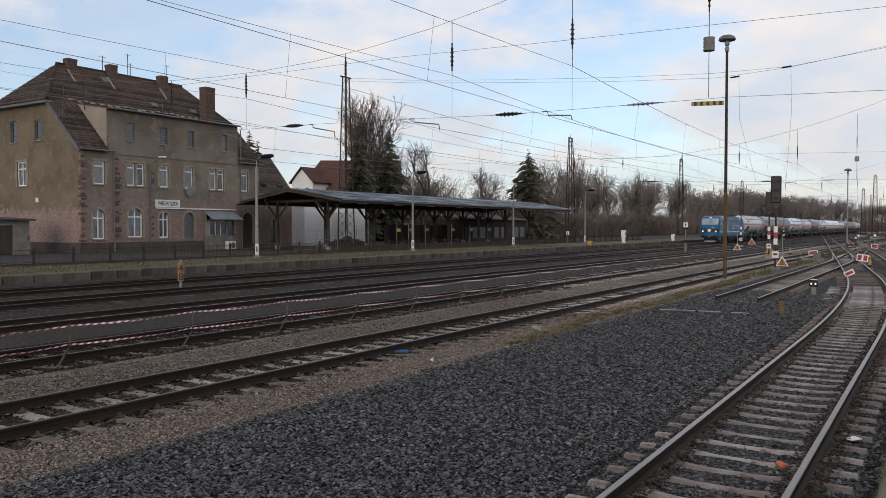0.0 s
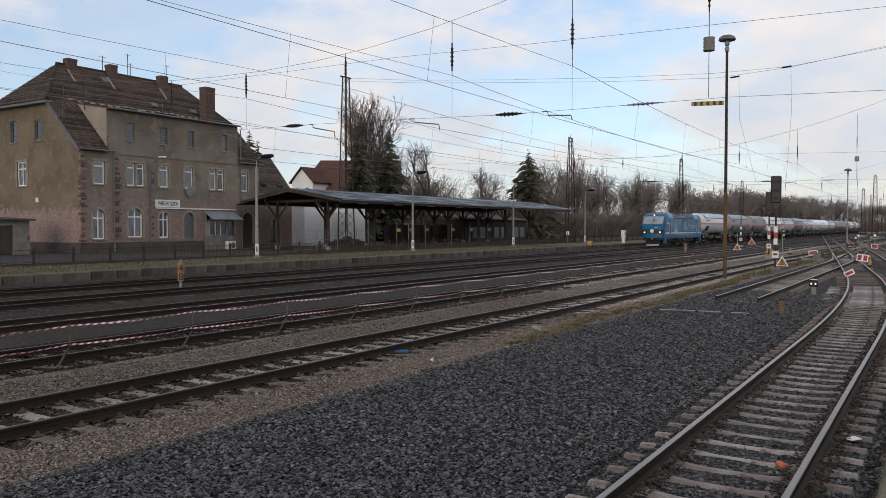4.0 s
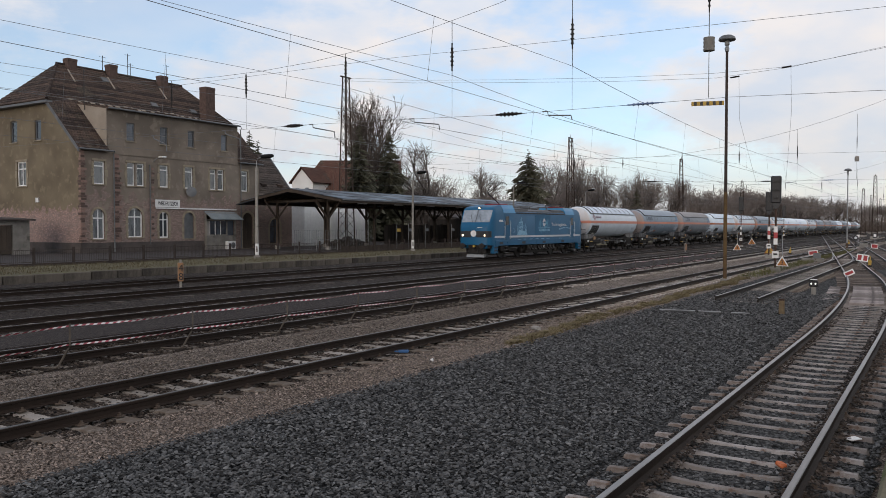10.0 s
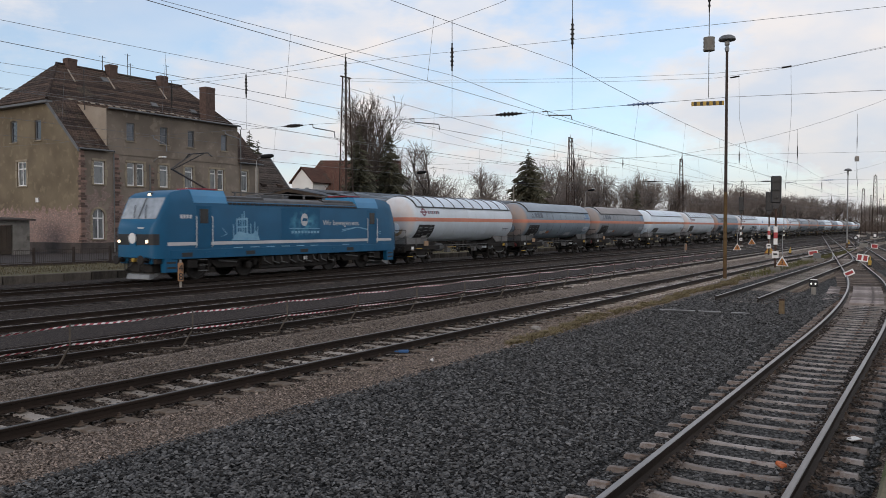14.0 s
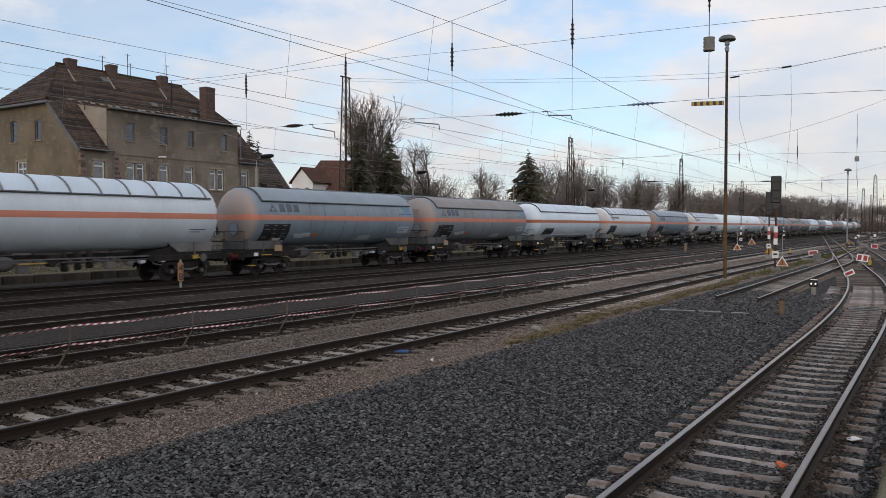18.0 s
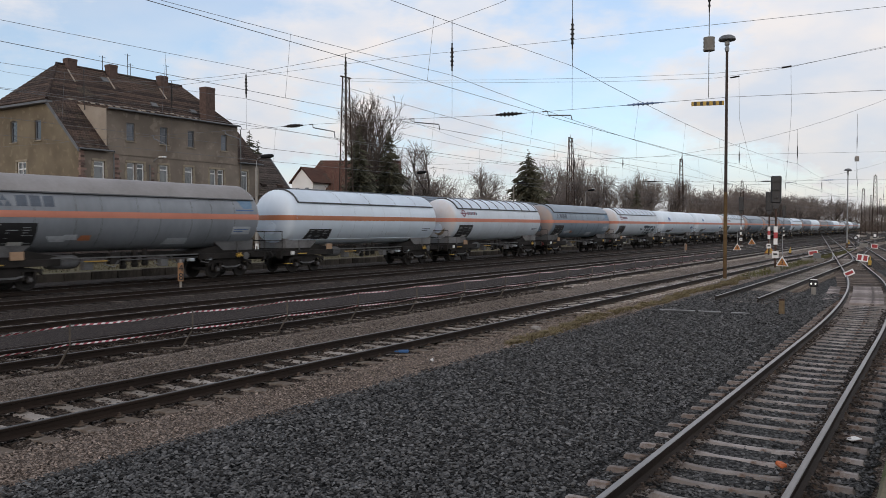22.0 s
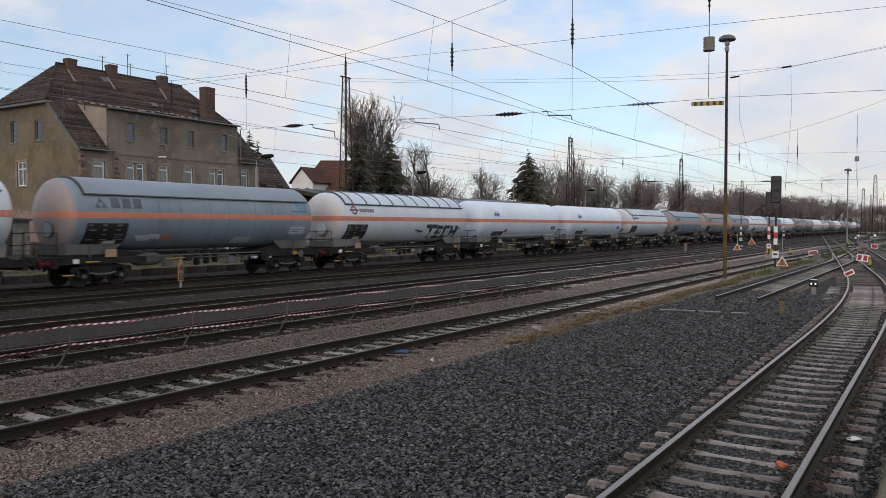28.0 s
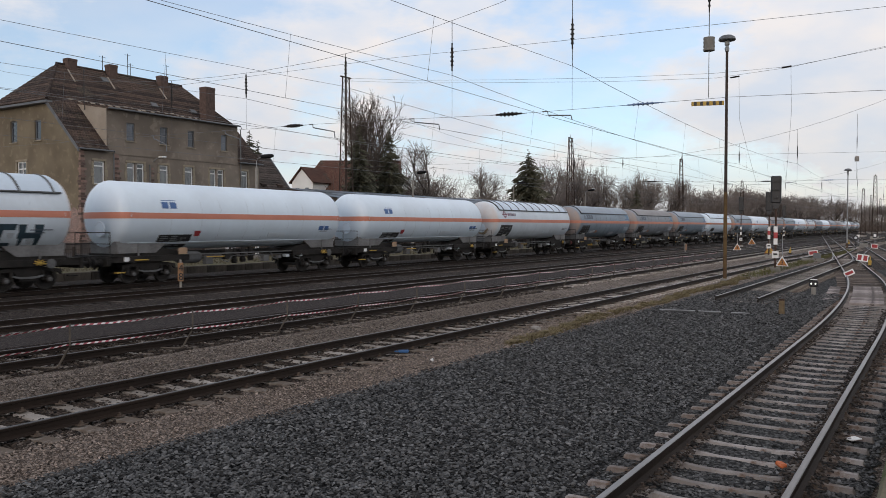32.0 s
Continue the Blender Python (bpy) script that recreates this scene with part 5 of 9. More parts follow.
# ---- platform side: edge wall, grass, paving, fence, lamps ----
PZ = 0.35
v_, f_ = ridged(-10, 420, 36.75, 44.6, 120, 8, PZ, 0.05, 0.5)
tagged(part("ground_platform_grass", mesh_of("ground_platform_grass", v_, f_), M_GRASS, smooth=2), "strip of dry yellowish winter grass on the old platform", "ground", kind="structure")
tagged(part("ground_station_forecourt", mesh_of("ground_station_forecourt", [(-60, 44.5, PZ), (420, 44.5, PZ), (420, 300, PZ), (-60, 300, PZ)], [(0, 1, 2, 3)]), M_ASPHALT), "dull asphalt and earth before the station", "ground", kind="structure")
edge = thing("platform_edge", None, "weathered concrete edge wall of the old platform", "platform edge", kind="structure")
ME_BLOCK = bpy.data.meshes.new("edge_block")
b_ = box(-0.735, -0.13, -0.4, 0.735, 0.13, PZ - 0.02, 0.03)
b_.to_mesh(ME_BLOCK)
b_.free()
ME_BLOCK.materials.append(M_CONCDK)
for i_ in range(70):
    o_ = new("edge_block", ME_BLOCK)
    o_.parent = edge
    o_.location = (16 + i_ * 1.5, 36.7 + random.uniform(-0.02, 0.02), random.uniform(-0.03, 0.02))
tagged(part("platform_edge_far", box(121, 36.57, -0.4, 330, 36.83, PZ), M_CONCDK), "weathered concrete platform edge", "platform edge", kind="structure")
tagged(part("pavement_strip", box(-5, 17.55, -0.5, 330, 19.95, -0.10, 0.02), M_STRIP), "low worn asphalt strip between two tracks", "pavement", kind="structure")

M_IRON = mat("rusty_dark_iron", (0.06, 0.045, 0.038), (0.035, 0.028, 0.025), scale=2, fine=30, rough=0.75)
fence = thing("iron_fence", pose(0, 44.8, PZ), "low rusty dark iron fence along the platform", "fence")
ME_POST = bpy.data.meshes.new("post")
b_ = box(-0.06, -0.06, -0.1, 0.06, 0.06, 1.05, 0.01)
b_.to_mesh(ME_POST)
b_.free()
ME_POST.materials.append(M_IRON)
b_ = bmesh.new()
for i_ in range(20):
    x_ = 0.1 + i_ * 0.121
    add_box(b_, x_ - 0.0055, -0.0055, 0.1, x_ + 0.0055, 0.0055, 0.93)
for z_ in (0.18, 0.88):
    add_box(b_, 0, -0.015, z_, 2.5, 0.015, z_ + 0.025)
add_box(b_, 0, -0.05, -0.05, 2.5, 0.05, 0.12)
ME_PANEL = bpy.data.meshes.new("panel")
b_.to_mesh(ME_PANEL)
b_.free()
ME_PANEL.materials.append(M_IRON)
for i_ in range(48):
    for me_ in (ME_POST, ME_PANEL):
        o_ = new(me_.name, me_)
        o_.parent = fence
        if me_ is ME_PANEL:
            o_["kind"] = "stuff"
        o_.location = (16 + i_ * 2.5, 0, 0)


M_HOOD = mat("matt_black_lamp_hood", (0.014, 0.014, 0.015), (0.009, 0.009, 0.01), scale=2, fine=20, rough=0.85)


def platform_lamp(m, label):
    t = thing("platform_lamp", m, label, "lamp post", "platform lamps")
    part("pole", tube([(0, 0, -0.2), (0, 0, 6.6)], 0.13, 10, r1=0.085), M_CONC, t)
    part("white_band", tube([(0, 0, 0.25), (0, 0, 1.05)], 0.136, 10, r1=0.134), M_WHITEP, t)
    part("base", box(-0.22, -0.22, -0.1, 0.22, 0.22, 0.18, 0.03), M_CONC, t)
    part("arm", tube([(0, 0, 6.55), (0.02, -0.02, 7.0), (0.12, -0.1, 7.2), (0.45, -0.3, 7.28)], 0.04, 8), M_GALV, t)
    part("head", lathe([(0.02, 0.0), (0.10, 0.05), (0.16, 0.3), (0.15, 0.75), (0.08, 0.9), (0.02, 0.92)], 12, "x"), M_HOOD, t, smooth=True).matrix_local = pose(0.3, -0.3, 7.3, 0, -6, 0) @ Matrix.Diagonal((1.05, 1.25, 0.95, 1))
    part("service_door", box(-0.05, -0.14, 0.45, 0.05, -0.12, 0.85), M_CONC, t)
    return t


lamp_ = platform_lamp(pose(41.0, 42.0, PZ, 0, 0, -50), "tall concrete lamp post with a white band at its foot")
for x_ in (60.9, 81.4, 103.0):
    copy_thing(lamp_, pose(x_, 42.0, PZ, 0, 0, -50))


# ---- the station building ----
def plaster(name, c1, c2, brick, floor_z, ragged=7.0):
    """Stained roughcast, fallen off the bricks low down and at some edges."""
    m = bpy.data.materials.new(name)
    m.use_nodes = True
    n, l = m.node_tree.nodes, m.node_tree.links
    b = n["Principled BSDF"]
    b.inputs["Roughness"].default_value = 0.92
    b.inputs["Specular IOR Level"].default_value = 0.2
    co = n.new("ShaderNodeTexCoord")
    big, mid, fine = (n.new("ShaderNodeTexNoise") for _ in range(3))
    for nd, sc, de in ((big, 0.35, 6), (mid, 1.6, 8), (fine, 25, 4)):
        nd.inputs["Scale"].default_value, nd.inputs["Detail"].default_value = sc, de
        l.new(co.outputs["Object"], nd.inputs["Vector"])
    rp = n.new("ShaderNodeValToRGB")
    rp.color_ramp.elements[0].position, rp.color_ramp.elements[0].color = 0.36, (*c2, 1)
    rp.color_ramp.elements[1].position, rp.color_ramp.elements[1].color = 0.62, (*c1, 1)
    l.new(big.outputs[0], rp.inputs[0])
    pale = n.new("ShaderNodeMix")
    pale.data_type = "RGBA"
    pale.inputs[7].default_value = (*[v * 1.35 for v in c1], 1)
    mr = n.new("ShaderNodeMapRange")
    mr.inputs[1].default_value, mr.inputs[2].default_value, mr.inputs[4].default_value = 0.57, 0.64, 0.45
    l.new(mid.outputs[0], mr.inputs[0])
    l.new(mr.outputs[0], pale.inputs[0])
    l.new(rp.outputs[0], pale.inputs[6])
    bk = n.new("ShaderNodeTexBrick")
    bk.inputs["Scale"].default_value = 2.6
    bk.inputs["Mortar Size"].default_value = 0.045
    bk.inputs["Bias"].default_value = -0.1
    bk.inputs["Color1"].default_value, bk.inputs["Color2"].default_value = (*brick, 1), (*[v * 0.45 for v in brick], 1)
    bk.inputs["Mortar"].default_value = (0.20, 0.165, 0.145, 1)
    sep = n.new("ShaderNodeSeparateXYZ")
    l.new(co.outputs["Object"], sep.inputs[0])
    both, rot = n.new("ShaderNodeMath"), n.new("ShaderNodeCombineXYZ")
    l.new(sep.outputs[0], both.inputs[0])
    l.new(sep.outputs[1], both.inputs[1])
    l.new(both.outputs[0], rot.inputs[0])
    wob = n.new("ShaderNodeMath")
    wob.operation = "MULTIPLY_ADD"
    wob.inputs[1].default_value = 0.35
    l.new(mid.outputs[0], wob.inputs[0])
    l.new(sep.outputs[2], wob.inputs[2])
    l.new(wob.outputs[0], rot.inputs[1])
    l.new(rot.outputs[0], bk.inputs["Vector"])
    ma = n.new("ShaderNodeMath")
    ma.operation = "MULTIPLY_ADD"
    ma.inputs[1].default_value = ragged
    l.new(mid.outputs[0], ma.inputs[0])
    l.new(sep.outputs[2], ma.inputs[2])
    fall = n.new("ShaderNodeMapRange")
    fall.inputs[1].default_value, fall.inputs[2].default_value, fall.inputs[3].default_value, fall.inputs[4].default_value = floor_z + 2.45, floor_z + 2.62, 1.0, 0.0
    l.new(ma.outputs[0], fall.inputs[0])
    mx = n.new("ShaderNodeMix")
    mx.data_type = "RGBA"
    l.new(fall.outputs[0], mx.inputs[0])
    l.new(pale.outputs[2], mx.inputs[6])
    l.new(bk.outputs[0], mx.inputs[7])
    l.new(mx.outputs[2], b.inputs["Base Color"])
    bp = n.new("ShaderNodeBump")
    bp.inputs["Strength"].default_value, bp.inputs["Distance"].default_value = 0.5, 0.02
    l.new(fine.outputs[0], bp.inputs["Height"])
    l.new(bp.outputs[0], b.inputs["Normal"])
    return m


def tiles(name, c1, c2, run):
    """Roof tiles: courses along the slope, single tiles in shade, moss."""
    m = mat(name, c1, c2, scale=0.7, fine=9, rough=0.9, grain=0.5, each=0.3, wear=(0.15, 0.125, 0.10), wear_at=0.60)
    n, l = m.node_tree.nodes, m.node_tree.links
    b = n["Principled BSDF"]
    co = n.new("ShaderNodeTexCoord")
    bk = n.new("ShaderNodeTexBrick")
    sep, su, mp = n.new("ShaderNodeSeparateXYZ"), n.new("ShaderNodeMath"), n.new("ShaderNodeCombineXYZ")
    up = n.new("ShaderNodeMath")
    up.operation = "MULTIPLY"
    up.inputs[1].default_value = 1.0 / math.sin(radians(run + 10))
    bk.inputs["Scale"].default_value = 1.9
    bk.inputs["Mortar Size"].default_value = 0.05
    bk.inputs["Color1"].default_value, bk.inputs["Color2"].default_value, bk.inputs["Mortar"].default_value = (1.0, 1.0, 1.0, 1), (0.5, 0.5, 0.5, 1), (0.05, 0.05, 0.05, 1)
    l.new(co.outputs["Object"], sep.inputs[0])
    l.new(sep.outputs[0], su.inputs[0])
    l.new(sep.outputs[1], su.inputs[1])
    l.new(sep.outputs[2], up.inputs[0])
    l.new(su.outputs[0], mp.inputs[0])
    l.new(up.outputs[0], mp.inputs[1])
    l.new(mp.outputs[0], bk.inputs["Vector"])
    mx = n.new("ShaderNodeMix")
    mx.data_type, mx.blend_type = "RGBA", "MULTIPLY"
    mx.inputs[0].default_value = 0.75
    l.new(b.inputs["Base Color"].links[0].from_socket, mx.inputs[6])
    l.new(bk.outputs[0], mx.inputs[7])
    l.new(mx.outputs[2], b.inputs["Base Color"])
    bp = n.new("ShaderNodeBump")
    bp.inputs["Strength"].default_value, bp.inputs["Distance"].default_value = 0.7, 0.05
    l.new(bk.outputs[0], bp.inputs["Height"])
    l.new(bp.outputs[0], b.inputs["Normal"])
    return m


M_FACADE = plaster("grey_brown_roughcast", (0.225, 0.188, 0.152), (0.148, 0.123, 0.099), (0.34, 0.24, 0.205), 6.0)
# gable roughcast: same plaster with the low sun's warmth mixed into its colour
M_GABLE = plaster("ochre_brown_roughcast", (0.195, 0.158, 0.107), (0.138, 0.111, 0.076), (0.42, 0.275, 0.235), 3.1, 3.0)
M_TILES = tiles("brown_roof_tiles", (0.20, 0.138, 0.108), (0.062, 0.047, 0.042), 35)
M_SLATE = tiles("grey_brown_roof_tiles", (0.225, 0.18, 0.155), (0.10, 0.082, 0.073), 38)
M_QUOIN = mat("weathered_pink_brown_brick", (0.27, 0.18, 0.15), (0.10, 0.072, 0.062), scale=3, fine=12, rough=0.95, bump=0.4, each=0.7)
M_TILESRED = tiles("red_roof_tiles", (0.205, 0.105, 0.078), (0.12, 0.068, 0.056), 35)
M_BRICK = mat("dark_brick", (0.135, 0.09, 0.075), (0.07, 0.05, 0.043), scale=4, fine=20, rough=0.9, bump=0.4)
M_TRIM = mat("sandstone_trim", (0.33, 0.28, 0.205), (0.21, 0.178, 0.13), scale=2, fine=30, rough=0.9, bump=0.3)
M_PLINTH = mat("sooty_plinth", (0.10, 0.085, 0.078), (0.055, 0.048, 0.045), scale=1, fine=20, rough=0.95, bump=0.3)
M_PVC = mat("white_window_frame", (0.80, 0.80, 0.78), (0.68, 0.68, 0.66), scale=3, fine=30, rough=0.5)
M_PANE = mat("curtained_window_glass", (0.20, 0.21, 0.21), (0.045, 0.05, 0.055), scale=1.3, fine=6, rough=0.12, spec=0.7, each=0.5, stretch=(3, 3, 0.7))
M_PANEDK = mat("dark_window_glass", (0.10, 0.115, 0.14), (0.035, 0.04, 0.05), scale=1.3, fine=6, rough=0.12, spec=0.7, each=0.5)
M_AWN = mat("blue_grey_corrugated_sheet", (0.24, 0.275, 0.29), (0.14, 0.165, 0.18), scale=1.2, fine=20, rough=0.55)
M_ZINC = mat("dull_zinc_sheet", (0.17, 0.175, 0.18), (0.10, 0.105, 0.11), scale=1.5, fine=25, rough=0.6, metal=0.3)
M_CHEEK = mat("pale_cladding_boards", (0.36, 0.31, 0.25), (0.28, 0.235, 0.19), scale=1, fine=18, rough=0.85, bump=0.2)
M_OLDWOOD = mat("dark_weathered_wood", (0.075, 0.058, 0.045), (0.038, 0.031, 0.026), scale=2, fine=25, rough=0.9, bump=0.4, stretch=(1, 1, 0.3))


def facing(m):
    return lambda u, d, z: tuple(m @ Vector((u, d, z)))


def wall(name, m, u0, u1, z0, z1, thick, holes, material, parent, top=None):
    """A wall in the plane of m (u along it, depth behind it) with openings cut through. top: a list of (u, z) for a sloped top."""
    us = sorted({u0, u1, *[h[0] for h in holes], *[h[1] for h in holes]})
    zs = sorted({z0, z1, *[h[2] for h in holes], *[h[3] for h in holes]})
    bm = bmesh.new()
    def inside(a, c, b, d):
        return any(h[0] <= a + 1e-4 and c <= h[1] + 1e-4 and h[2] <= b + 1e-4 and d <= h[3] + 1e-4 for h in holes)
    P = facing(m)
    for a, c in zip(us, us[1:]):
        for b, d in zip(zs, zs[1:]):
            if not inside(a, c, b, d):
                for dd in (0, thick):
                    bm.faces.new([bm.verts.new(P(*q)) for q in ((a, dd, b), (c, dd, b), (c, dd, d), (a, dd, d))])
    for h in holes:
        c = [(h[0], h[2]), (h[1], h[2]), (h[1], h[3]), (h[0], h[3])]
        for (p, q), (r, s) in zip(c, c[1:] + c[:1]):
            bm.faces.new([bm.verts.new(P(*w)) for w in ((p, 0, q), (r, 0, s), (r, thick, s), (p, thick, q))])
    if top:
        for dd in (0, thick):
            bm.faces.new([bm.verts.new(P(u, dd, z)) for u, z in top])
    bmesh.ops.remove_doubles(bm, verts=bm.verts[:], dist=1e-4)
    return part(name, bm, material, parent)


def window(m, u0, u1, z0, z1, parent, arch=False, bars="cross", glass=None, surround=True, frame_m=None, jambs="lr"):
    """Panes in a frame set back in its opening, with a sill and a stone surround."""
    P = facing(m)
    frame_m = frame_m or M_PVC
    w = u1 - u0
    def slab(name, a, b, c, d, d0, d1, material, par, bev=0):
        bm = bmesh.new()
        vs = [bm.verts.new(P(*q)) for q in ((a, d0, b), (c, d0, b), (c, d0, d), (a, d0, d), (a, d1, b), (c, d1, b), (c, d1, d), (a, d1, d))]
        for f in ((0, 1, 2, 3), (7, 6, 5, 4), (0, 4, 5, 1), (1, 5, 6, 2), (2, 6, 7, 3), (3, 7, 4, 0)):
            bm.faces.new([vs[i] for i in f])
        return part(name, bm, material, par)
    win = slab("window", u0, z0, u1, z1, 0.16, 0.18, glass or M_PANE, parent)
    fw = 0.11
    for a, b, c, d in ((u0, z0, u0 + fw, z1), (u1 - fw, z0, u1, z1), (u0 + fw, z0, u1 - fw, z0 + fw), (u0 + fw, z1 - fw, u1 - fw, z1)):
        slab("frame", a, b, c, d, 0.11, 0.157, frame_m, win)
    mid = (u0 + u1) / 2
    if bars in ("cross", "upper"):
        zb = z0 + (z1 - z0) * (0.68 if bars == "cross" else 0.76)
        slab("transom", u0 + fw, zb, u1 - fw, zb + 0.10, 0.108, 0.157, frame_m, win)
    if bars == "cross":
        slab("mullion", mid - 0.05, z0 + fw, mid + 0.05, z1 - fw, 0.105, 0.157, frame_m, win)
    slab("sill", u0 - (0.12 if "l" in jambs else 0.1), z0 - 0.10, u1 + (0.12 if "r" in jambs else 0.1), z0 - 0.01, -0.09, 0.11, M_TRIM, win)
    if arch:
        # spandrels that close the square opening to a round head, and the arch stones
        n = 10
        r = w / 2
        for s in (-1, 1):
            pts = [(mid + s * r, z1)] + [(mid + s * r * math.cos(radians(90 * i / n)), z1 - r + r * math.sin(radians(90 * i / n))) for i in range(n + 1)]
            bm = bmesh.new()
            f0 = [bm.verts.new(P(u, 0.003, z)) for u, z in pts]
            f1 = [bm.verts.new(P(u, 0.13, z)) for u, z in pts]
            for i in range(len(pts)):
                j = (i + 1) % len(pts)
                bm.faces.new((f0[i], f0[j], f1[j], f1[i]))
            bm.faces.new(f0)
            bm.faces.new(f1[::-1])
            part("spandrel", bm, M_FACADE, win)
        bm = bmesh.new()
        prev = None
        for i in range(2 * n + 1):
            a = radians(180 * i / (2 * n))
            ring = [bm.verts.new(P(mid + q * math.cos(a), d, z1 - r + q * math.sin(a))) for q, d in ((r, -0.05), (r + 0.2, -0.05), (r + 0.2, 0.02), (r, 0.02))]
            if prev:
                for k in range(4):
                    bm.faces.new((prev[k], prev[(k + 1) % 4], ring[(k + 1) % 4], ring[k]))
            prev = ring
        part("arch_surround", bm, M_TRIM, win)
        top = z1 - r
    else:
        top = z1
        if surround:
            slab("lintel", u0 - (0.18 if "l" in jambs else 0.1), z1, u1 + (0.18 if "r" in jambs else 0.1), z1 + 0.2, -0.04, 0.02, M_TRIM, win)
    if surround:
        for a, c in ((u0 - 0.2, u0), (u1, u1 + 0.2)):
            k = 3
            if ("l" if a < mid else "r") not in jambs:
                continue
            for i in range(k):
                za, zb = z0 + (top - z0) * i / k, z0 + (top - z0) * (i + 0.93) / k
                e = 0.07 if i % 2 else 0
                slab("jamb_stone", a - (e if a < mid else 0), za, c + (e if c > mid else 0), zb, -0.04, 0.02, M_TRIM, win)
    return win


def sheet(pts, thick, down=True):
    """A flat slab from a polygon, thickened along its normal."""
    bm = bmesh.new()
    pts = [Vector(p) for p in pts]
    nrm = (pts[1] - pts[0]).cross(pts[2] - pts[0]).normalized()
    if nrm.z < 0:
        nrm = -nrm
    a = [bm.verts.new(p) for p in pts]
    c = [bm.verts.new(p - nrm * thick) for p in pts]
    bm.faces.new(a)
    bm.faces.new(c[::-1])
    k = len(pts)
    for i in range(k):
        bm.faces.new((a[i], a[(i + 1) % k], c[(i + 1) % k], c[i]))
    return bm


def courses(parent, a, b, c, d, n, material=None):
    """Courses of tiles on a roof slope: thin strips from eaves a-b up to d-c, each lapping over the one below."""
    a, b, c, d = Vector(a), Vector(b), Vector(c), Vector(d)
    nrm = (b - a).cross(d - a).normalized()
    if nrm.z < 0:
        nrm = -nrm
    rng = random.Random(n)
    for i in range(n):
        t0, t1 = i / n, min(1.0, (i + 1.05) / n)
        lo = nrm * (0.06 + rng.uniform(-0.008, 0.012))
        p, q, r, s = a.lerp(d, t0) + lo, b.lerp(c, t0) + lo, b.lerp(c, t1) + nrm * 0.02, a.lerp(d, t1) + nrm * 0.02
        if (r - s).length < 0.3:
            continue
        part("tile_course", sheet([p, q, r, s], 0.035), material or M_TILES, parent)


def chimney(parent, x, y, z0, z1, w=0.9, d=0.7):
    c = part("chimney", box(x - w / 2, y - d / 2, z0, x + w / 2, y + d / 2, z1, 0.02), M_BRICK, parent)
    part("chimney_cap", box(x - w / 2 - 0.025, y - d / 2 - 0.025, z1 - 0.24, x + w / 2 + 0.025, y + d / 2 + 0.025, z1 + 0.01, 0.02), M_BRICK, c)
    return c


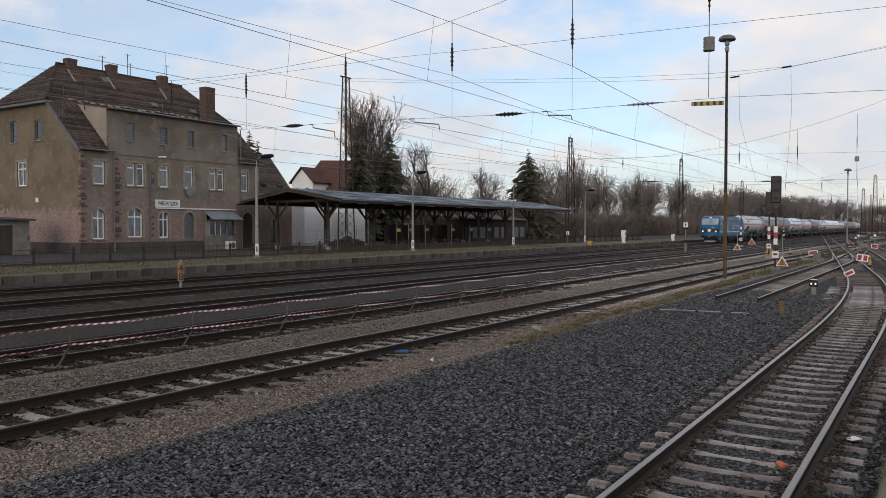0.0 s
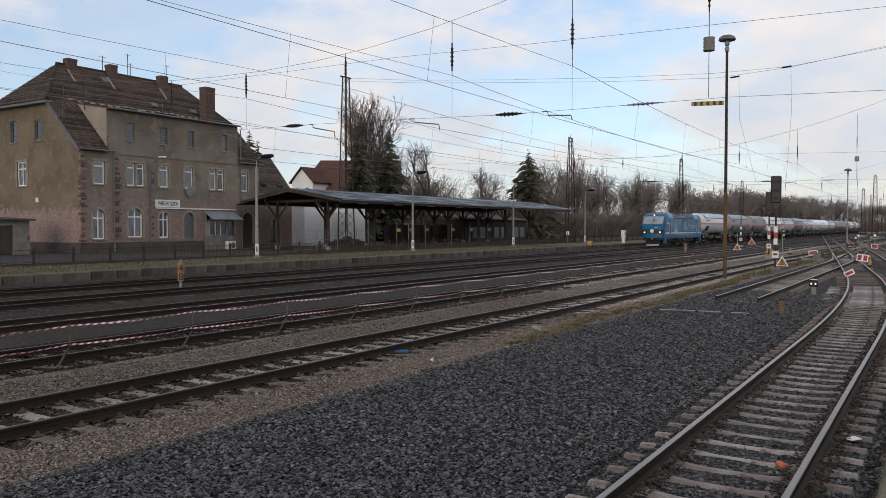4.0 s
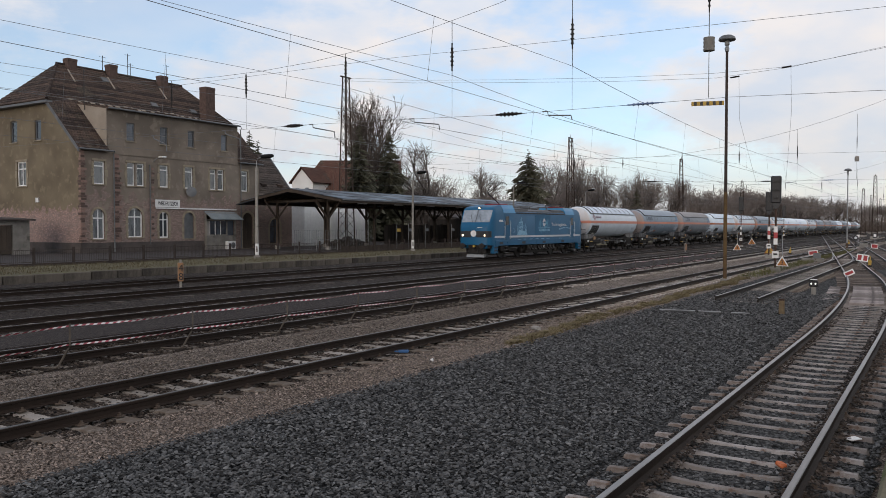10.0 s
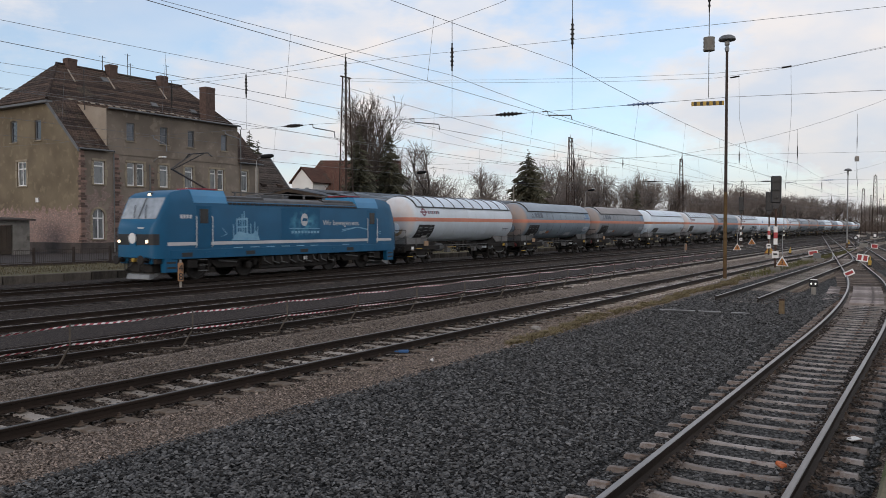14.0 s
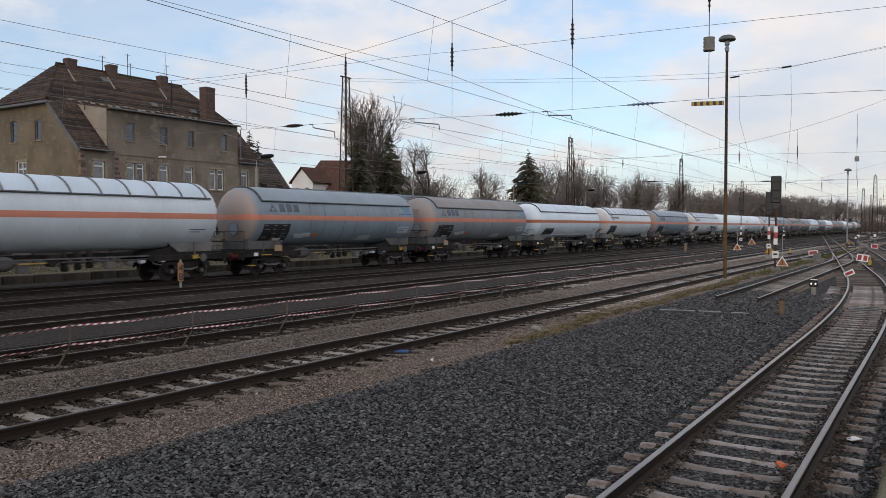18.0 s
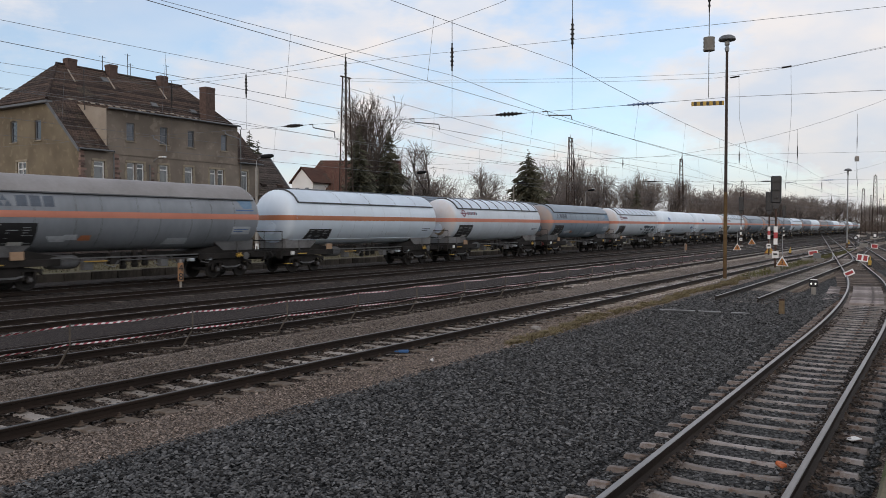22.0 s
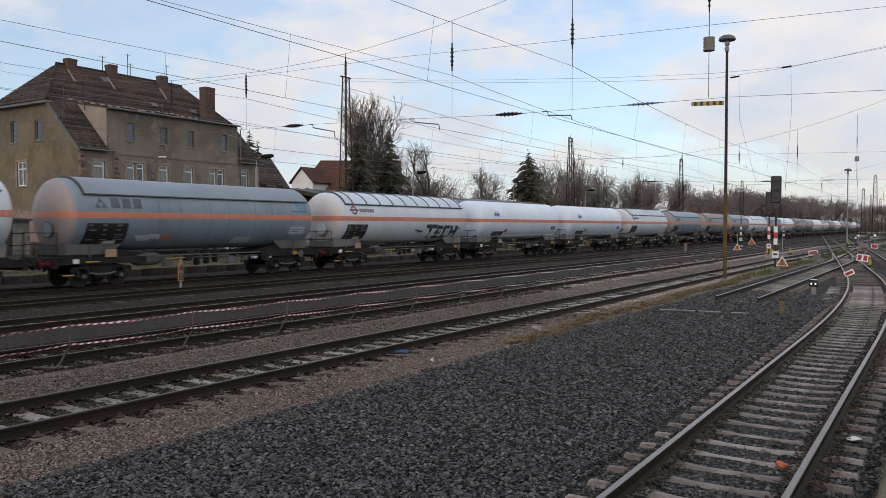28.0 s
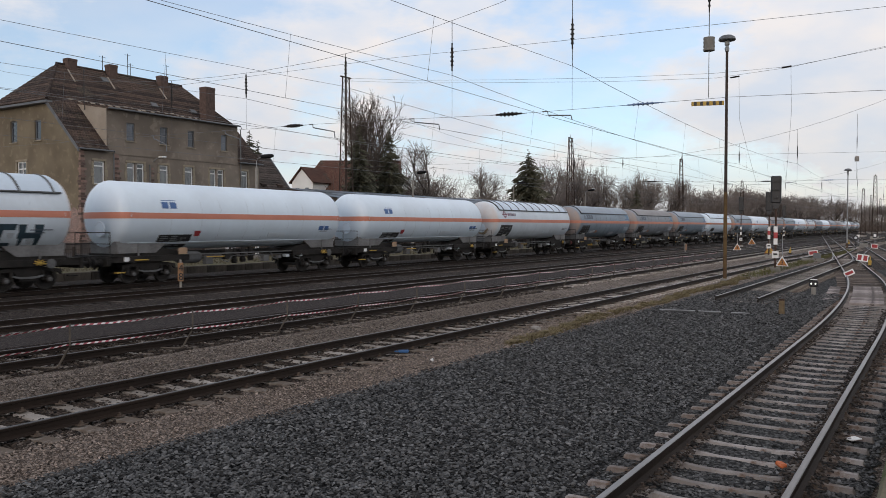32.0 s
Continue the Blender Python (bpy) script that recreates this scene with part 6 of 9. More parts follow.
def station_building():
    st = thing("station_building", None, "shabby three-storey plastered station building with brown tiled roof", "station building")
    YB, YE, YR = 61.6, 79.0, 70.3
    front = Matrix.Translation((0, YB, 0))
    gable = Matrix.Translation((39.95, 0, 0)) @ Matrix.Rotation(radians(90), 4, "Z") @ Matrix.Diagonal((1, -1, 1, 1))
    first = [(44.41, 45.2), (45.42, 46.2), (47.87, 48.85), (50.74, 51.74), (53.84, 54.62), (54.83, 55.6)]
    second = [(44.4, 45.28), (47.95, 48.85), (51.15, 51.95), (55.3, 56.1)]
    grd = [(44.47, 45.97, 1.67, 4.3), (47.78, 48.83, 1.6, 4.0), (50.62, 51.81, 1.5, 4.0)]
    holes = [(a, c, 6.3, 8.36) for a, c in first] + [(a, c, 10.3, 11.9) for a, c in second] + grd
    wall("wall", front, 42.45, 57.5, 0.2, 13.0, 0.45, holes, M_FACADE, st)
    wall("wall", front, 39.95, 42.45, 0.2, 9.5, 0.45, [(41.14, 42.19, 6.3, 8.3), (40.98, 42.13, 1.55, 4.15)], M_FACADE, st)
    wall("wall", front, 57.5, 60.1, 0.2, 9.5, 0.45, [(57.98, 58.85, 6.3, 8.4), (58.1, 59.6, 0.4, 4.1)], M_FACADE, st)
    gh = [(69.75, 71.3, 6.3, 8.5), (71.2, 72.3, 10.3, 12.25), (67.4, 68.4, 10.3, 12.1)]
    wall("wall", gable, YB, YE, 0.2, 9.3, 0.45, gh[:1], M_GABLE, st)
    wall("wall", gable, 65.7, 74.9, 9.3, 13.6, 0.45, gh[1:], M_GABLE, st)
    for tri in ([(YB, 9.3), (65.7, 9.3), (65.7, 13.4)], [(74.9, 9.3), (YE, 9.3), (74.9, 13.4)]):
        P = facing(gable)
        bm = bmesh.new()
        a = [bm.verts.new(P(u, 0, z)) for u, z in tri]
        c = [bm.verts.new(P(u, 0.45, z)) for u, z in tri]
        bm.faces.new(a)
        bm.faces.new(c)
        for i in range(3):
            bm.faces.new((a[i], a[(i + 1) % 3], c[(i + 1) % 3], c[i]))
        part("wall", bm, M_GABLE, st)
    part("wall", box(60.1, YB, 0.2, 60.5, YE, 9.3), M_FACADE, st)
    part("wall", box(39.95, YE - 0.4, 0.2, 60.5, YE, 12.0), M_FACADE, st)
    # windows
    for a, c in first:
        window(front, a, c, 6.3, 8.36, st, bars="upper", jambs={44.41: "l", 45.42: "r", 53.84: "l", 54.83: "r"}.get(a, "lr"))
    for a, c in second:
        window(front, a, c, 10.3, 11.9, st, bars="", glass=M_PANEDK, surround=False, frame_m=M_ZINC)
    window(front, *grd[0], st, arch=True)
    window(front, *grd[1], st, arch=True)
    window(front, *grd[2], st, arch=True, bars="", glass=M_ZINC, frame_m=M_ZINC)
    window(front, 41.14, 42.19, 6.3, 8.3, st, bars="upper")
    window(front, 40.98, 42.13, 1.55, 4.15, st, arch=True)
    window(front, 57.98, 58.85, 6.3, 8.4, st, bars="upper")
    door = window(front, 58.1, 59.6, 0.4, 4.1, st, arch=True, bars="cross", glass=M_OLDWOOD, frame_m=M_OLDWOOD)
    window(gable, 69.75, 71.3, 6.3, 8.5, st)
    window(gable, 71.2, 72.3, 10.3, 12.25, st, bars="", glass=M_PANEDK, surround=False, frame_m=M_ZINC)
    window(gable, 67.4, 68.4, 10.3, 12.1, st, bars="", glass=M_PANEDK, surround=False, frame_m=M_ZINC)
    # plinth, string course, quoins
    part("plinth", box(39.85, YB - 0.08, 0.2, 53.0, YB - 0.005, 1.25, 0.02), M_PLINTH, st)
    part("plinth", box(39.86, YB - 0.08, 0.2, 39.945, YE, 1.25, 0.02), M_PLINTH, st)
    part("string_course", box(43.0, YB - 0.06, 9.0, 57.4, YB - 0.004, 9.14), M_FACADE, st)
    rq = random.Random(12)
    for i in range(37):
        z = 1.3 + i * 0.212
        e, g = rq.uniform(-0.06, 0.22), rq.uniform(-0.015, 0.012)
        part("quoin", box(39.925, YB - 0.03 + g, z, 40.3 + e, YB - 0.003, z + 0.185), M_QUOIN, st)
        part("quoin", box(39.925, YB - 0.02 + g, z, 39.947, YB + 0.25 + e, z + 0.185), M_QUOIN, st)
        part("quoin", box(43.08 + 0.3 * e, YB - 0.035 + g, z, 43.62 + 1.4 * e, YB - 0.003, z + 0.19), M_QUOIN, st)
        if i % 3 and z < 8.0:
            part("quoin", box(46.95 + 0.2 * e, YB - 0.025 + g, z, 47.2 + 0.6 * e, YB - 0.003, z + 0.185), M_QUOIN, st)
    # roofs: one steep slope from eaves to ridge, and a flat-pitched roof over the raised front
    e, s1, s2 = 0.3, 0.955, 0.17
    def zl(y): return 9.3 + s1 * (y - YB + e)
    def zm(y): return 13.0 + s2 * (y - YB + e)
    zr = zl(YR)
    L0, L1, R0, R1 = 39.6, 42.45, 57.5, 60.8
    hipx, endx = 43.3, 57.5
    y1 = 65.9
    ym = YB - e + 3.7 / (s1 - s2)
    for x0, x1 in ((L0, L1), (R0, R1)):
        part("roof", sheet([(x0, YB - e, 9.3), (x1, YB - e, 9.3), (x1, y1, zl(y1)), (x0, y1, zl(y1))], 0.14), M_TILES, st)
        courses(st, (x0, YB - e, 9.3), (x1, YB - e, 9.3), (x1, y1, zl(y1)), (x0, y1, zl(y1)), 19)
    part("roof", sheet([(L0, y1, zl(y1)), (R1, y1, zl(y1)), (endx, YR, zr), (hipx, YR, zr)], 0.14), M_TILES, st)
    courses(st, (L0, y1, zl(y1)), (R1, y1, zl(y1)), (endx, YR, zr), (hipx, YR, zr), 18)
    part("roof", sheet([(L1, YB - e, zm(YB - e)), (R0, YB - e, zm(YB - e)), (R0, ym, zm(ym)), (L1, ym, zm(ym))], 0.12), M_TILES, st)
    courses(st, (L1, YB - e, zm(YB - e)), (R0, YB - e, zm(YB - e)), (R0, ym, zm(ym)), (L1, ym, zm(ym)), 12)
    ya = 2 * YR - y1
    for xo, xi in ((L0 - 0.2, hipx), (R1 + 0.2, endx)):
        part("roof", sheet([(xo, y1 - 0.2, 13.7), (xi, YR, zr + 0.02), (xo, ya + 0.2, 13.7)], 0.14), M_TILES, st)
    courses(st, (L0 - 0.2, ya + 0.2, 13.7), (L0 - 0.2, y1 - 0.2, 13.7), (hipx, YR, zr + 0.02), (hipx, YR, zr + 0.02), 16)
    part("roof", sheet([(L0, YE + e, 9.3), (R1, YE + e, 9.3), (R1, ya, zl(y1)), (endx, YR, zr), (hipx, YR, zr), (L0, ya, zl(y1))], 0.14), M_TILES, st)
    part("ridge_tiles", tube([(hipx - 0.1, YR, zr + 0.03), (endx + 0.1, YR, zr + 0.03)], 0.14, 8), M_TILES, st)
    b = bmesh.new()
    for i in range(11):
        t = i / 11
        p = Vector((L0 - 0.1, y1 - 0.2, 13.75)).lerp(Vector((hipx, YR, zr + 0.05)), t)
        q = Vector((L0 - 0.1, y1 - 0.2, 13.75)).lerp(Vector((hipx, YR, zr + 0.05)), t + 0.08)
        add_tube(b, [p, q], 0.14, 7)
    tagged(part("hip_tiles", b, M_TILES, st), kind="stuff")
    # the side of the raised front, pale boards, and the eaves
    b = bmesh.new()
    add_prism(b, [(YB, zl(YB)), (YB, zm(YB) - 0.13), (ym - 0.2, zm(ym - 0.2) - 0.13)], "x", L1 - 0.05, L1 + 0.05)
    part("cheek", b, M_CHEEK, st)
    for x0, x1, z in ((L1 - 0.05, R0 + 0.1, 12.95), (L0, 42.85, 9.22), (R0, R1, 9.22)):
        part("gutter", tube([(x0, YB - e - 0.06, z), (x1, YB - e - 0.06, z)], 0.08, 8), M_ZINC, st)
    part("verge_board", prism([(YB - e, 8.95), (YB - e, 9.25), (y1, zl(y1) - 0.05), (y1, zl(y1) - 0.4)], "x", 39.5, 39.62), M_ZINC, st)
    part("eaves_board", box(39.35, y1 - 0.3, 13.42, 39.95, 2 * YR - y1 + 0.3, 13.62), M_ZINC, st)
    for x, z1 in ((43.02, 9.0), (57.82, 12.6)):
        part("downpipe", tube([(x, YB - 0.12, 0.4), (x, YB - 0.12, z1), (x, YB - e, z1 + 0.25)], 0.055, 8), M_ZINC, st)
    part("downpipe", tube([(46.75, YB - 0.10, 1.0), (46.75, YB - 0.10, 8.3)], 0.05, 8), M_ZINC, st)
    # chimneys, aerials, roof lights
    chimney(st, 44.5, YR - 0.2, 16.8, 18.5, 0.95, 0.8)
    chimney(st, 48.8, YR - 0.3, 16.8, 18.65, 0.9, 0.8)
    chimney(st, 54.6, YR - 0.6, 16.5, 18.45, 0.9, 0.8)
    chimney(st, 57.15, YR - 4.6, 13.0, 17.25, 1.25, 1.0)
    for x, y, z0, z1 in ((48.05, YR, 16.8, 19.5), (50.9, YR, 17.6, 20.2), (51.2, YR, 17.6, 19.3), (54.9, YR - 0.9, 16.5, 19.7), (42.3, 64.6, 13.0, 16.8)):
        a = part("aerial", tube([(x, y, z0), (x, y, z1)], 0.035, 6), M_BLACK, st)
        part("crossbar", tube([(x - 0.35, y, z1 - 0.15), (x + 0.35, y, z1 - 0.15)], 0.018, 5), M_BLACK, a)
    tilt = math.degrees(math.atan(s1))
    for x, y in ((51.5, 67.0), (56.3, 66.9), (47.5, 69.2)):
        part("roof_light", box(-0.35, -0.3, 0, 0.35, 0.3, 0.12, 0.02), M_ZINC, st).matrix_local = pose(x, y, zl(y) + 0.06, tilt, 0, 0)
    for x, y in ((43.9, 69.6), (48.0, 69.5), (53.9, 69.3)):
        part("step_ladder", box(-0.06, -0.9, 0.02, 0.06, 0.9, 0.09), M_CHEEK, st).matrix_local = pose(x, y - 0.6, zl(y - 0.6) + 0.06, tilt, 0, -6)
    # pale patched tiles in a row above the gutter
    rr = random.Random(6)
    x = 43.4
    x = 42.0
    while x < 56.6:
        lw = rr.uniform(0.18, 0.55)
        yy = ym + 0.1 + rr.uniform(-0.08, 0.12)
        part("patch_tile", box(-lw / 2, -0.09, 0.0, lw / 2, 0.09, 0.03), M_CHEEK, st).matrix_local = pose(x, yy, zl(yy) + 0.07, tilt, 0, 0)
        x += lw + rr.uniform(0.08, 0.6)
    # name board, bay with awning, wall lamp, dish, small boxes
    sg = part("name_board", box(47.3, YB - 0.1, 4.45, 50.1, YB - 0.05, 5.15, 0.01), M_WHITEP, st)
    part("name_panel", box(47.52, YB - 0.106, 4.60, 49.95, YB - 0.099, 5.02), M_WHITEP, sg)
    words("name_lettering", "WIEDERITZSCH", 0.50, Matrix.Translation((48.72, YB - 0.108, 4.63)) @ Matrix.Rotation(radians(90), 4, "X") @ Matrix.Diagonal((0.64, 1, 1, 1)), M_BLACK, sg, align="CENTER", bold=0.012)
    part("cable_duct", box(47.4, YB - 0.10, 4.30, 57.2, YB - 0.01, 4.42), M_WHITEP, st)
    bay = part("bay_front", box(53.1, YB - 0.35, 0.3, 56.85, YB - 0.3, 1.75, 0.01), M_CONC, st, "pale rendered bay with a strip of windows")
    for x0, x1, z0, z1 in ((53.1, 53.45, 1.75, 4.0), (55.6, 55.75, 1.75, 3.2), (53.45, 55.6, 1.75, 1.85), (53.1, 56.85, 3.2, 4.05), (56.7, 56.85, 1.75, 3.2)):
        part("bay_wall", box(x0, YB - 0.35, z0, x1, YB - 0.302, z1), M_CONC, bay)
    for i in range(3):
        part("bay_pane", box(53.5 + i * 0.7, YB - 0.31, 1.85, 54.12 + i * 0.7, YB - 0.29, 3.2), M_PANEDK, bay)
        part("bay_mullion", box(53.43 + i * 0.7, YB - 0.345, 1.85, 53.5 + i * 0.7, YB - 0.29, 3.2), M_PVC, bay)
    part("bay_side", box(53.1, YB - 0.30, 0.3, 53.15, YB, 4.0), M_CONC, bay)
    part("bay_recess", box(55.75, YB - 0.12, 0.5, 56.7, YB - 0.02, 3.2), M_PANEDK, bay)
    aw = part("awning", sheet([(53.0, YB - 0.05, 4.15), (57.0, YB - 0.05, 4.15), (57.0, YB - 1.35, 3.35), (53.0, YB - 1.35, 3.35)], 0.05), M_AWN, st, "blue-grey corrugated sheet awning")
    b = bmesh.new()
    for i in range(14):
        x = 53.1 + i * 0.29
        add_tube(b, [(x, YB - 0.08, 4.15), (x, YB - 1.36, 3.36)], 0.03, 5)
    tagged(part("corrugation", b, M_AWN, aw), kind="stuff")
    part("awning_strut", tube([(53.05, YB, 3.3), (53.05, YB - 1.3, 3.38)], 0.03, 5), M_ZINC, aw)
    ac = part("air_conditioner", box(55.4, YB - 0.75, 0.35, 56.5, YB - 0.38, 1.15, 0.03), M_WHITEP, st)
    part("fan_grille", lathe([(0.02, YB - 0.775), (0.30, YB - 0.775), (0.30, YB - 0.752), (0.02, YB - 0.752)], 18, "y"), M_ZINC, ac).location = (56.1, 0, 0.75)
    dish = part("satellite_dish", lathe([(0.02, -0.05), (0.25, -0.02), (0.48, 0.07), (0.50, 0.06), (0.25, -0.04), (0.02, -0.07)], 20, "y"), M_ZINC, st, smooth=True)
    dish.matrix_local = pose(51.15, YB - 0.5, 6.0, -10, 0, -25)
    part("dish_arm", tube([(51.15, YB, 5.9), (51.15, YB - 0.45, 5.95)], 0.025, 6), M_ZINC, st)
    wl_ = part("wall_lamp", tube([(47.2, YB, 8.6), (47.1, YB - 0.6, 8.9), (47.2, YB - 1.1, 9.0)], 0.03, 6), M_GALV, st)
    part("lamp_head", box(46.95, YB - 1.5, 8.92, 47.5, YB - 1.0, 9.06, 0.03), M_WHITEP, wl_)
    part("meter_box", box(39.82, 67.8, 4.8, 39.94, 68.2, 5.2), M_WHITEP, st)
    return st


station_building()


def station_wing():
    w = thing("station_wing", None, "low plastered station wing under a steep brown tiled roof", "building")
    front = Matrix.Translation((0, 62.4, 0))
    wall("wall", front, 60.52, 66.3, 0.2, 6.0, 0.4, [(62.85, 64.45, 0.8, 3.5)], M_FACADE, w)
    window(front, 62.85, 64.45, 0.8, 3.5, w, arch=True, glass=M_PANEDK, frame_m=M_OLDWOOD)
    part("wall", prism([(62.8, 0.2), (72.4, 0.2), (72.4, 5.7), (66.8, 10.8), (62.8, 6.0)], "x", 65.9, 66.3), M_FACADE, w)
    part("roof", sheet([(60.52, 62.0, 5.75), (66.6, 62.0, 5.75), (66.9, 66.8, 11.0), (60.52, 66.8, 11.0)], 0.14), M_SLATE, w)
    part("roof", sheet([(60.52, 72.6, 5.75), (66.6, 72.6, 5.75), (66.9, 66.8, 11.0), (60.52, 66.8, 11.0)], 0.14), M_TILES, w)
    courses(w, (60.52, 62.0, 5.75), (66.6, 62.0, 5.75), (66.9, 66.8, 11.0), (60.52, 66.8, 11.0), 20, M_SLATE)
    for x in (62.4, 64.9):
        part("roof_vent", prism([(63.2, 6.9), (63.0, 7.3), (63.7, 7.55)], "x", x, x + 0.7), M_TILES, w)
    part("verge_flashing", tube([(66.65, 62.0, 5.8), (66.95, 66.8, 11.05)], 0.10, 6), M_ZINC, w)
    return w


station_wing()


def garage():
    g = thing("shed", None, "pale rendered flat-roofed shed with dark wooden doors", "shed")
    front = Matrix.Translation((0, 63.6, 0))
    wall("wall", front, 29.0, 36.6, 0.2, 3.2, 0.25, [(31.0, 35.2, 0.35, 2.75)], M_CONC, g)
    part("wall", box(36.35, 63.86, 0.2, 36.6, 66.6, 3.2), M_CONC, g)
    part("wall", box(29.0, 63.86, 0.2, 29.25, 66.6, 3.2), M_CONC, g)
    part("roof", sheet([(28.8, 63.2, 3.35), (36.9, 63.2, 3.25), (36.9, 66.9, 3.42), (28.8, 66.9, 3.52)], 0.14), M_PLINTH, g)
    for i in range(2):
        d = part("door", box(31.05 + i * 2.08, 63.7, 0.38, 33.08 + i * 2.08, 63.76, 2.73, 0.01), M_OLDWOOD, g)
        for j in range(5):
            part("board", box(31.08 + i * 2.08 + j * 0.4, 63.675, 0.4, 31.45 + i * 2.08 + j * 0.4, 63.698, 2.7), M_OLDWOOD, d)
    part("notice", box(33.5, 63.66, 1.9, 34.0, 63.672, 2.3), M_WHITEP, g)
    return g


garage()


# ---- platform canopy: timber posts with raking struts under a low gabled roof ----
M_CANOPY = mat("weathered_roof_felt", (0.05, 0.055, 0.062), (0.02, 0.022, 0.026), scale=0.5, fine=10, rough=0.8, grain=0.3, spec=0.25, wear=(0.06, 0.06, 0.06), wear_at=0.55)
M_ROOFSHEET = mat("blue_grey_roof_sheet", (0.135, 0.175, 0.215), (0.035, 0.043, 0.053), scale=0.9, fine=7, rough=0.6, grain=0.45, spec=0.35, each=0.55, stretch=(0.25, 1.6, 1), wear=(0.03, 0.032, 0.035), wear_at=0.60)


def canopy():
    c = thing("platform_canopy", None, "old timber platform canopy with strutted posts and felt roof", "canopy")
    X0, X1, YR, Wd, ZR, ZE = 57.2, 111.0, 54.2, 6.7, 6.35, 5.2
    for s in (-1, 1):
        part("roof_deck", sheet([(X0, YR, ZR), (X1, YR, ZR), (X1, YR + s * Wd, ZE), (X0, YR + s * Wd, ZE)], 0.10), M_CANOPY, c)
        nx = 20
        for i in range(nx):
            for j in range(3):
                u0, u1 = j / 3 + 0.004, (j + 1) / 3 + 0.02
                xa, xb = X0 + (X1 - X0) * i / nx + random.uniform(-0.03, 0.03), X0 + (X1 - X0) * (i + 1) / nx + random.uniform(-0.05, 0.02)
                lift = 0.055 + random.uniform(0, 0.05) - 0.012 * j
                part("roof_sheet", sheet([(xa, YR + s * Wd * u0, ZR + (ZE - ZR) * u0 + lift), (xb, YR + s * Wd * u0, ZR + (ZE - ZR) * u0 + lift), (xb, YR + s * Wd * u1, ZR + (ZE - ZR) * u1 + lift + 0.02), (xa, YR + s * Wd * u1, ZR + (ZE - ZR) * u1 + lift + 0.02)], 0.02), M_ROOFSHEET, c)
        part("fascia", box(X0, YR + s * Wd - 0.06, ZE - 0.30, X1, YR + s * Wd + 0.06, ZE - 0.02), M_OLDWOOD, c)
        part("gutter", tube([(X0, YR + s * (Wd + 0.1), ZE - 0.05), (X1, YR + s * (Wd + 0.1), ZE - 0.05)], 0.07, 6), M_ZINC, c)
    yn, yf = 50.9, 57.7
    for y in (yn, yf):
        part("purlin", box(X0 + 0.2, y - 0.1, ZE + 0.15, X1 - 0.2, y + 0.1, ZE + 0.42), M_OLDWOOD, c)
    part("purlin", box(X0 + 0.2, YR - 0.1, ZR - 0.42, X1 - 0.2, YR + 0.1, ZR - 0.15), M_OLDWOOD, c)
    n = 0
    x = 59.2
    while x < X1:
        tie = part("tie_beam", box(x - 0.09, YR - Wd + 0.3, ZE - 0.12, x + 0.09, YR + Wd - 0.3, ZE + 0.14), M_OLDWOOD, c)
        for s in (-1, 1):
            part("rafter", sheet([(x - 0.07, YR, ZR - 0.11), (x + 0.07, YR, ZR - 0.11), (x + 0.07, YR + s * Wd * 0.98, ZE - 0.09), (x - 0.07, YR + s * Wd * 0.98, ZE - 0.09)], 0.16), M_OLDWOOD, tie)
        for y in (yn, yf):
            p = part("post", box(x - 0.12, y - 0.12, PZ, x + 0.12, y + 0.12, ZE + 0.15, 0.02), M_OLDWOOD, c)
            part("stone_foot", box(x - 0.22, y - 0.22, PZ - 0.05, x + 0.22, y + 0.22, PZ + 0.35, 0.04), M_CONC, p)
            part("capital", box(x - 0.17, y - 0.17, 3.45, x + 0.17, y + 0.17, 3.6, 0.02), M_OLDWOOD, p)
            for dx, dy in ((1, 0), (-1, 0), (0, 1), (0, -1)):
                part("strut", tube([(x + dx * 0.1, y + dy * 0.1, 3.5), (x + dx * 0.9, y + dy * 0.9, 4.35), (x + dx * 1.75, y + dy * 1.75, ZE + 0.1)], 0.085, 6), M_OLDWOOD, p)
        x += 7.4
    for i in range(8):
        part("strip_lamp", box(61.5 + i * 6.2, 48.9, ZE - 0.32, 62.9 + i * 6.2, 49.1, ZE - 0.2, 0.02), M_WHITEP, c)
    # gable end boards
    part("gable_board", prism([(YR - Wd, ZE - 0.25), (YR, ZR - 0.3), (YR + Wd, ZE - 0.25), (YR + Wd, ZE), (YR, ZR + 0.02), (YR - Wd, ZE)], "x", X0 - 0.08, X0 - 0.01), M_OLDWOOD, c)
    # lower connecting roof before the station door
    part("link_roof", sheet([(56.6, 60.9, 4.95), (60.2, 60.9, 5.0), (60.2, 58.0, 5.6), (57.2, 58.0, 5.6)], 0.10), M_CANOPY, c)
    return c


canopy()


def white_container(x0, x1, y, h, label):
    t = thing("storage_container", None, label, "container", "white containers beside the canopy")
    body = part("body", box(x0, y, PZ, x1, y + 2.2, PZ + h, 0.04), M_PVC, t)
    n = int((x1 - x0) / 0.9)
    for i in range(n):
        a = x0 + (x1 - x0) * i / n
        part("sheet_panel", box(a + 0.03, y - 0.03, PZ + 0.15, a + (x1 - x0) / n - 0.03, y - 0.003, PZ + h - 0.1, 0.008), M_PVC, t)
    return t


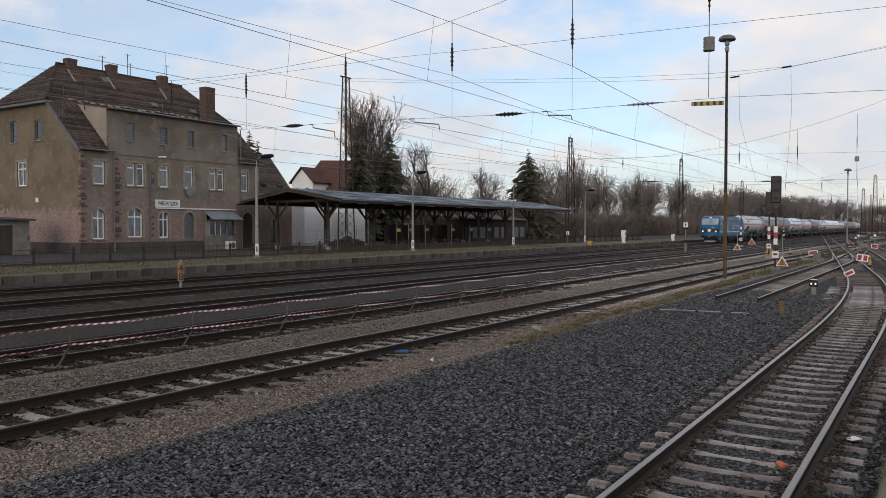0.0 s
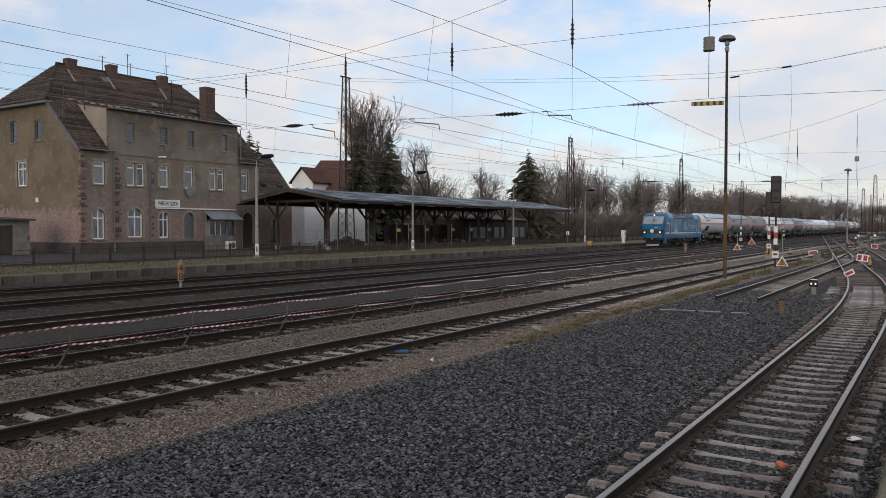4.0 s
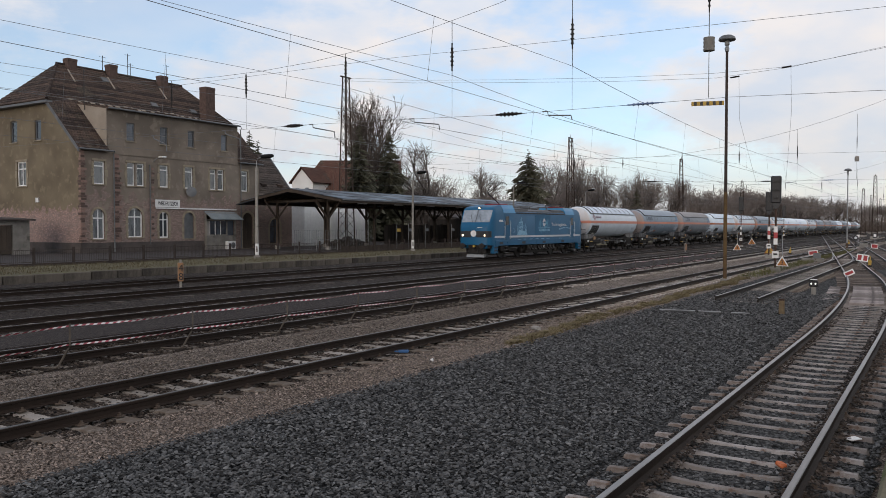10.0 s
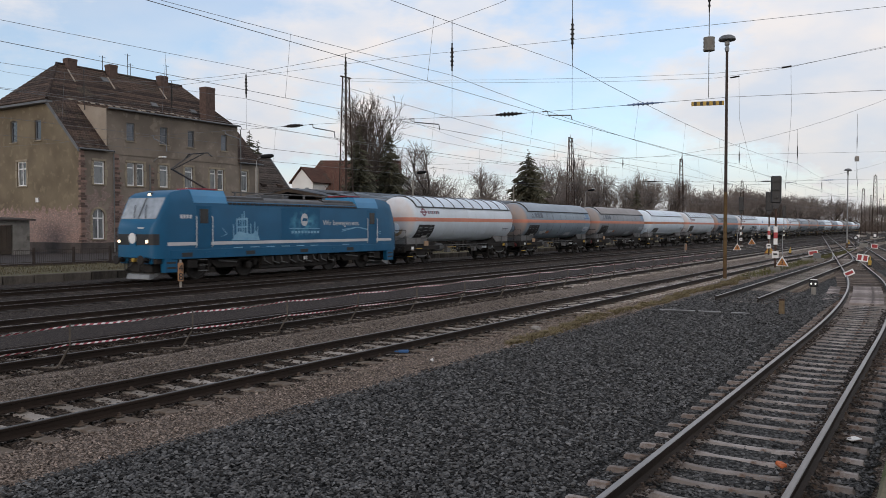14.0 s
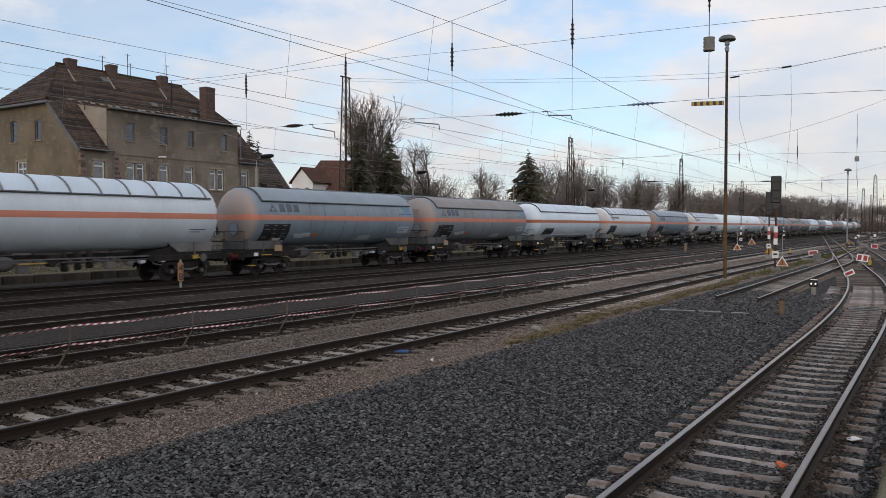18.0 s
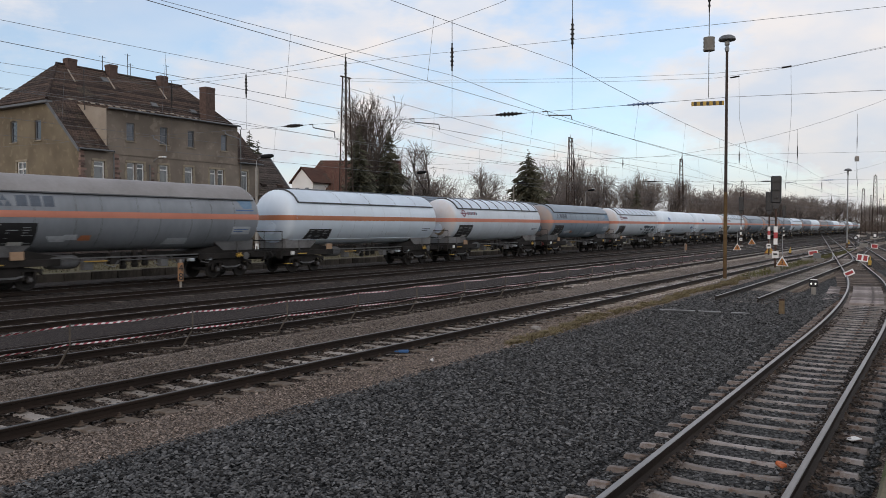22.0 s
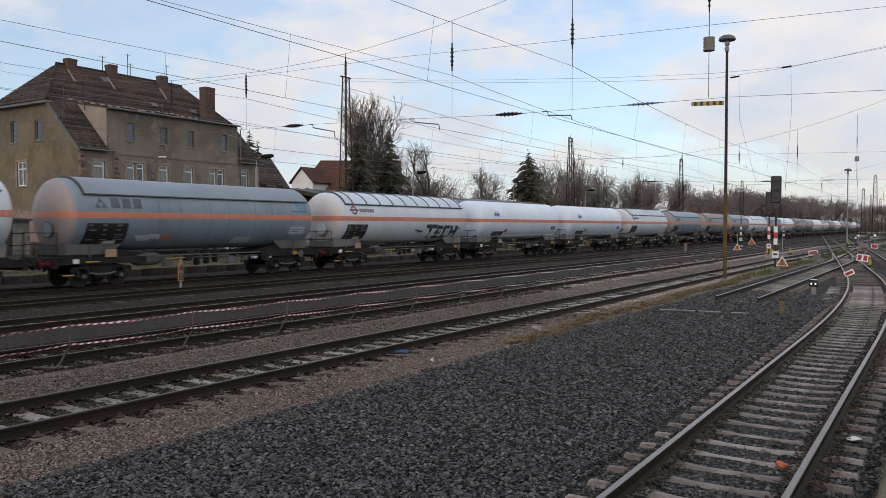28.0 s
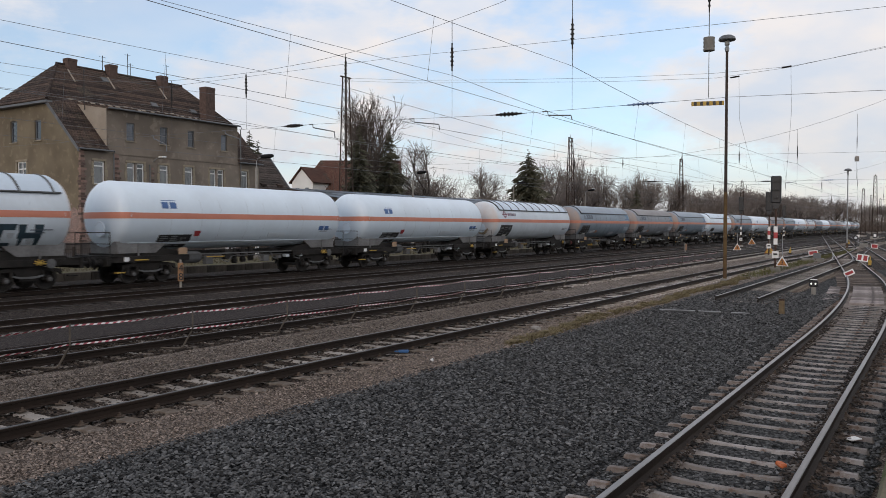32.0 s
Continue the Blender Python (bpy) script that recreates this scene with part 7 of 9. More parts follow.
white_container(70.6, 74.6, 64.4, 4.8, "white sheet-metal container beside the canopy")
white_container(74.7, 77.0, 63.9, 4.2, "white sheet-metal cabin with dark door")
white_container(77.9, 83.0, 64.4, 4.6, "white sheet-metal container beside the canopy")
d_ = thing("rubble_heap", None, "dark heap of rubble and earth", "heap")
b_ = bmesh.new()
rg_ = random.Random(5)
for i_ in range(60):
    a_, r_ = rg_.random() * 6.28, rg_.random() ** 0.6 * 2.6
    x_, y_ = 75.5 + r_ * 1.5 * math.cos(a_), 62.0 + r_ * 0.5 * math.sin(a_)
    h_ = 1.1 * (1 - r_ / 2.8)
    add_box(b_, x_ - 0.3, y_ - 0.3, PZ - 0.1, x_ + 0.3, y_ + 0.3, PZ + 0.15 + h_ * rg_.uniform(0.7, 1.0), 0.08)
tagged(part("rubble", b_, M_PLINTH, d_), kind="stuff")
# rough wooden hoarding and huts under and behind the canopy
M_HOARD = mat("grey_brown_boards", (0.07, 0.058, 0.048), (0.032, 0.027, 0.023), scale=0.8, fine=14, rough=0.9, bump=0.3, each=0.6, stretch=(3, 3, 0.3))
hoard = thing("board_hoarding", None, "weathered grey-brown board hoarding behind the canopy", "hoarding")
for i_ in range(60):
    part("board", box(84.0 + i_ * 0.62, 62.5, PZ, 84.58 + i_ * 0.62, 62.56, PZ + 2.6 + random.uniform(-0.1, 0.1)), M_HOARD, hoard)
hut = thing("goods_shed", None, "low dark boarded goods shed with pale painted panels", "shed")
part("wall", box(100.0, 60.0, PZ, 121.0, 66.0, PZ + 3.4, 0.03), M_HOARD, hut)
part("roof", sheet([(99.5, 59.6, 3.8), (121.5, 59.6, 3.8), (121.5, 66.5, 4.7), (99.5, 66.5, 4.7)], 0.12), M_PLINTH, hut)
for i_ in range(9):
    part("painted_panel", box(100.6 + i_ * 2.25, 59.94, 0.9, 102.2 + i_ * 2.25, 59.99, 2.6), M_ZINC if i_ % 3 else M_HOARD, hut)
pl_ = thing("platform_hoarding", None, "long low dark board fence on the platform", "fence")
for i_ in range(44):
    part("board", box(56.0 + i_ * 1.25, 46.6, PZ, 57.2 + i_ * 1.25, 46.66, PZ + 0.5 + random.uniform(-0.03, 0.03)), M_OLDWOOD, pl_)


# ---- things along the platform side ----
def hectometre_post(x, y):
    t = thing("distance_marker", pose(x, y, -0.02), "orange distance post with black figures beside the track", "marker post")
    part("post", box(-0.05, -0.05, -0.3, 0.05, 0.05, 1.12, 0.01), M_CONC, t)
    bd = part("board", box(-0.115, -0.10, 0.12, 0.115, 0.10, 0.98, 0.02), M_MARKER, t)
    ang = Matrix.Rotation(radians(90), 4, "X")
    words("figure", "4", 0.46, Matrix.Translation((0.0, -0.106, 0.58)) @ ang, M_BLACK, bd, align="CENTER")
    words("figure", "8", 0.46, Matrix.Translation((0.0, -0.106, 0.19)) @ ang, M_BLACK, bd, align="CENTER")
    t.rotation_euler = (0, 0, radians(-28))
    return t


hectometre_post(24.1, 29.6)


def trackside_box(x, y, z, h, label, top=M_WHITEP, foot=M_WHITEP):
    t = thing("trackside_box", pose(x, y, z), label, "control box")
    part("stand", box(-0.2, -0.2, -0.2, 0.2, 0.2, h * 0.45, 0.02), foot, t)
    part("cabinet", box(-0.32, -0.25, h * 0.45, 0.32, 0.25, h, 0.03), top, t)
    part("plate", box(-0.12, -0.262, h * 0.6, 0.12, -0.252, h * 0.85), M_BLACK, t)
    return t


trackside_box(106.8, 37.8, PZ, 1.8, "white trackside box with a dark plate")
trackside_box(90.2, 36.1, -0.05, 0.95, "yellow trackside cable box on a dark foot", M_YELP, M_PLINTH)
trackside_box(128.0, 37.0, 0.0, 1.4, "small white trackside box")
for x_, y_ in ((62.5, 45.6), (66.8, 47.2), (69.9, 47.2), (75.2, 47.2), (79.3, 47.2), (83.6, 47.2)):
    t_ = thing("platform_sign", pose(x_, y_ - 0.6, PZ), "thin steel post with a small sign plate", "sign", "small signs on the platform")
    part("post", tube([(0, 0, 0), (0, 0, 2.6)], 0.035, 6), M_ZINC, t_)
    part("plate", box(-0.05, -0.06, 1.8, 0.55, -0.04, 2.1), M_ZINC if x_ > 63 else M_YELP, t_)
t_ = thing("platform_sign", pose(87.8, 38.0, PZ), "short post with a small white plate", "sign", "small signs on the platform")
part("post", tube([(0, 0, 0), (0, 0, 1.7)], 0.05, 6), M_ZINC, t_)
part("plate", box(-0.02, -0.17, 1.3, 0.02, 0.17, 1.75, 0.004), M_WHITEP, t_)
ff_ = thing("mesh_site_fence", None, "galvanised mesh site fence panels before the heap", "fence")
for i_ in range(4):
    x_ = 53.5 + i_ * 3.0
    part("post", tube([(x_, 50.0, PZ), (x_, 50.0, PZ + 2.0)], 0.03, 6), M_GALV, ff_)
    b_ = bmesh.new()
    for k_ in range(12):
        add_tube(b_, [(x_ + k_ * 0.25, 50.0, PZ + 0.1), (x_ + k_ * 0.25, 50.0, PZ + 1.95)], 0.008, 4)
    for k_ in range(3):
        add_tube(b_, [(x_, 50.0, PZ + 0.15 + k_ * 0.9), (x_ + 2.9, 50.0, PZ + 0.15 + k_ * 0.9)], 0.012, 4)
    part("mesh_panel", b_, M_GALV, ff_)


# ---- houses behind ----
def far_house(m, w, d, h, rh, wall_m, roof_m, label, windows, stack=True, hip=0.0):
    t = thing("house", m, label, "house")
    part("wall", prism([(-d / 2, 0), (d / 2, 0), (d / 2, h), (0, h + rh), (-d / 2, h)], "x", 0, w), wall_m, t)
    if hip:
        part("wall", box(-hip, -d / 2, 0, -0.003, d / 2, h), wall_m, t)
        part("roof", sheet([(-0.4, 0, h + rh + 0.1), (-0.5 - hip, d / 2 + 0.5, h - 0.4), (-0.5 - hip, -d / 2 - 0.5, h - 0.4)], 0.2), roof_m, t)
    for s in (-1, 1):
        part("roof", sheet([(-0.4, 0, h + rh + 0.1), (w + 0.4, 0, h + rh + 0.1), (w + 0.4, s * (d / 2 + 0.5), h - 0.4), (-0.4 - hip, s * (d / 2 + 0.5), h - 0.4)], 0.2), roof_m, t)
    for y, z in windows:
        wn_ = part("window", box(-0.06, y - 0.38, z, -0.003, y + 0.38, z + 1.2), M_PANEDK, t)
        part("frame", box(-0.09, y - 0.03, z, -0.062, y + 0.03, z + 1.2), M_PVC, wn_)
    if stack:
        chimney(t, w * 0.6, 1.0, h + rh - 2.0, h + rh + 1.0, 0.9, 0.9)
    return t


M_RENDER = mat("pale_house_render", (0.45, 0.42, 0.37), (0.36, 0.335, 0.30), scale=0.5, fine=15, rough=0.9)
M_WHITERENDER = mat("white_house_render", (0.80, 0.78, 0.74), (0.68, 0.66, 0.62), scale=0.5, fine=15, rough=0.9)
far_house(pose(104, 95.3, 0.3), 6, 4.9, 10.5, 2.3, M_WHITERENDER, M_TILESRED, "white gabled house wing behind the trees", [(1.1, 8.0), (-1.1, 8.0), (1.1, 5.0), (-1.1, 5.0)], False)
far_house(pose(110.4, 96.2, 0.3, 0, 0, -57), 14, 9, 8.6, 5.8, M_RENDER, M_TILESRED, "house with tall hipped red tiled roof behind the trees", [], True, 3.6)
far_house(pose(146, 104, 0.3), 14, 10, 6.0, 4.6, M_RENDER, M_TILES, "pale house with brown roof half hidden by trees", [(1.8, 5.2), (-1.8, 5.2)])
far_house(pose(190, 125, 0.3), 16, 10, 6.0, 4.6, M_RENDER, M_TILES, "pale house with brown roof far behind trees", [(1.8, 5.2), (-1.8, 5.2)])


# ---- overhead line: lattice masts, cross-spans, contact and carrying wires ----
M_MAST = mat("rusty_lattice_steel", (0.075, 0.05, 0.038), (0.032, 0.024, 0.02), scale=1.2, fine=20, rough=0.85)
M_WIRE = mat("tarnished_wire", (0.16, 0.165, 0.17), (0.11, 0.115, 0.12), scale=1, fine=10, rough=0.6)
M_INSUL = mat("brown_insulator", (0.022, 0.017, 0.015), (0.013, 0.011, 0.010), scale=5, fine=30, rough=0.5, spec=0.25)
M_INSULB = mat("blue_grey_insulator", (0.14, 0.20, 0.34), (0.10, 0.15, 0.26), scale=5, fine=30, rough=0.4)


def lattice_mast(x, y, h, w=0.75, spike=2.2):
    t = thing("lattice_mast", pose(x, y, 0.2), "tall rusty steel lattice mast of the overhead line", "catenary mast", "lattice masts")
    top = 0.28
    b = bmesh.new()
    def half(z): return w + (top - w) * z / h
    cs = ((-1, -1), (1, -1), (1, 1), (-1, 1))
    for a, c in cs:
        leg = bmesh.new()
        add_tube(leg, [(a * half(0), c * half(0), 0), (a * half(h), c * half(h), h)], 0.075, 4)
        part("leg", leg, M_MAST, t)
    n = int(h / 1.05)
    for k in range(4):
        a, c = cs[k], cs[(k + 1) % 4]
        for i in range(n):
            z0, z1 = h * i / n, h * (i + 1) / n
            p, q = (a, c) if i % 2 else (c, a)
            add_tube(b, [(p[0] * half(z0), p[1] * half(z0), z0), (q[0] * half(z1), q[1] * half(z1), z1)], 0.034, 4, False)
    tagged(part("lacing", b, M_MAST, t), kind="stuff")
    part("cross_arm", box(-1.0, -0.09, h - 0.1, 1.0, 0.09, h + 0.06, 0.02), M_MAST, t)
    part("top_spike", tube([(0, 0, h), (0, 0, h + spike)], 0.06, 6, r1=0.03), M_MAST, t)
    part("footing", box(-w - 0.3, -w - 0.3, -0.4, w + 0.3, w + 0.3, 0.2, 0.04), M_CONC, t)
    return t


MASTS = [(75.8, 62.25, 20.8), (134.0, 57.5, 18.6), (195.0, 54.5, 19.0), (262.0, 54.0, 17.0), (330.0, 56.0, 17.5)]
for x_, y_, h_ in MASTS:
    lattice_mast(x_, y_, h_, spike=0.6)
for x_, y_, h_ in ((208.0, 13.4, 14.3), (246.0, 18.7, 12.9), (354.0, 24.2, 14.9), (405.0, 24.0, 15.2), (236.0, 3.0, 15.0), (340.0, 8.0, 14.0), (284.0, -2.0, 14.0), (430.0, 12.0, 15.0)):
    lattice_mast(x_, y_, h_, 0.6, 0.3)


def sagging(p, q, sag, n=10):
    p, q = Vector(p), Vector(q)
    return [p.lerp(q, i / n) - Vector((0, 0, 4 * sag * (i / n) * (1 - i / n))) for i in range(n + 1)]


def insulator(parent, p, q, r=0.07, material=None):
    """A thin rod between two points with a short tapered string of insulator discs on it."""
    p, q = Vector(p), Vector(q)
    d = (q - p).normalized()
    length = (q - p).length
    mid = p + d * length * (0.5 if length < 1.8 else 0.66)
    half = min(0.42, length * 0.38)
    b = bmesh.new()
    add_tube(b, [tuple(p), tuple(q)], 0.013, 5)
    add_tube(b, [tuple(mid - d * half * 1.5), tuple(mid)], 0.012, 6)
    n = 5
    for k in range(n):
        c = mid + d * half * (-0.75 + 1.5 * k / (n - 1))
        big = r * (1.0 if k in (1, 2, 3) else 0.8)
        add_tube(b, [tuple(c - d * 0.016), tuple(c + d * 0.016)], big, 10)
    add_tube(b, [tuple(mid - d * half * 0.85), tuple(mid + d * half * 0.85)], r * 0.55, 10)
    for e in (-1, 1):
        add_tube(b, [tuple(mid + d * e * half * 0.8), tuple(mid + d * e * half * 1.25)], r * 0.42, 8)
    return part("insulator", b, material or M_INSUL, parent)


SPANS = [(25.7, 62.0, 16.0), (75.8, 62.6, 20.0), (134.0, 57.5, 18.2), (195.0, 54.5, 18.6), (262.0, 54.0, 16.8), (330.0, 56.0, 17.2)]


def rope_z(y, yl, zl_):
    """Height of the carrying rope: lowest over the main line, up to the mast tops."""
    lo, ym = (9.6 if zl_ < 17 else 9.38), 26.0
    if y > ym:
        return lo + (zl_ - lo) * ((y - ym) / (yl - ym)) ** 2
    return lo + 0.0082 * (ym - y) ** 2


def level_rope(y, yl):
    """Height of the lower level rope, which holds the steady arms."""
    return float(np.interp(y, [-10, 1.4, 5.7, 13.5, 18.6, 22.7, yl], [6.4, 6.48, 6.66, 6.71, 6.89, 7.0, 7.6]))


HUNG = {1: 8.45, 2: 8.45, 3: 8.5, 4: 8.38, 5: 8.2}
ARM = {1: (1.6, 0.4), 2: (1.6, 0.4), 3: (2.03, 0.59), 4: (1.97, 0.56), 5: (1.13, 0.0)}


for x_, yl_, zl_ in SPANS:
    cs_ = thing("cross_span", None, "thin steel cross-span ropes over the tracks with dark insulators", "cross-span", "cross-spans")
    ys_ = [yl_ - (yl_ + 10) * i / 24 for i in range(25)]
    r_ = 0.0085 if x_ < 60 else 0.012
    part("carrying_rope", tube([(x_, y, rope_z(y, yl_, zl_)) for y in ys_], r_, 5), M_WIRE, cs_)
    part("upper_rope", tube([(x_, yl_, 9.9), (x_, 24.7, 9.42), (x_, 18.5, 9.36), (x_, 11.3, 9.12), (x_, 1.5, 8.84), (x_, -10, 8.7)], r_ * 0.8, 5), M_WIRE, cs_)
    part("lower_rope", tube([(x_, y, level_rope(y, yl_)) for y in (yl_, 22.7, 18.6, 13.5, 5.7, 1.4, -10)], r_ * 0.8, 5), M_WIRE, cs_)
    for n_, y in TRACKS.items():
        if n_ == 3:
            y -= 0.24
        insulator(cs_, (x_, y, rope_z(y, yl_, zl_)), (x_, y, HUNG[n_]))
        part("dropper", tube([(x_, y, HUNG[n_]), (x_, y, level_rope(y, yl_))], 0.006, 4), M_WIRE, cs_)
        part("steady_arm", tube([(x_, y + ARM[n_][0], level_rope(y + ARM[n_][0], yl_)), (x_, y + ARM[n_][0] - 0.2, level_rope(y + ARM[n_][0], yl_)), (x_, y + ARM[n_][0] - 0.22, level_rope(y + ARM[n_][0], yl_) - 0.14), (x_, y + ARM[n_][1] + 0.04, 6.34 + (level_rope(y + ARM[n_][0], yl_) - 6.34) * 0.42), (x_, y + ARM[n_][1], 6.34)], 0.024, 5), M_WIRE, cs_)
    for y, m_ in ((24.05, M_INSUL), (13.47, M_INSUL), (8.46, M_INSULB)):
        if x_ < 80:
            insulator(cs_, (x_, y + 0.75, level_rope(y + 0.75, yl_)), (x_, y - 0.75, level_rope(y - 0.75, yl_)), 0.085 if m_ is M_INSUL else 0.06, m_)
for nw_, yw_ in TRACKS.items():
    cw_ = thing("catenary_wires", None, "contact wire and carrying wire with droppers above a track", "overhead wire", "overhead wires")
    xs_ = [-36.0] + [s[0] for s in SPANS]
    for i_, (xa_, xb_) in enumerate(zip(xs_, xs_[1:])):
        r_ = 0.007 if xa_ < 20 else 0.0095
        z_a, z_b = (0.3, -0.3) if i_ % 2 else (-0.3, 0.3)
        part("contact_wire", tube([(xa_, yw_ + z_a, 6.33), (xb_, yw_ + z_b, 6.33)], r_, 5), M_WIRE, cw_)
        pts_ = sagging((xa_, yw_, HUNG[nw_]), (xb_, yw_, HUNG[nw_]), 0.52, 14)
        part("carrying_wire", tube(pts_, r_, 5), M_WIRE, cw_)
        if xa_ < 140:
            n_ = 7
            for k_ in range(1, n_):
                f_ = k_ / n_
                x_ = xa_ + (xb_ - xa_) * f_
                part("dropper", tube([(x_, yw_, HUNG[nw_] - 2.08 * f_ * (1 - f_)), (x_, yw_ + z_a + (z_b - z_a) * f_, 6.33)], 0.005, 3), M_WIRE, cw_)
fd_ = thing("feeder_line", None, "two thin feeder wires crossing the yard with hanging taps", "overhead wire")
for dz_, ys_ in ((0.0, ((62.3, 20.9), (52.0, 19.6), (39.8, 18.45), (28.0, 17.5), (18.4, 16.9), (11.7, 16.82), (4.3, 17.6), (-12.0, 20.0))), (-0.35, ((62.3, 20.9), (52.0, 19.65), (39.8, 18.5), (28.0, 17.45), (18.0, 16.8), (11.7, 17.1), (4.3, 18.05), (-12.0, 20.6)))):
    part("feeder_wire", tube([(75.8, y, z + dz_) for y, z in ys_], 0.014, 5), M_WIRE, fd_)
for y_, z_, yb_ in ((16.1, 16.4, 14.4), (11.7, 16.85, 11.9)):
    part("tap_insulator", tube([(75.8, y_ - 0.15, z_), (75.8, y_ + 0.65, z_ - 0.05)], 0.07, 8), M_INSUL, fd_)
    part("tap_wire", tube([(75.8, y_ - 0.1, z_), (75.8, y_ - 0.2, z_ - 4.0), (75.8, yb_, 6.6)], 0.011, 5), M_WIRE, fd_)
# tension weights hung from the spans, and loose line ends
for x_, y_, z0_, z1_ in ((25.7, 6.34, 12.3, 8.17), (75.8, 6.3, 12.2, 8.2)):
    t_ = thing("hanging_weight", None, "white ribbed weight hanging on a cross-span wire", "weight", "hanging weights")
    part("wire", tube([(x_, y_, z0_), (x_, y_, 6.7)], 0.012, 5), M_WIRE, t_)
    w_ = part("weight", lathe([(0.02, 0), (0.17, 0), (0.18, 0.04), (0.165, 0.08), (0.18, 0.14), (0.165, 0.2), (0.18, 0.26), (0.165, 0.32), (0.18, 0.38), (0.17, 0.42), (0.02, 0.43)], 16, "z"), M_CONC, t_, smooth=True)
    w_.location = (x_, y_, z1_)
    insulator(t_, (x_, y_, z0_), (x_, y_, z1_ + 0.5), 0.05)


# ---- tall yard lamp mast ----
def yard_lamp(x, y, h, label, board=True, thick=1.0, foot=None):
    t = thing("yard_lamp", pose(x, y, -0.2), label, "lamp mast", "tall yard lamps")
    part("mast", tube([(0, 0, 0), (0, 0, h - 0.6)], 0.125 * thick, 10, r1=0.085 * thick), M_IRON if board else M_GALV, t)
    part("painted_foot", tube([(0, 0, 0.05), (0, 0, 4.6 if board else 0.8)], 0.131 * thick, 10, r1=0.122 * thick), M_OCHRE, t, "faded yellow paint on the lower mast")
    part("foot", box(-0.2, -0.2, -0.2, 0.2, 0.2, 0.15, 0.03), M_CONC, t)
    part("neck", lathe([(0.02, h - 0.65), (0.10, h - 0.65), (0.12, h - 0.5), (0.07, h - 0.4), (0.12, h - 0.3), (0.12, h - 0.12), (0.05, h - 0.05), (0.02, h)], 12, "z"), M_GALV, t)
    part("mushroom_hood", lathe([(0.02, h - 0.08), (0.40, h - 0.1), (0.43, h - 0.06), (0.38, h + 0.06), (0.25, h + 0.15), (0.02, h + 0.19)], 20, "z"), M_ZINC, t, smooth=True)
    b = bmesh.new()
    for i in range(int(h - 2)):
        add_box(b, -0.16, -0.02, 2.2 + i * 0.9, 0.0, 0.02, 2.24 + i * 0.9)
    part("climbing_pegs", b, M_RUST, t)
    if board:
        bd = part("warning_board", box(-0.02, 0.12, 9.05, 0.02, 1.72, 9.27, 0.005), M_YELP, t, "yellow and black barred height board")
        for i in range(5):
            part("black_bar", box(-0.026, 0.22 + i * 0.31, 9.06, -0.0205, 0.36 + i * 0.31, 9.26), M_BLACK, bd)
    t.rotation_euler = (0, 0, radians(18))
    return t


yard_lamp(42.0, 9.46, 12.42, "tall rusty lamp mast with a mushroom hood and yellow foot", True, 0.74)
yard_lamp(110.0, 10.1, 9.9, "tall thin grey lamp mast with a mushroom hood", False, 0.7)


# ---- signals and boards in the yard ----
M_LAMPRED = glow("dim_red_signal_lamp", (0.5, 0.03, 0.02), 0.25)
M_LENS = glow("white_signal_lamp", (0.9, 0.9, 0.85), 0.35)


def light_signal(x, y, scale, label, bars):
    t = thing("light_signal", pose(x, y, -0.2), label, "railway signal", "light signals")
    s = scale
    part("mast", tube([(0, 0, 0), (0, 0, 4.6 * s)], 0.06, 8), M_RUST, t)
    hd = part("head", box(-0.16, -0.31, 4.3 * s, 0.12, 0.31, 6.0 * s, 0.07), M_BLACK, t)
    for dy, dz in ((0.13, 5.72), (-0.13, 5.72), (0.13, 5.2), (-0.13, 5.2), (0.0, 4.7)):
        h = part("lamp_hood", lathe([(0.09, -0.165), (0.105, -0.165), (0.105, -0.34), (0.09, -0.34)], 12, "x"), M_BLACK, hd)
        h.location = (0, dy, dz * s)
        part("lens", lathe([(0.01, -0.19), (0.08, -0.19), (0.01, -0.20)], 10, "x"), M_LAMPRED if (dy > 0 and dz > 5.5) else M_BLACK, h)
    part("neck", prism([(-0.1, 3.95 * s), (0.1, 3.95 * s), (0.26, 4.3 * s), (-0.26, 4.3 * s)], "x", -0.1, 0.08), M_BLACK, t)
    z = 1.7
    for i, m in enumerate(bars):
        part("mast_board", box(-0.11, -0.115, z + i * 0.38, -0.08, 0.115, z + 0.38 + i * 0.38), m, t)
    n = part("plate", box(-0.13, -0.19, 0.85, -0.10, 0.19, 1.28), M_WHITEP, t)
    part("plate_bar", box(-0.138, -0.12, 1.03, -0.131, 0.12, 1.15), M_BLACK, n)
    part("footing", box(-0.3, -0.3, -0.2, 0.3, 0.3, 0.25, 0.03), M_CONC, t)
    t.rotation_euler = (0, 0, radians(8))
    return t


light_signal(53.0, 8.88, 1.0, "black colour-light signal with red and white mast boards", [M_WHITEP, M_REDP, M_WHITEP])
light_signal(76.6, 13.4, 1.0, "black colour-light signal with red and white mast boards", [M_WHITEP, M_REDP, M_WHITEP])
light_signal(117.0, 24.2, 1.18, "black colour-light signal with black and white mast boards", [M_WHITEP, M_BLACK, M_WHITEP])
light_signal(186.0, 29.5, 1.25, "distant black colour-light signal beside the main line", [M_WHITEP, M_BLACK, M_WHITEP])


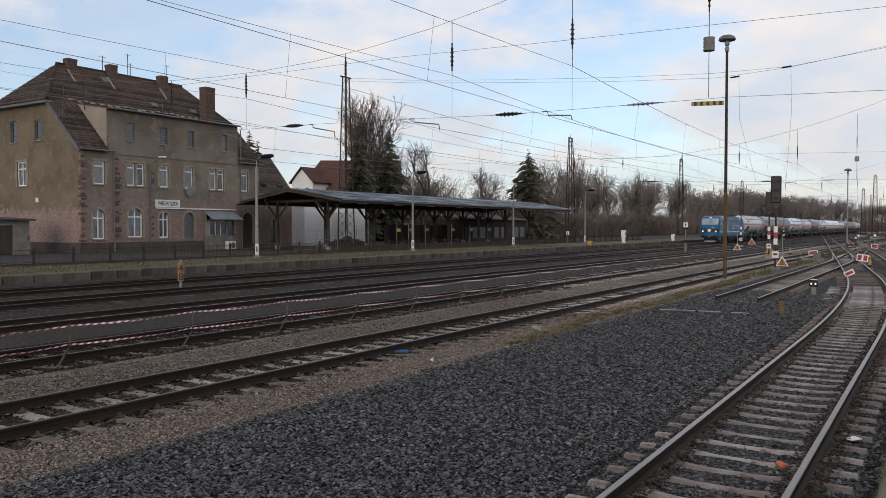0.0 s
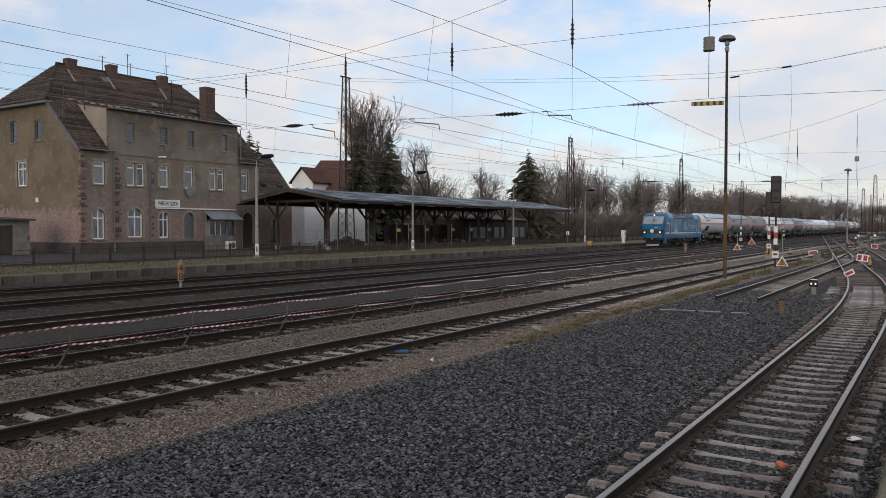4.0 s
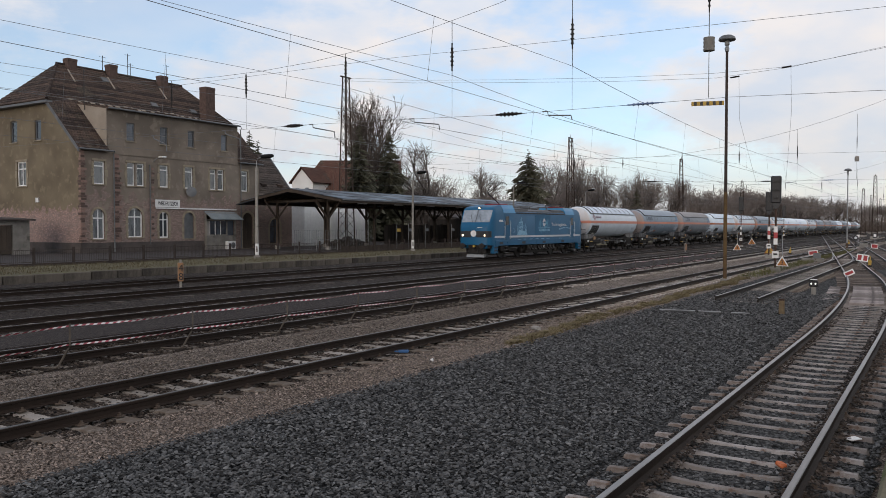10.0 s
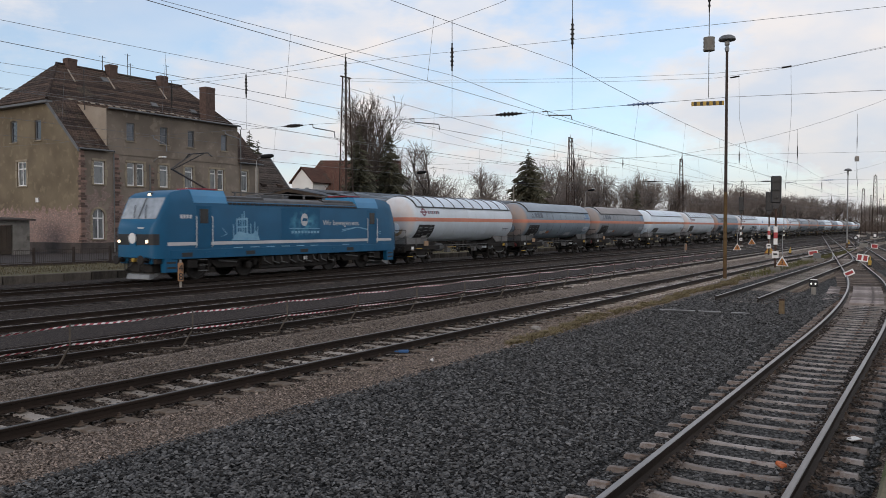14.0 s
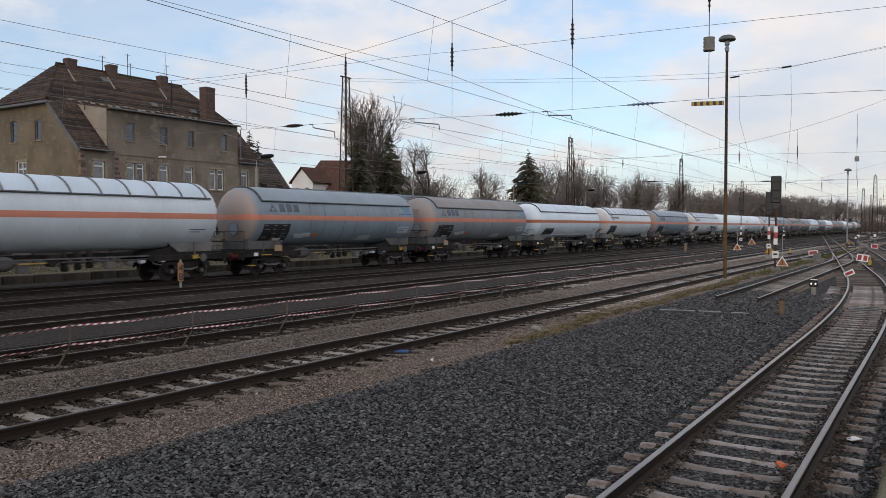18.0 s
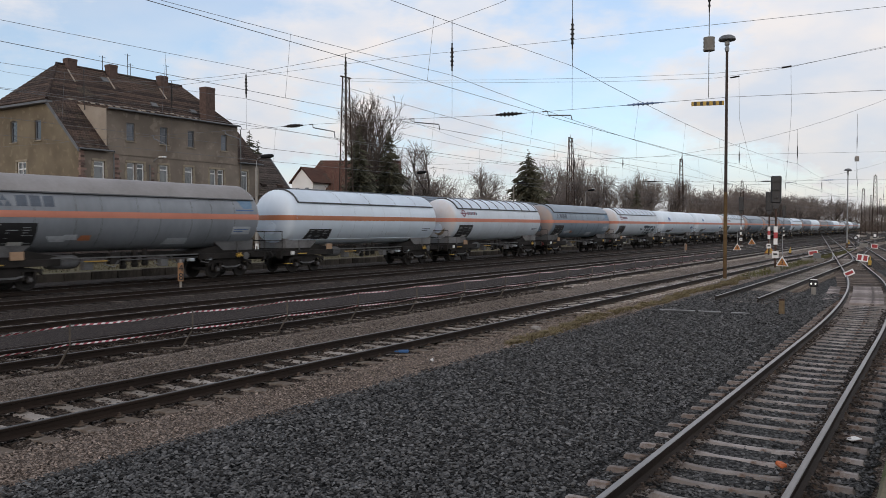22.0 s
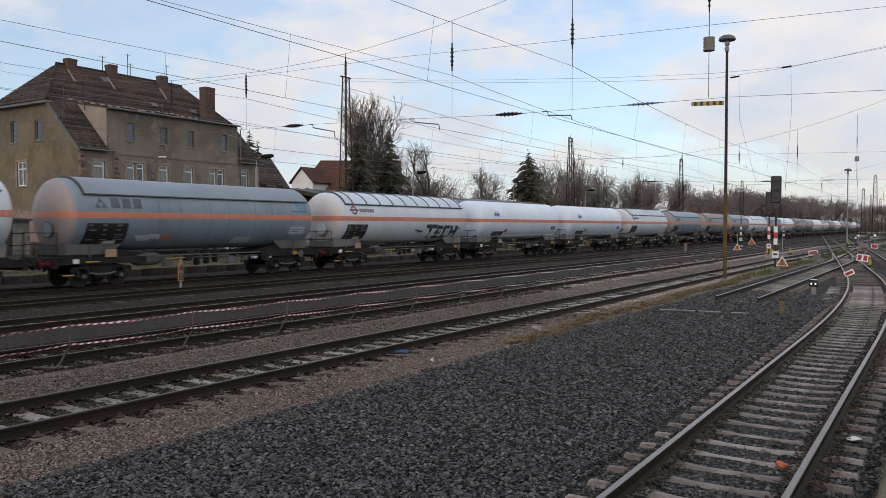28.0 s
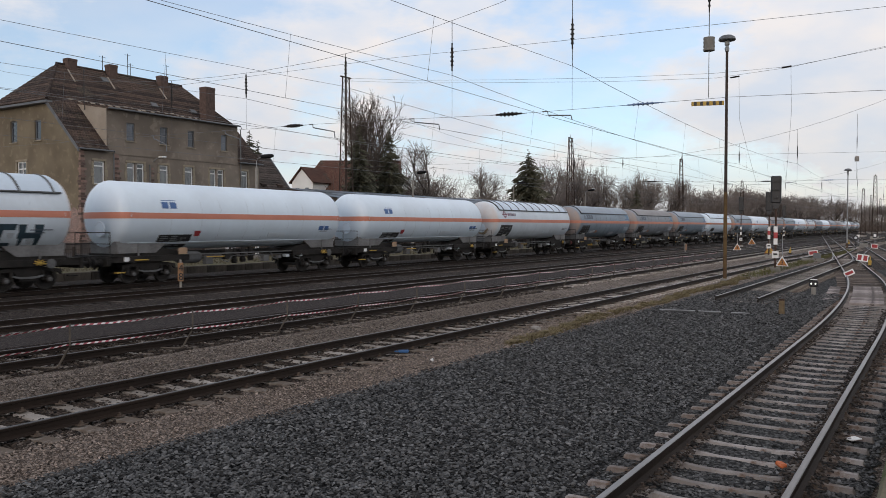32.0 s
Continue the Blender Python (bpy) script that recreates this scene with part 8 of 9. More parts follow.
def speed_board(x, y, label, size=0.9, rim=M_WHITEP, face=M_ORANGE):
    t = thing("speed_board", pose(x, y, -0.2), label, "speed board", "triangular speed boards")
    bd = part("triangle", prism([(-size / 2, 0.25), (size / 2, 0.25), (0, 0.25 + size * 0.86)], "x", -0.02, 0.01), rim, t)
    part("triangle_face", prism([(-size / 2 + 0.10, 0.30), (size / 2 - 0.10, 0.30), (0, 0.12 + size * 0.86)], "x", -0.03, -0.021), face, bd)
    words("figure", "3", size * 0.5, Matrix.Translation((-0.032, 0, 0.36)) @ Matrix.Rotation(radians(-90), 4, "Z") @ Matrix.Rotation(radians(90), 4, "X"), M_BLACK, bd, align="CENTER")
    part("post", tube([(0.04, 0, 0), (0.04, 0, 2.3)], 0.03, 6), M_GALV, t)
    return t


for x_, y_, s_ in ((91.0, 19.2, 0.9), (122.0, 23.7, 1.1), (81.0, 14.1, 0.95), (55.0, 8.8, 0.8)):
    if x_ == 81.0:
        speed_board(x_, y_, "yellow triangular speed board on a thin post", s_, M_ORANGE, M_YELP)
    else:
        speed_board(x_, y_, "orange triangular speed board with a white rim", s_)


def stop_board(x, y, w, h, tilt, turn, label, z=0.75, panels=1):
    """A red board with a white border on a thin stand; some carry two red panels side by side."""
    t = thing("stop_board", pose(x, y, -0.2), label, "stop board", "red and white stop boards")
    part("stand", tube([(0.06, -0.25, 0), (0.02, 0, z - 0.15), (0.0, 0, z + 0.1)], 0.016, 5), M_OCHRE, t)
    part("stand", tube([(0.06, 0.25, 0), (0.02, 0, z - 0.15)], 0.016, 5), M_OCHRE, t)
    bd = part("board", box(-0.02, -w / 2, -h / 2, 0.01, w / 2, h / 2, 0.005), M_WHITEP, t)
    bd.matrix_local = pose(-0.03, 0, z, tilt, 0, 0)
    pw = w / panels
    for i in range(panels):
        part("red_panel", box(-0.028, -w / 2 + pw * i + 0.06, -h / 2 + 0.07, -0.021, -w / 2 + pw * (i + 1) - 0.06, h / 2 - 0.07), M_REDP, bd)
    t.rotation_euler = (0, 0, radians(turn))
    return t


sb_ = stop_board(69.5, 8.8, 0.70, 0.40, -6, 12, "red and white stop board standing beside a track", 0.72)
part("back_plate", box(-0.06, -0.55, 0.3, -0.04, 0.0, 0.72, 0.004), M_ZINC, sb_, "bent grey metal plate")
stop_board(61.8, 4.7, 0.72, 0.50, 7, 4, "double red and white stop board standing in the track", 0.66, 2)
stop_board(47.9, 4.27, 0.52, 0.29, -28, 4, "tilted red and white stop board beside a track", 0.30)
stop_board(107.6, 6.9, 0.72, 0.55, 4, 4, "red and white stop board in the far yard", 0.5)


def dwarf_signal(x, y):
    t = thing("dwarf_signal", pose(x, y, -0.2), "black dwarf signal with two white lamps", "dwarf signal")
    part("stand", box(-0.09, -0.09, 0, 0.09, 0.09, 0.35, 0.02), M_CONC, t)
    hd = part("head", box(-0.1, -0.17, 0.34, 0.1, 0.17, 0.62, 0.05), M_BLACK, t)
    for dy in (-0.1, 0.1):
        part("lamp", lathe([(0.01, -0.105), (0.04, -0.105), (0.01, -0.12)], 10, "x"), M_LENS, hd).location = (0, dy * 0.8, 0.48)
    part("cap", box(-0.12, -0.12, 0.63, 0.1, 0.12, 0.66), M_WHITEP, hd)


dwarf_signal(35.4, 4.45)
M_STUMP = mat("weathered_yellow_brown_wood", (0.19, 0.14, 0.08), (0.11, 0.08, 0.05), scale=4, fine=20, rough=0.9)
t_ = thing("marker_stump", pose(26.9, 4.3, -0.22), "short weathered yellowish concrete stump", "stump")
part("stump", box(-0.08, -0.08, 0, 0.08, 0.08, 0.52, 0.015), M_STUMP, t_)
part("cap", box(-0.085, -0.085, 0.48, 0.085, 0.085, 0.54, 0.01), M_RUST, t_)
for x0_, y0_, x1_, y1_ in ((25.7, 7.85, 25.9, 6.75), (25.9, 6.65, 25.95, 5.95), (26.0, 5.65, 26.05, 5.1)):
    t_ = thing("loose_bar", None, "thin pale metal bar lying on the ballast", "bar", "bars on the ballast")
    part("bar", tube([(x0_, y0_, -0.12), (x1_, y1_, -0.12)], 0.025, 6), M_GALV, t_)


# ---- tape barrier along the paved strip ----
M_STAKE = mat("grey_brown_steel_stake", (0.12, 0.102, 0.083), (0.065, 0.055, 0.046), scale=3, fine=20, rough=0.7)
tb = thing("tape_barrier", None, "red and white barrier tape on bent steel stakes", "barrier tape")
XP = [6.0] + [9.09, 12.09, 15.17, 18.13, 21.19, 24.24, 27.36, 30.43, 33.42] + [36.4, 39.5, 42.8, 46.0, 49.1, 52.2, 55.3, 58.5, 61.6]
rg_ = random.Random(8)
for x_ in XP:
    part("stake", tube([(x_ - 0.46, 15.25, -0.165), (x_ - 0.17, 14.70, -0.17), (x_ - 0.13, 14.64, -0.14), (x_ - 0.02, 14.48, 0.20), (x_, 14.45, 0.27), (x_ + 0.01, 14.46, 0.70)], 0.022, 6), M_STAKE, tb)
M_TAPEW = mat("white_tape", (0.66, 0.64, 0.63), (0.54, 0.51, 0.50), scale=3, fine=20, rough=0.5)
M_TAPER = mat("red_tape", (0.33, 0.05, 0.07), (0.24, 0.04, 0.055), scale=3, fine=20, rough=0.5)
for z0_ in (0.66, 0.29):
    for xa_, xb_ in zip(XP, XP[1:]):
        verts_, faces_, mi_ = [], [], []
        n_ = int((xb_ - xa_) / 0.085)
        for i_ in range(n_ + 1):
            f_ = i_ / n_
            z_ = z0_ - 0.16 * f_ * (1 - f_) + rg_.uniform(-0.004, 0.004)
            y_ = 14.46 - 0.03 * math.sin(f_ * 9 + z0_ * 5)
            tw_ = 0.012 * math.sin(f_ * 7)
            verts_ += [(xa_ + (xb_ - xa_) * f_, y_ - tw_, z_ - 0.015), (xa_ + (xb_ - xa_) * f_ + 0.05, y_ + tw_, z_ + 0.015), (xa_ + (xb_ - xa_) * f_ + 0.05, y_ + tw_ + 0.003, z_ + 0.015), (xa_ + (xb_ - xa_) * f_, y_ - tw_ + 0.003, z_ - 0.015)]
        for i_ in range(n_):
            for k_ in range(4):
                a_ = i_ * 4
                faces_.append((a_ + k_, a_ + (k_ + 1) % 4, a_ + 4 + (k_ + 1) % 4, a_ + 4 + k_))
                mi_.append(i_ % 2)
        me_ = mesh_of("tape", verts_, faces_)
        me_.polygons.foreach_set("material_index", mi_)
        part("tape", me_, [M_TAPEW, M_TAPER], tb)

# ---- crossing panels, camera-side platform, litter ----
cp = thing("crossing_panel", None, "worn timber crossing panel between the rails", "crossing panel", kind="structure")
M_PLANK = mat("pale_worn_crossing_timber", (0.33, 0.285, 0.265), (0.15, 0.125, 0.115), scale=3.5, fine=22, rough=0.9, bump=0.3, each=0.5, wear=(0.08, 0.065, 0.058), wear_at=0.60)
b_ = box(-0.137, -0.56, -0.22, 0.137, 0.56, -0.118, 0.012)
ME_PLANK = bpy.data.meshes.new("plank")
b_.to_mesh(ME_PLANK)
b_.free()
ME_PLANK.materials.append(M_PLANK)
p6_ = SLEEPERS[6][1]
a6_ = along(p6_)
for i_ in range(32):
    x_, y_, t_ = at_length(p6_, a6_, 37.0 + i_ * 0.283)
    o_ = new("plank", ME_PLANK)
    o_.parent = cp
    o_.matrix_local = pose(x_, y_, random.uniform(-0.007, 0.005), 0, 0, math.degrees(t_) + random.uniform(-0.5, 0.5))
for i_ in range(12):
    x_, y_, t_ = at_length(p6_, a6_, 38.8 + i_ * 0.62)
    o_ = part("slab", box(-0.3, -0.24, -0.3, 0.3, 0.24, -0.165 + random.uniform(-0.02, 0.012), 0.015), M_PLANK, cp)
    o_.matrix_local = pose(x_ - 1.3 * math.sin(t_), y_ + 1.3 * math.cos(t_), 0, 0, 0, math.degrees(t_) + random.uniform(-2, 2))
M_MOSSY = mat("mossy_concrete", (0.17, 0.15, 0.10), (0.09, 0.085, 0.055), scale=1.2, fine=20, rough=0.95, bump=0.4, wear=(0.07, 0.08, 0.03), wear_at=0.52)
tagged(part("pavement_camera_platform", box(-12, -9, -0.5, 60, 0.44, 0.35, 0.03), M_MOSSY), "mossy concrete platform edge", "platform", kind="structure")
for nm_, x_, y_, sx_, sy_, sz_, m_, lab_ in (("orange_scrap", 9.75, 1.55, 0.16, 0.10, 0.05, mat("orange_plastic", (0.5, 0.12, 0.03), rough=0.6), "crumpled orange scrap on a sleeper"),
                                             ("blue_rag", 14.2, 10.1, 0.32, 0.2, 0.04, mat("blue_cloth", (0.05, 0.12, 0.26), rough=0.9), "faded blue rag beside the rail"),
                                             ("paper_scrap", 11.5, 0.95, 0.2, 0.12, 0.02, M_WHITEP, "pale paper scrap in the ballast"),
                                             ("pale_stone", 19.2, 9.2, 0.35, 0.14, 0.1, M_CONC, "long pale stone beside the rail"),
                                             ("pale_stone", 13.6, 8.9, 0.08, 0.06, 0.05, M_WHITEP, "small white stone on the gravel")):
    b_ = box(-sx_ / 2, -sy_ / 2, 0, sx_ / 2, sy_ / 2, sz_, min(sx_, sy_, sz_) * 0.3)
    for v in b_.verts:
        v.co += Vector((0, 0, 1)) * 0.4 * sz_ * noise.noise(v.co * 20) + Vector((1, 1, 0)) * 0.15 * sx_ * noise.noise(v.co * 15 + Vector((3, 1, 2)))
    t_ = part(nm_, b_, m_)
    t_.location = (x_, y_, -0.175)
    t_.rotation_euler = (0, 0, 0.5 + x_)
    tagged(t_, lab_, nm_.replace("_", " "))


def grass(name, n, place, h, seed, label, mats):
    """Tufts of dry blades."""
    rng = np.random.default_rng(seed)
    verts, faces = [], []
    for i in range(n):
        x, y, z = place(rng)
        a, l, w = rng.random() * 6.28, h * (0.5 + rng.random()), 0.006 + 0.006 * rng.random()
        dx, dy = math.cos(a), math.sin(a)
        bend = 0.4 + 0.5 * rng.random()
        k = len(verts)
        verts += [(x - dy * w, y + dx * w, z), (x + dy * w, y - dx * w, z), (x + dx * l * bend * 0.4 + dy * w * 0.7, y + dy * l * bend * 0.4 - dx * w * 0.7, z + l * 0.6), (x + dx * l * bend * 0.4 - dy * w * 0.7, y + dy * l * bend * 0.4 + dx * w * 0.7, z + l * 0.6), (x + dx * l * bend, y + dy * l * bend, z + l * 0.85)]
        faces += [(k, k + 1, k + 2, k + 3), (k + 3, k + 2, k + 4)]
    return tagged(part(name, mesh_of(name, verts, faces), mats), label, "grass", kind="stuff")


M_BLADE = mat("dry_grass_blade", (0.23, 0.185, 0.105), (0.12, 0.098, 0.055), scale=1.5, fine=9, rough=0.9)
M_BLADE3 = mat("dull_brown_grass_blade", (0.135, 0.112, 0.066), (0.07, 0.06, 0.036), scale=1.5, fine=9, rough=0.9)
M_BLADE2 = mat("dull_green_grass_blade", (0.13, 0.125, 0.05), (0.07, 0.07, 0.03), scale=1.5, fine=9, rough=0.9)


rg_ = np.random.default_rng(77)
CLUMPS = []
for i_ in range(420):
    x_ = 16.5 + 29 * rg_.random()
    c_ = 8.78 + 0.16 * math.sin(x_ * 0.6) + 0.012 * (x_ - 17)
    CLUMPS.append((x_, c_ + (rg_.random() + rg_.random() - 1) * (0.3 + 0.3 * noise.noise((x_ * 0.45, 1, 0))), 0.07 + 0.13 * rg_.random()))


def verge(rng):
    x, y, r = CLUMPS[int(rng.random() * len(CLUMPS))]
    a, d = rng.random() * 6.28, r * rng.random() ** 0.6
    return x + d * math.cos(a), y + d * math.sin(a), -0.215


grass("dry_grass_verge", 38000, verge, 0.105, 1, "dry yellowish grass tufts along the gravel edge", M_BLADE)
grass("dry_grass_verge_far", 5000, lambda r: (46 + 60 * r.random(), 8.6 + 1.2 * r.random(), -0.2), 0.2, 2, "dull grass between the far tracks", M_BLADE2)
grass("platform_grass", 16000, lambda r: (18 + 70 * r.random() ** 1.3, 37 + 7.4 * r.random(), PZ), 0.12, 3, "dry winter grass on the platform strip", M_BLADE3)


# ---- far yard clutter: point levers, low boxes, a distant platform of rails ----
def point_lever(x, y):
    t = thing("point_lever", pose(x, y, -0.2), "small yellow point lever with a weight", "point lever", "point levers")
    part("base", box(-0.25, -0.15, 0, 0.25, 0.15, 0.12, 0.02), M_DARK, t)
    part("lever", tube([(0, 0, 0.1), (0.25, 0, 0.75)], 0.03, 6), M_YELP, t)
    part("weight", lathe([(0.02, 0), (0.12, 0.01), (0.12, 0.12), (0.02, 0.13)], 10, "z"), M_YELP, t).location = (0.1, 0, 0.3)
    part("lantern", box(-0.18, -0.1, 0.12, -0.02, 0.1, 0.5, 0.02), M_YELP, t)


for x_, y_ in ((87.9, 13.3), (72.0, 8.7), (62.6, 4.3), (138.0, 12.4), (160.0, 14.6), (52.0, 2.1)):
    point_lever(x_, y_)
for x_, y_, w_, h_ in ((70.0, 8.9, 1.6, 0.3), (64.0, 4.9, 0.5, 0.25), (92.0, 2.8, 0.6, 0.5), (74.0, 1.6, 1.2, 0.3), (120.0, 9.0, 1.0, 0.6), (104.0, 3.6, 0.7, 0.7)):
    t_ = thing("cable_cover", pose(x_, y_, -0.22), "low pale concrete cable cover between the tracks", "cable cover", "cable covers")
    part("slab", box(-0.3, -w_ / 2, 0, 0.3, w_ / 2, h_, 0.03), M_CONC, t_)
for x_, y_, h_ in ((140.0, 11.3, 1.6), (150.0, 9.6, 1.6), (124.0, 6.4, 1.5)):
    t_ = thing("marker_board", pose(x_, y_, -0.2), "small black and white marker board", "marker board", "marker boards")
    part("post", tube([(0, 0, 0), (0, 0, h_)], 0.05, 6), M_GALV, t_)
    part("plate", box(-0.05, -0.3, h_ - 0.6, -0.03, 0.3, h_ + 0.1), M_BLACK, t_)
    part("white_panel", box(-0.06, -0.2, h_ - 0.45, -0.051, 0.2, h_), M_WHITEP, t_)


for x_, y_, z_, lab_ in ((91.0, 24.9, -0.2, "weathered orange-brown marker post beside the line"),):
    t_ = thing("distance_marker", pose(x_, y_, z_), lab_, "marker post")
    part("post", box(-0.07, -0.07, -0.1, 0.07, 0.07, 0.92, 0.01), M_CONC, t_)
    part("board", box(-0.2, -0.16, 0.16, 0.2, -0.072, 0.84, 0.02), M_MARKER, t_)
t_ = thing("number_board", pose(150.0, 41.0, 0.3), "white square number board on a grey post", "sign")
part("post", tube([(0, 0, -0.1), (0, 0, 3.2)], 0.06, 8), M_GALV, t_)
bd_ = part("board", box(-0.06, -0.42, 2.25, -0.03, 0.42, 3.15, 0.01), M_WHITEP, t_)
part("mark_bar", box(-0.068, -0.08, 2.42, -0.061, 0.1, 2.95), M_BLACK, bd_)
part("foot_plate", box(-0.08, -0.4, 1.78, -0.03, 0.4, 2.2, 0.01), M_BLACK, t_)
t_.rotation_euler = (0, 0, radians(25))
t_ = thing("point_lantern", pose(110.9, 9.2, -0.2), "small round point lantern on a short dark post", "lantern")
part("post", tube([(0, 0, 0), (0, 0, 1.3)], 0.05, 8), M_BLACK, t_)
part("lamp_case", lathe([(0.02, -0.12), (0.3, -0.1), (0.3, 0.1), (0.02, 0.12)], 16, "x"), M_BLACK, t_).location = (0, 0, 1.45)
part("lens", lathe([(0.01, -0.13), (0.17, -0.125), (0.01, -0.15)], 12, "x"), M_NOTICE, t_).location = (0, 0, 1.45)


# ---- trees ----
M_BARK = mat("grey_brown_bark", (0.125, 0.105, 0.09), (0.065, 0.055, 0.048), scale=2, fine=15, rough=0.95)
M_TWIG = mat("bare_winter_twigs", (0.26, 0.222, 0.20), (0.15, 0.127, 0.113), scale=0.6, fine=5, rough=0.95)
M_TWIGDK = mat("dark_winter_twigs", (0.145, 0.12, 0.104), (0.08, 0.067, 0.058), scale=0.6, fine=5, rough=0.95)
M_NEEDLE = mat("dark_conifer_needles", (0.155, 0.15, 0.105), (0.072, 0.073, 0.052), scale=1.2, fine=8, rough=0.9)
M_THICKET = mat("brown_thicket_twigs", (0.19, 0.155, 0.13), (0.105, 0.085, 0.073), scale=0.4, fine=4, rough=0.95)


def limb(verts, faces, pts, r0, r1, n):
    k0 = len(verts)
    for i, p in enumerate(pts):
        d = (pts[min(i + 1, len(pts) - 1)] - pts[max(i - 1, 0)])
        a = d.orthogonal().normalized()
        b = d.normalized().cross(a)
        r = r0 + (r1 - r0) * i / (len(pts) - 1)
        for k in range(n):
            t = 2 * math.pi * k / n
            verts.append(tuple(p + (a * math.cos(t) + b * math.sin(t)) * r))
    for i in range(len(pts) - 1):
        for k in range(n):
            a = k0 + i * n
            faces.append((a + k, a + (k + 1) % n, a + n + (k + 1) % n, a + n + k))


def bare_tree(seed, height, spread, levels, kids, label, upright=0.35, thin=1.0, twig=None):
    """A leafless tree: a forked trunk, limbs and several orders of twigs."""
    rng = random.Random(seed)
    tv, tf, cv, cf = [], [], [], []
    def grow(p, d, length, r, lev):
        n = 4 if lev == 0 else 1 if lev >= levels else 2 if lev == levels - 1 else 3
        pts, q, dd = [p], p, d
        for i in range(n):
            dd = (dd + Vector((rng.uniform(-1, 1), rng.uniform(-1, 1), rng.uniform(-0.4, 0.8))) * (0.10 + 0.06 * lev) + Vector((0, 0, upright * 0.12))).normalized()
            q = q + dd * (length / n)
            pts.append(q)
        big = lev <= 1
        limb(tv if big else cv, tf if big else cf, pts, r, r * 0.55, 6 if lev == 0 else 4 if lev == 1 else 3)
        if lev >= levels:
            return
        k = kids[lev]
        for i in range(k):
            f = rng.uniform(0.30 if lev else 0.32, 1.0) if i else 1.0
            j = min(n - 1, int(f * n))
            at = pts[j].lerp(pts[j + 1], f * n - j) if j < n else pts[-1]
            axis = dd.orthogonal()
            axis.rotate(Matrix.Rotation(rng.random() * 6.28, 3, dd))
            ang = rng.uniform(0.35, 0.85) * spread if i else 0.15
            nd = (dd * math.cos(ang) + axis.normalized() * math.sin(ang)).normalized()
            grow(at, nd, length * rng.uniform(0.5, 0.78) * (0.85 if lev else 0.8), max(0.012 * thin, r * rng.uniform(0.38, 0.55)), lev + 1)
    grow(Vector((0, 0, -0.3)), Vector((0.03, 0.02, 1)), height * 0.42, height * 0.018, 0)
    top = max(v[2] for v in cv) if cv else height
    s = height / top
    t = thing("bare_tree", None, label, "tree", "bare winter trees")
    part("trunk", mesh_of("trunk", [(x * s, y * s, z * s) for x, y, z in tv], tf), M_BARK, t)
    part("crown", mesh_of("crown", [(x * s, y * s, z * s) for x, y, z in cv], cf), twig or M_TWIG, t)
    return t


def conifer(seed, height, width, label):
    """A spruce: a straight trunk and drooping boughs with ragged needle sprays."""
    rng = random.Random(seed)
    t = thing("conifer", None, label, "tree", "dark conifers")
    part("trunk", tube([(0, 0, -0.2), (0, 0, height * 0.97)], height * 0.016, 7, r1=0.02), M_BARK, t)
    v, f = [], []
    z = height * 0.06
    while z < height * 0.99:
        w = width * (1 - z / height) ** 0.8 * rng.uniform(0.75, 1.1) + 0.12
        for i in range(9):
            a = rng.random() * 6.28
            l = w * rng.uniform(0.5, 1.1)
            zo = rng.uniform(-0.035, 0.035) * height
            d = Vector((math.cos(a), math.sin(a), 0))
            side = Vector((-d.y, d.x, 0))
            for k in range(6):
                u = (k + 0.5) / 6
                c = d * (l * u) + Vector((0, 0, z + zo - 0.35 * l * u * u + 0.08 * l * u))
                for s in (-1, 1, 0):
                    n0 = len(v)
                    tip = c + (d * 0.5 + side * s * 0.75) * l * 0.30 * rng.uniform(0.7, 1.2) + Vector((0, 0, -0.16 * l * rng.random() + 0.04))
                    wd = side * 0.075 * l + Vector((0, 0, 0.04)) if s == 0 else d * 0.075 * l + Vector((0, 0, 0.04))
                    v += [tuple(c - wd), tuple(c + wd), tuple(tip + wd * 0.5), tuple(tip - wd * 0.5), tuple(c + Vector((0, 0, 0.16 * l * 0.5)))]
                    f += [(n0, n0 + 1, n0 + 2, n0 + 3), (n0, n0 + 4, n0 + 2)]
        z += height * 0.022
    part("crown", mesh_of("crown", v, f), M_NEEDLE, t)
    return t


def thicket(seed, length, depth, height, count):
    rng = random.Random(seed)
    v, f = [], []
    for i in range(count):
        p = Vector((rng.uniform(0, length), rng.uniform(0, depth), -0.1))
        h = height * rng.uniform(0.35, 1.0)
        d = Vector((rng.uniform(-0.5, 0.5), rng.uniform(-0.5, 0.5), 1)).normalized()
        pts = [p, p + d * h * 0.5, p + (d + Vector((rng.uniform(-0.4, 0.4), rng.uniform(-0.4, 0.4), 0))) * h * 0.85]
        limb(v, f, pts, 0.05, 0.02, 3)
        for k in range(5):
            q = pts[0].lerp(pts[1], rng.random()) if k % 2 else pts[1].lerp(pts[2], rng.random())
            e = (d + Vector((rng.uniform(-1.3, 1.3), rng.uniform(-1.3, 1.3), rng.uniform(-0.2, 0.6)))).normalized()
            limb(v, f, [q, q + e * h * 0.4 + Vector((0, 0, 0.1))], 0.03, 0.012, 3)
    ob = part("thicket", mesh_of("thicket", v, f), M_THICKET)
    return tagged(ob, "dense leafless brown thicket behind the tracks", "shrubs", kind="stuff")


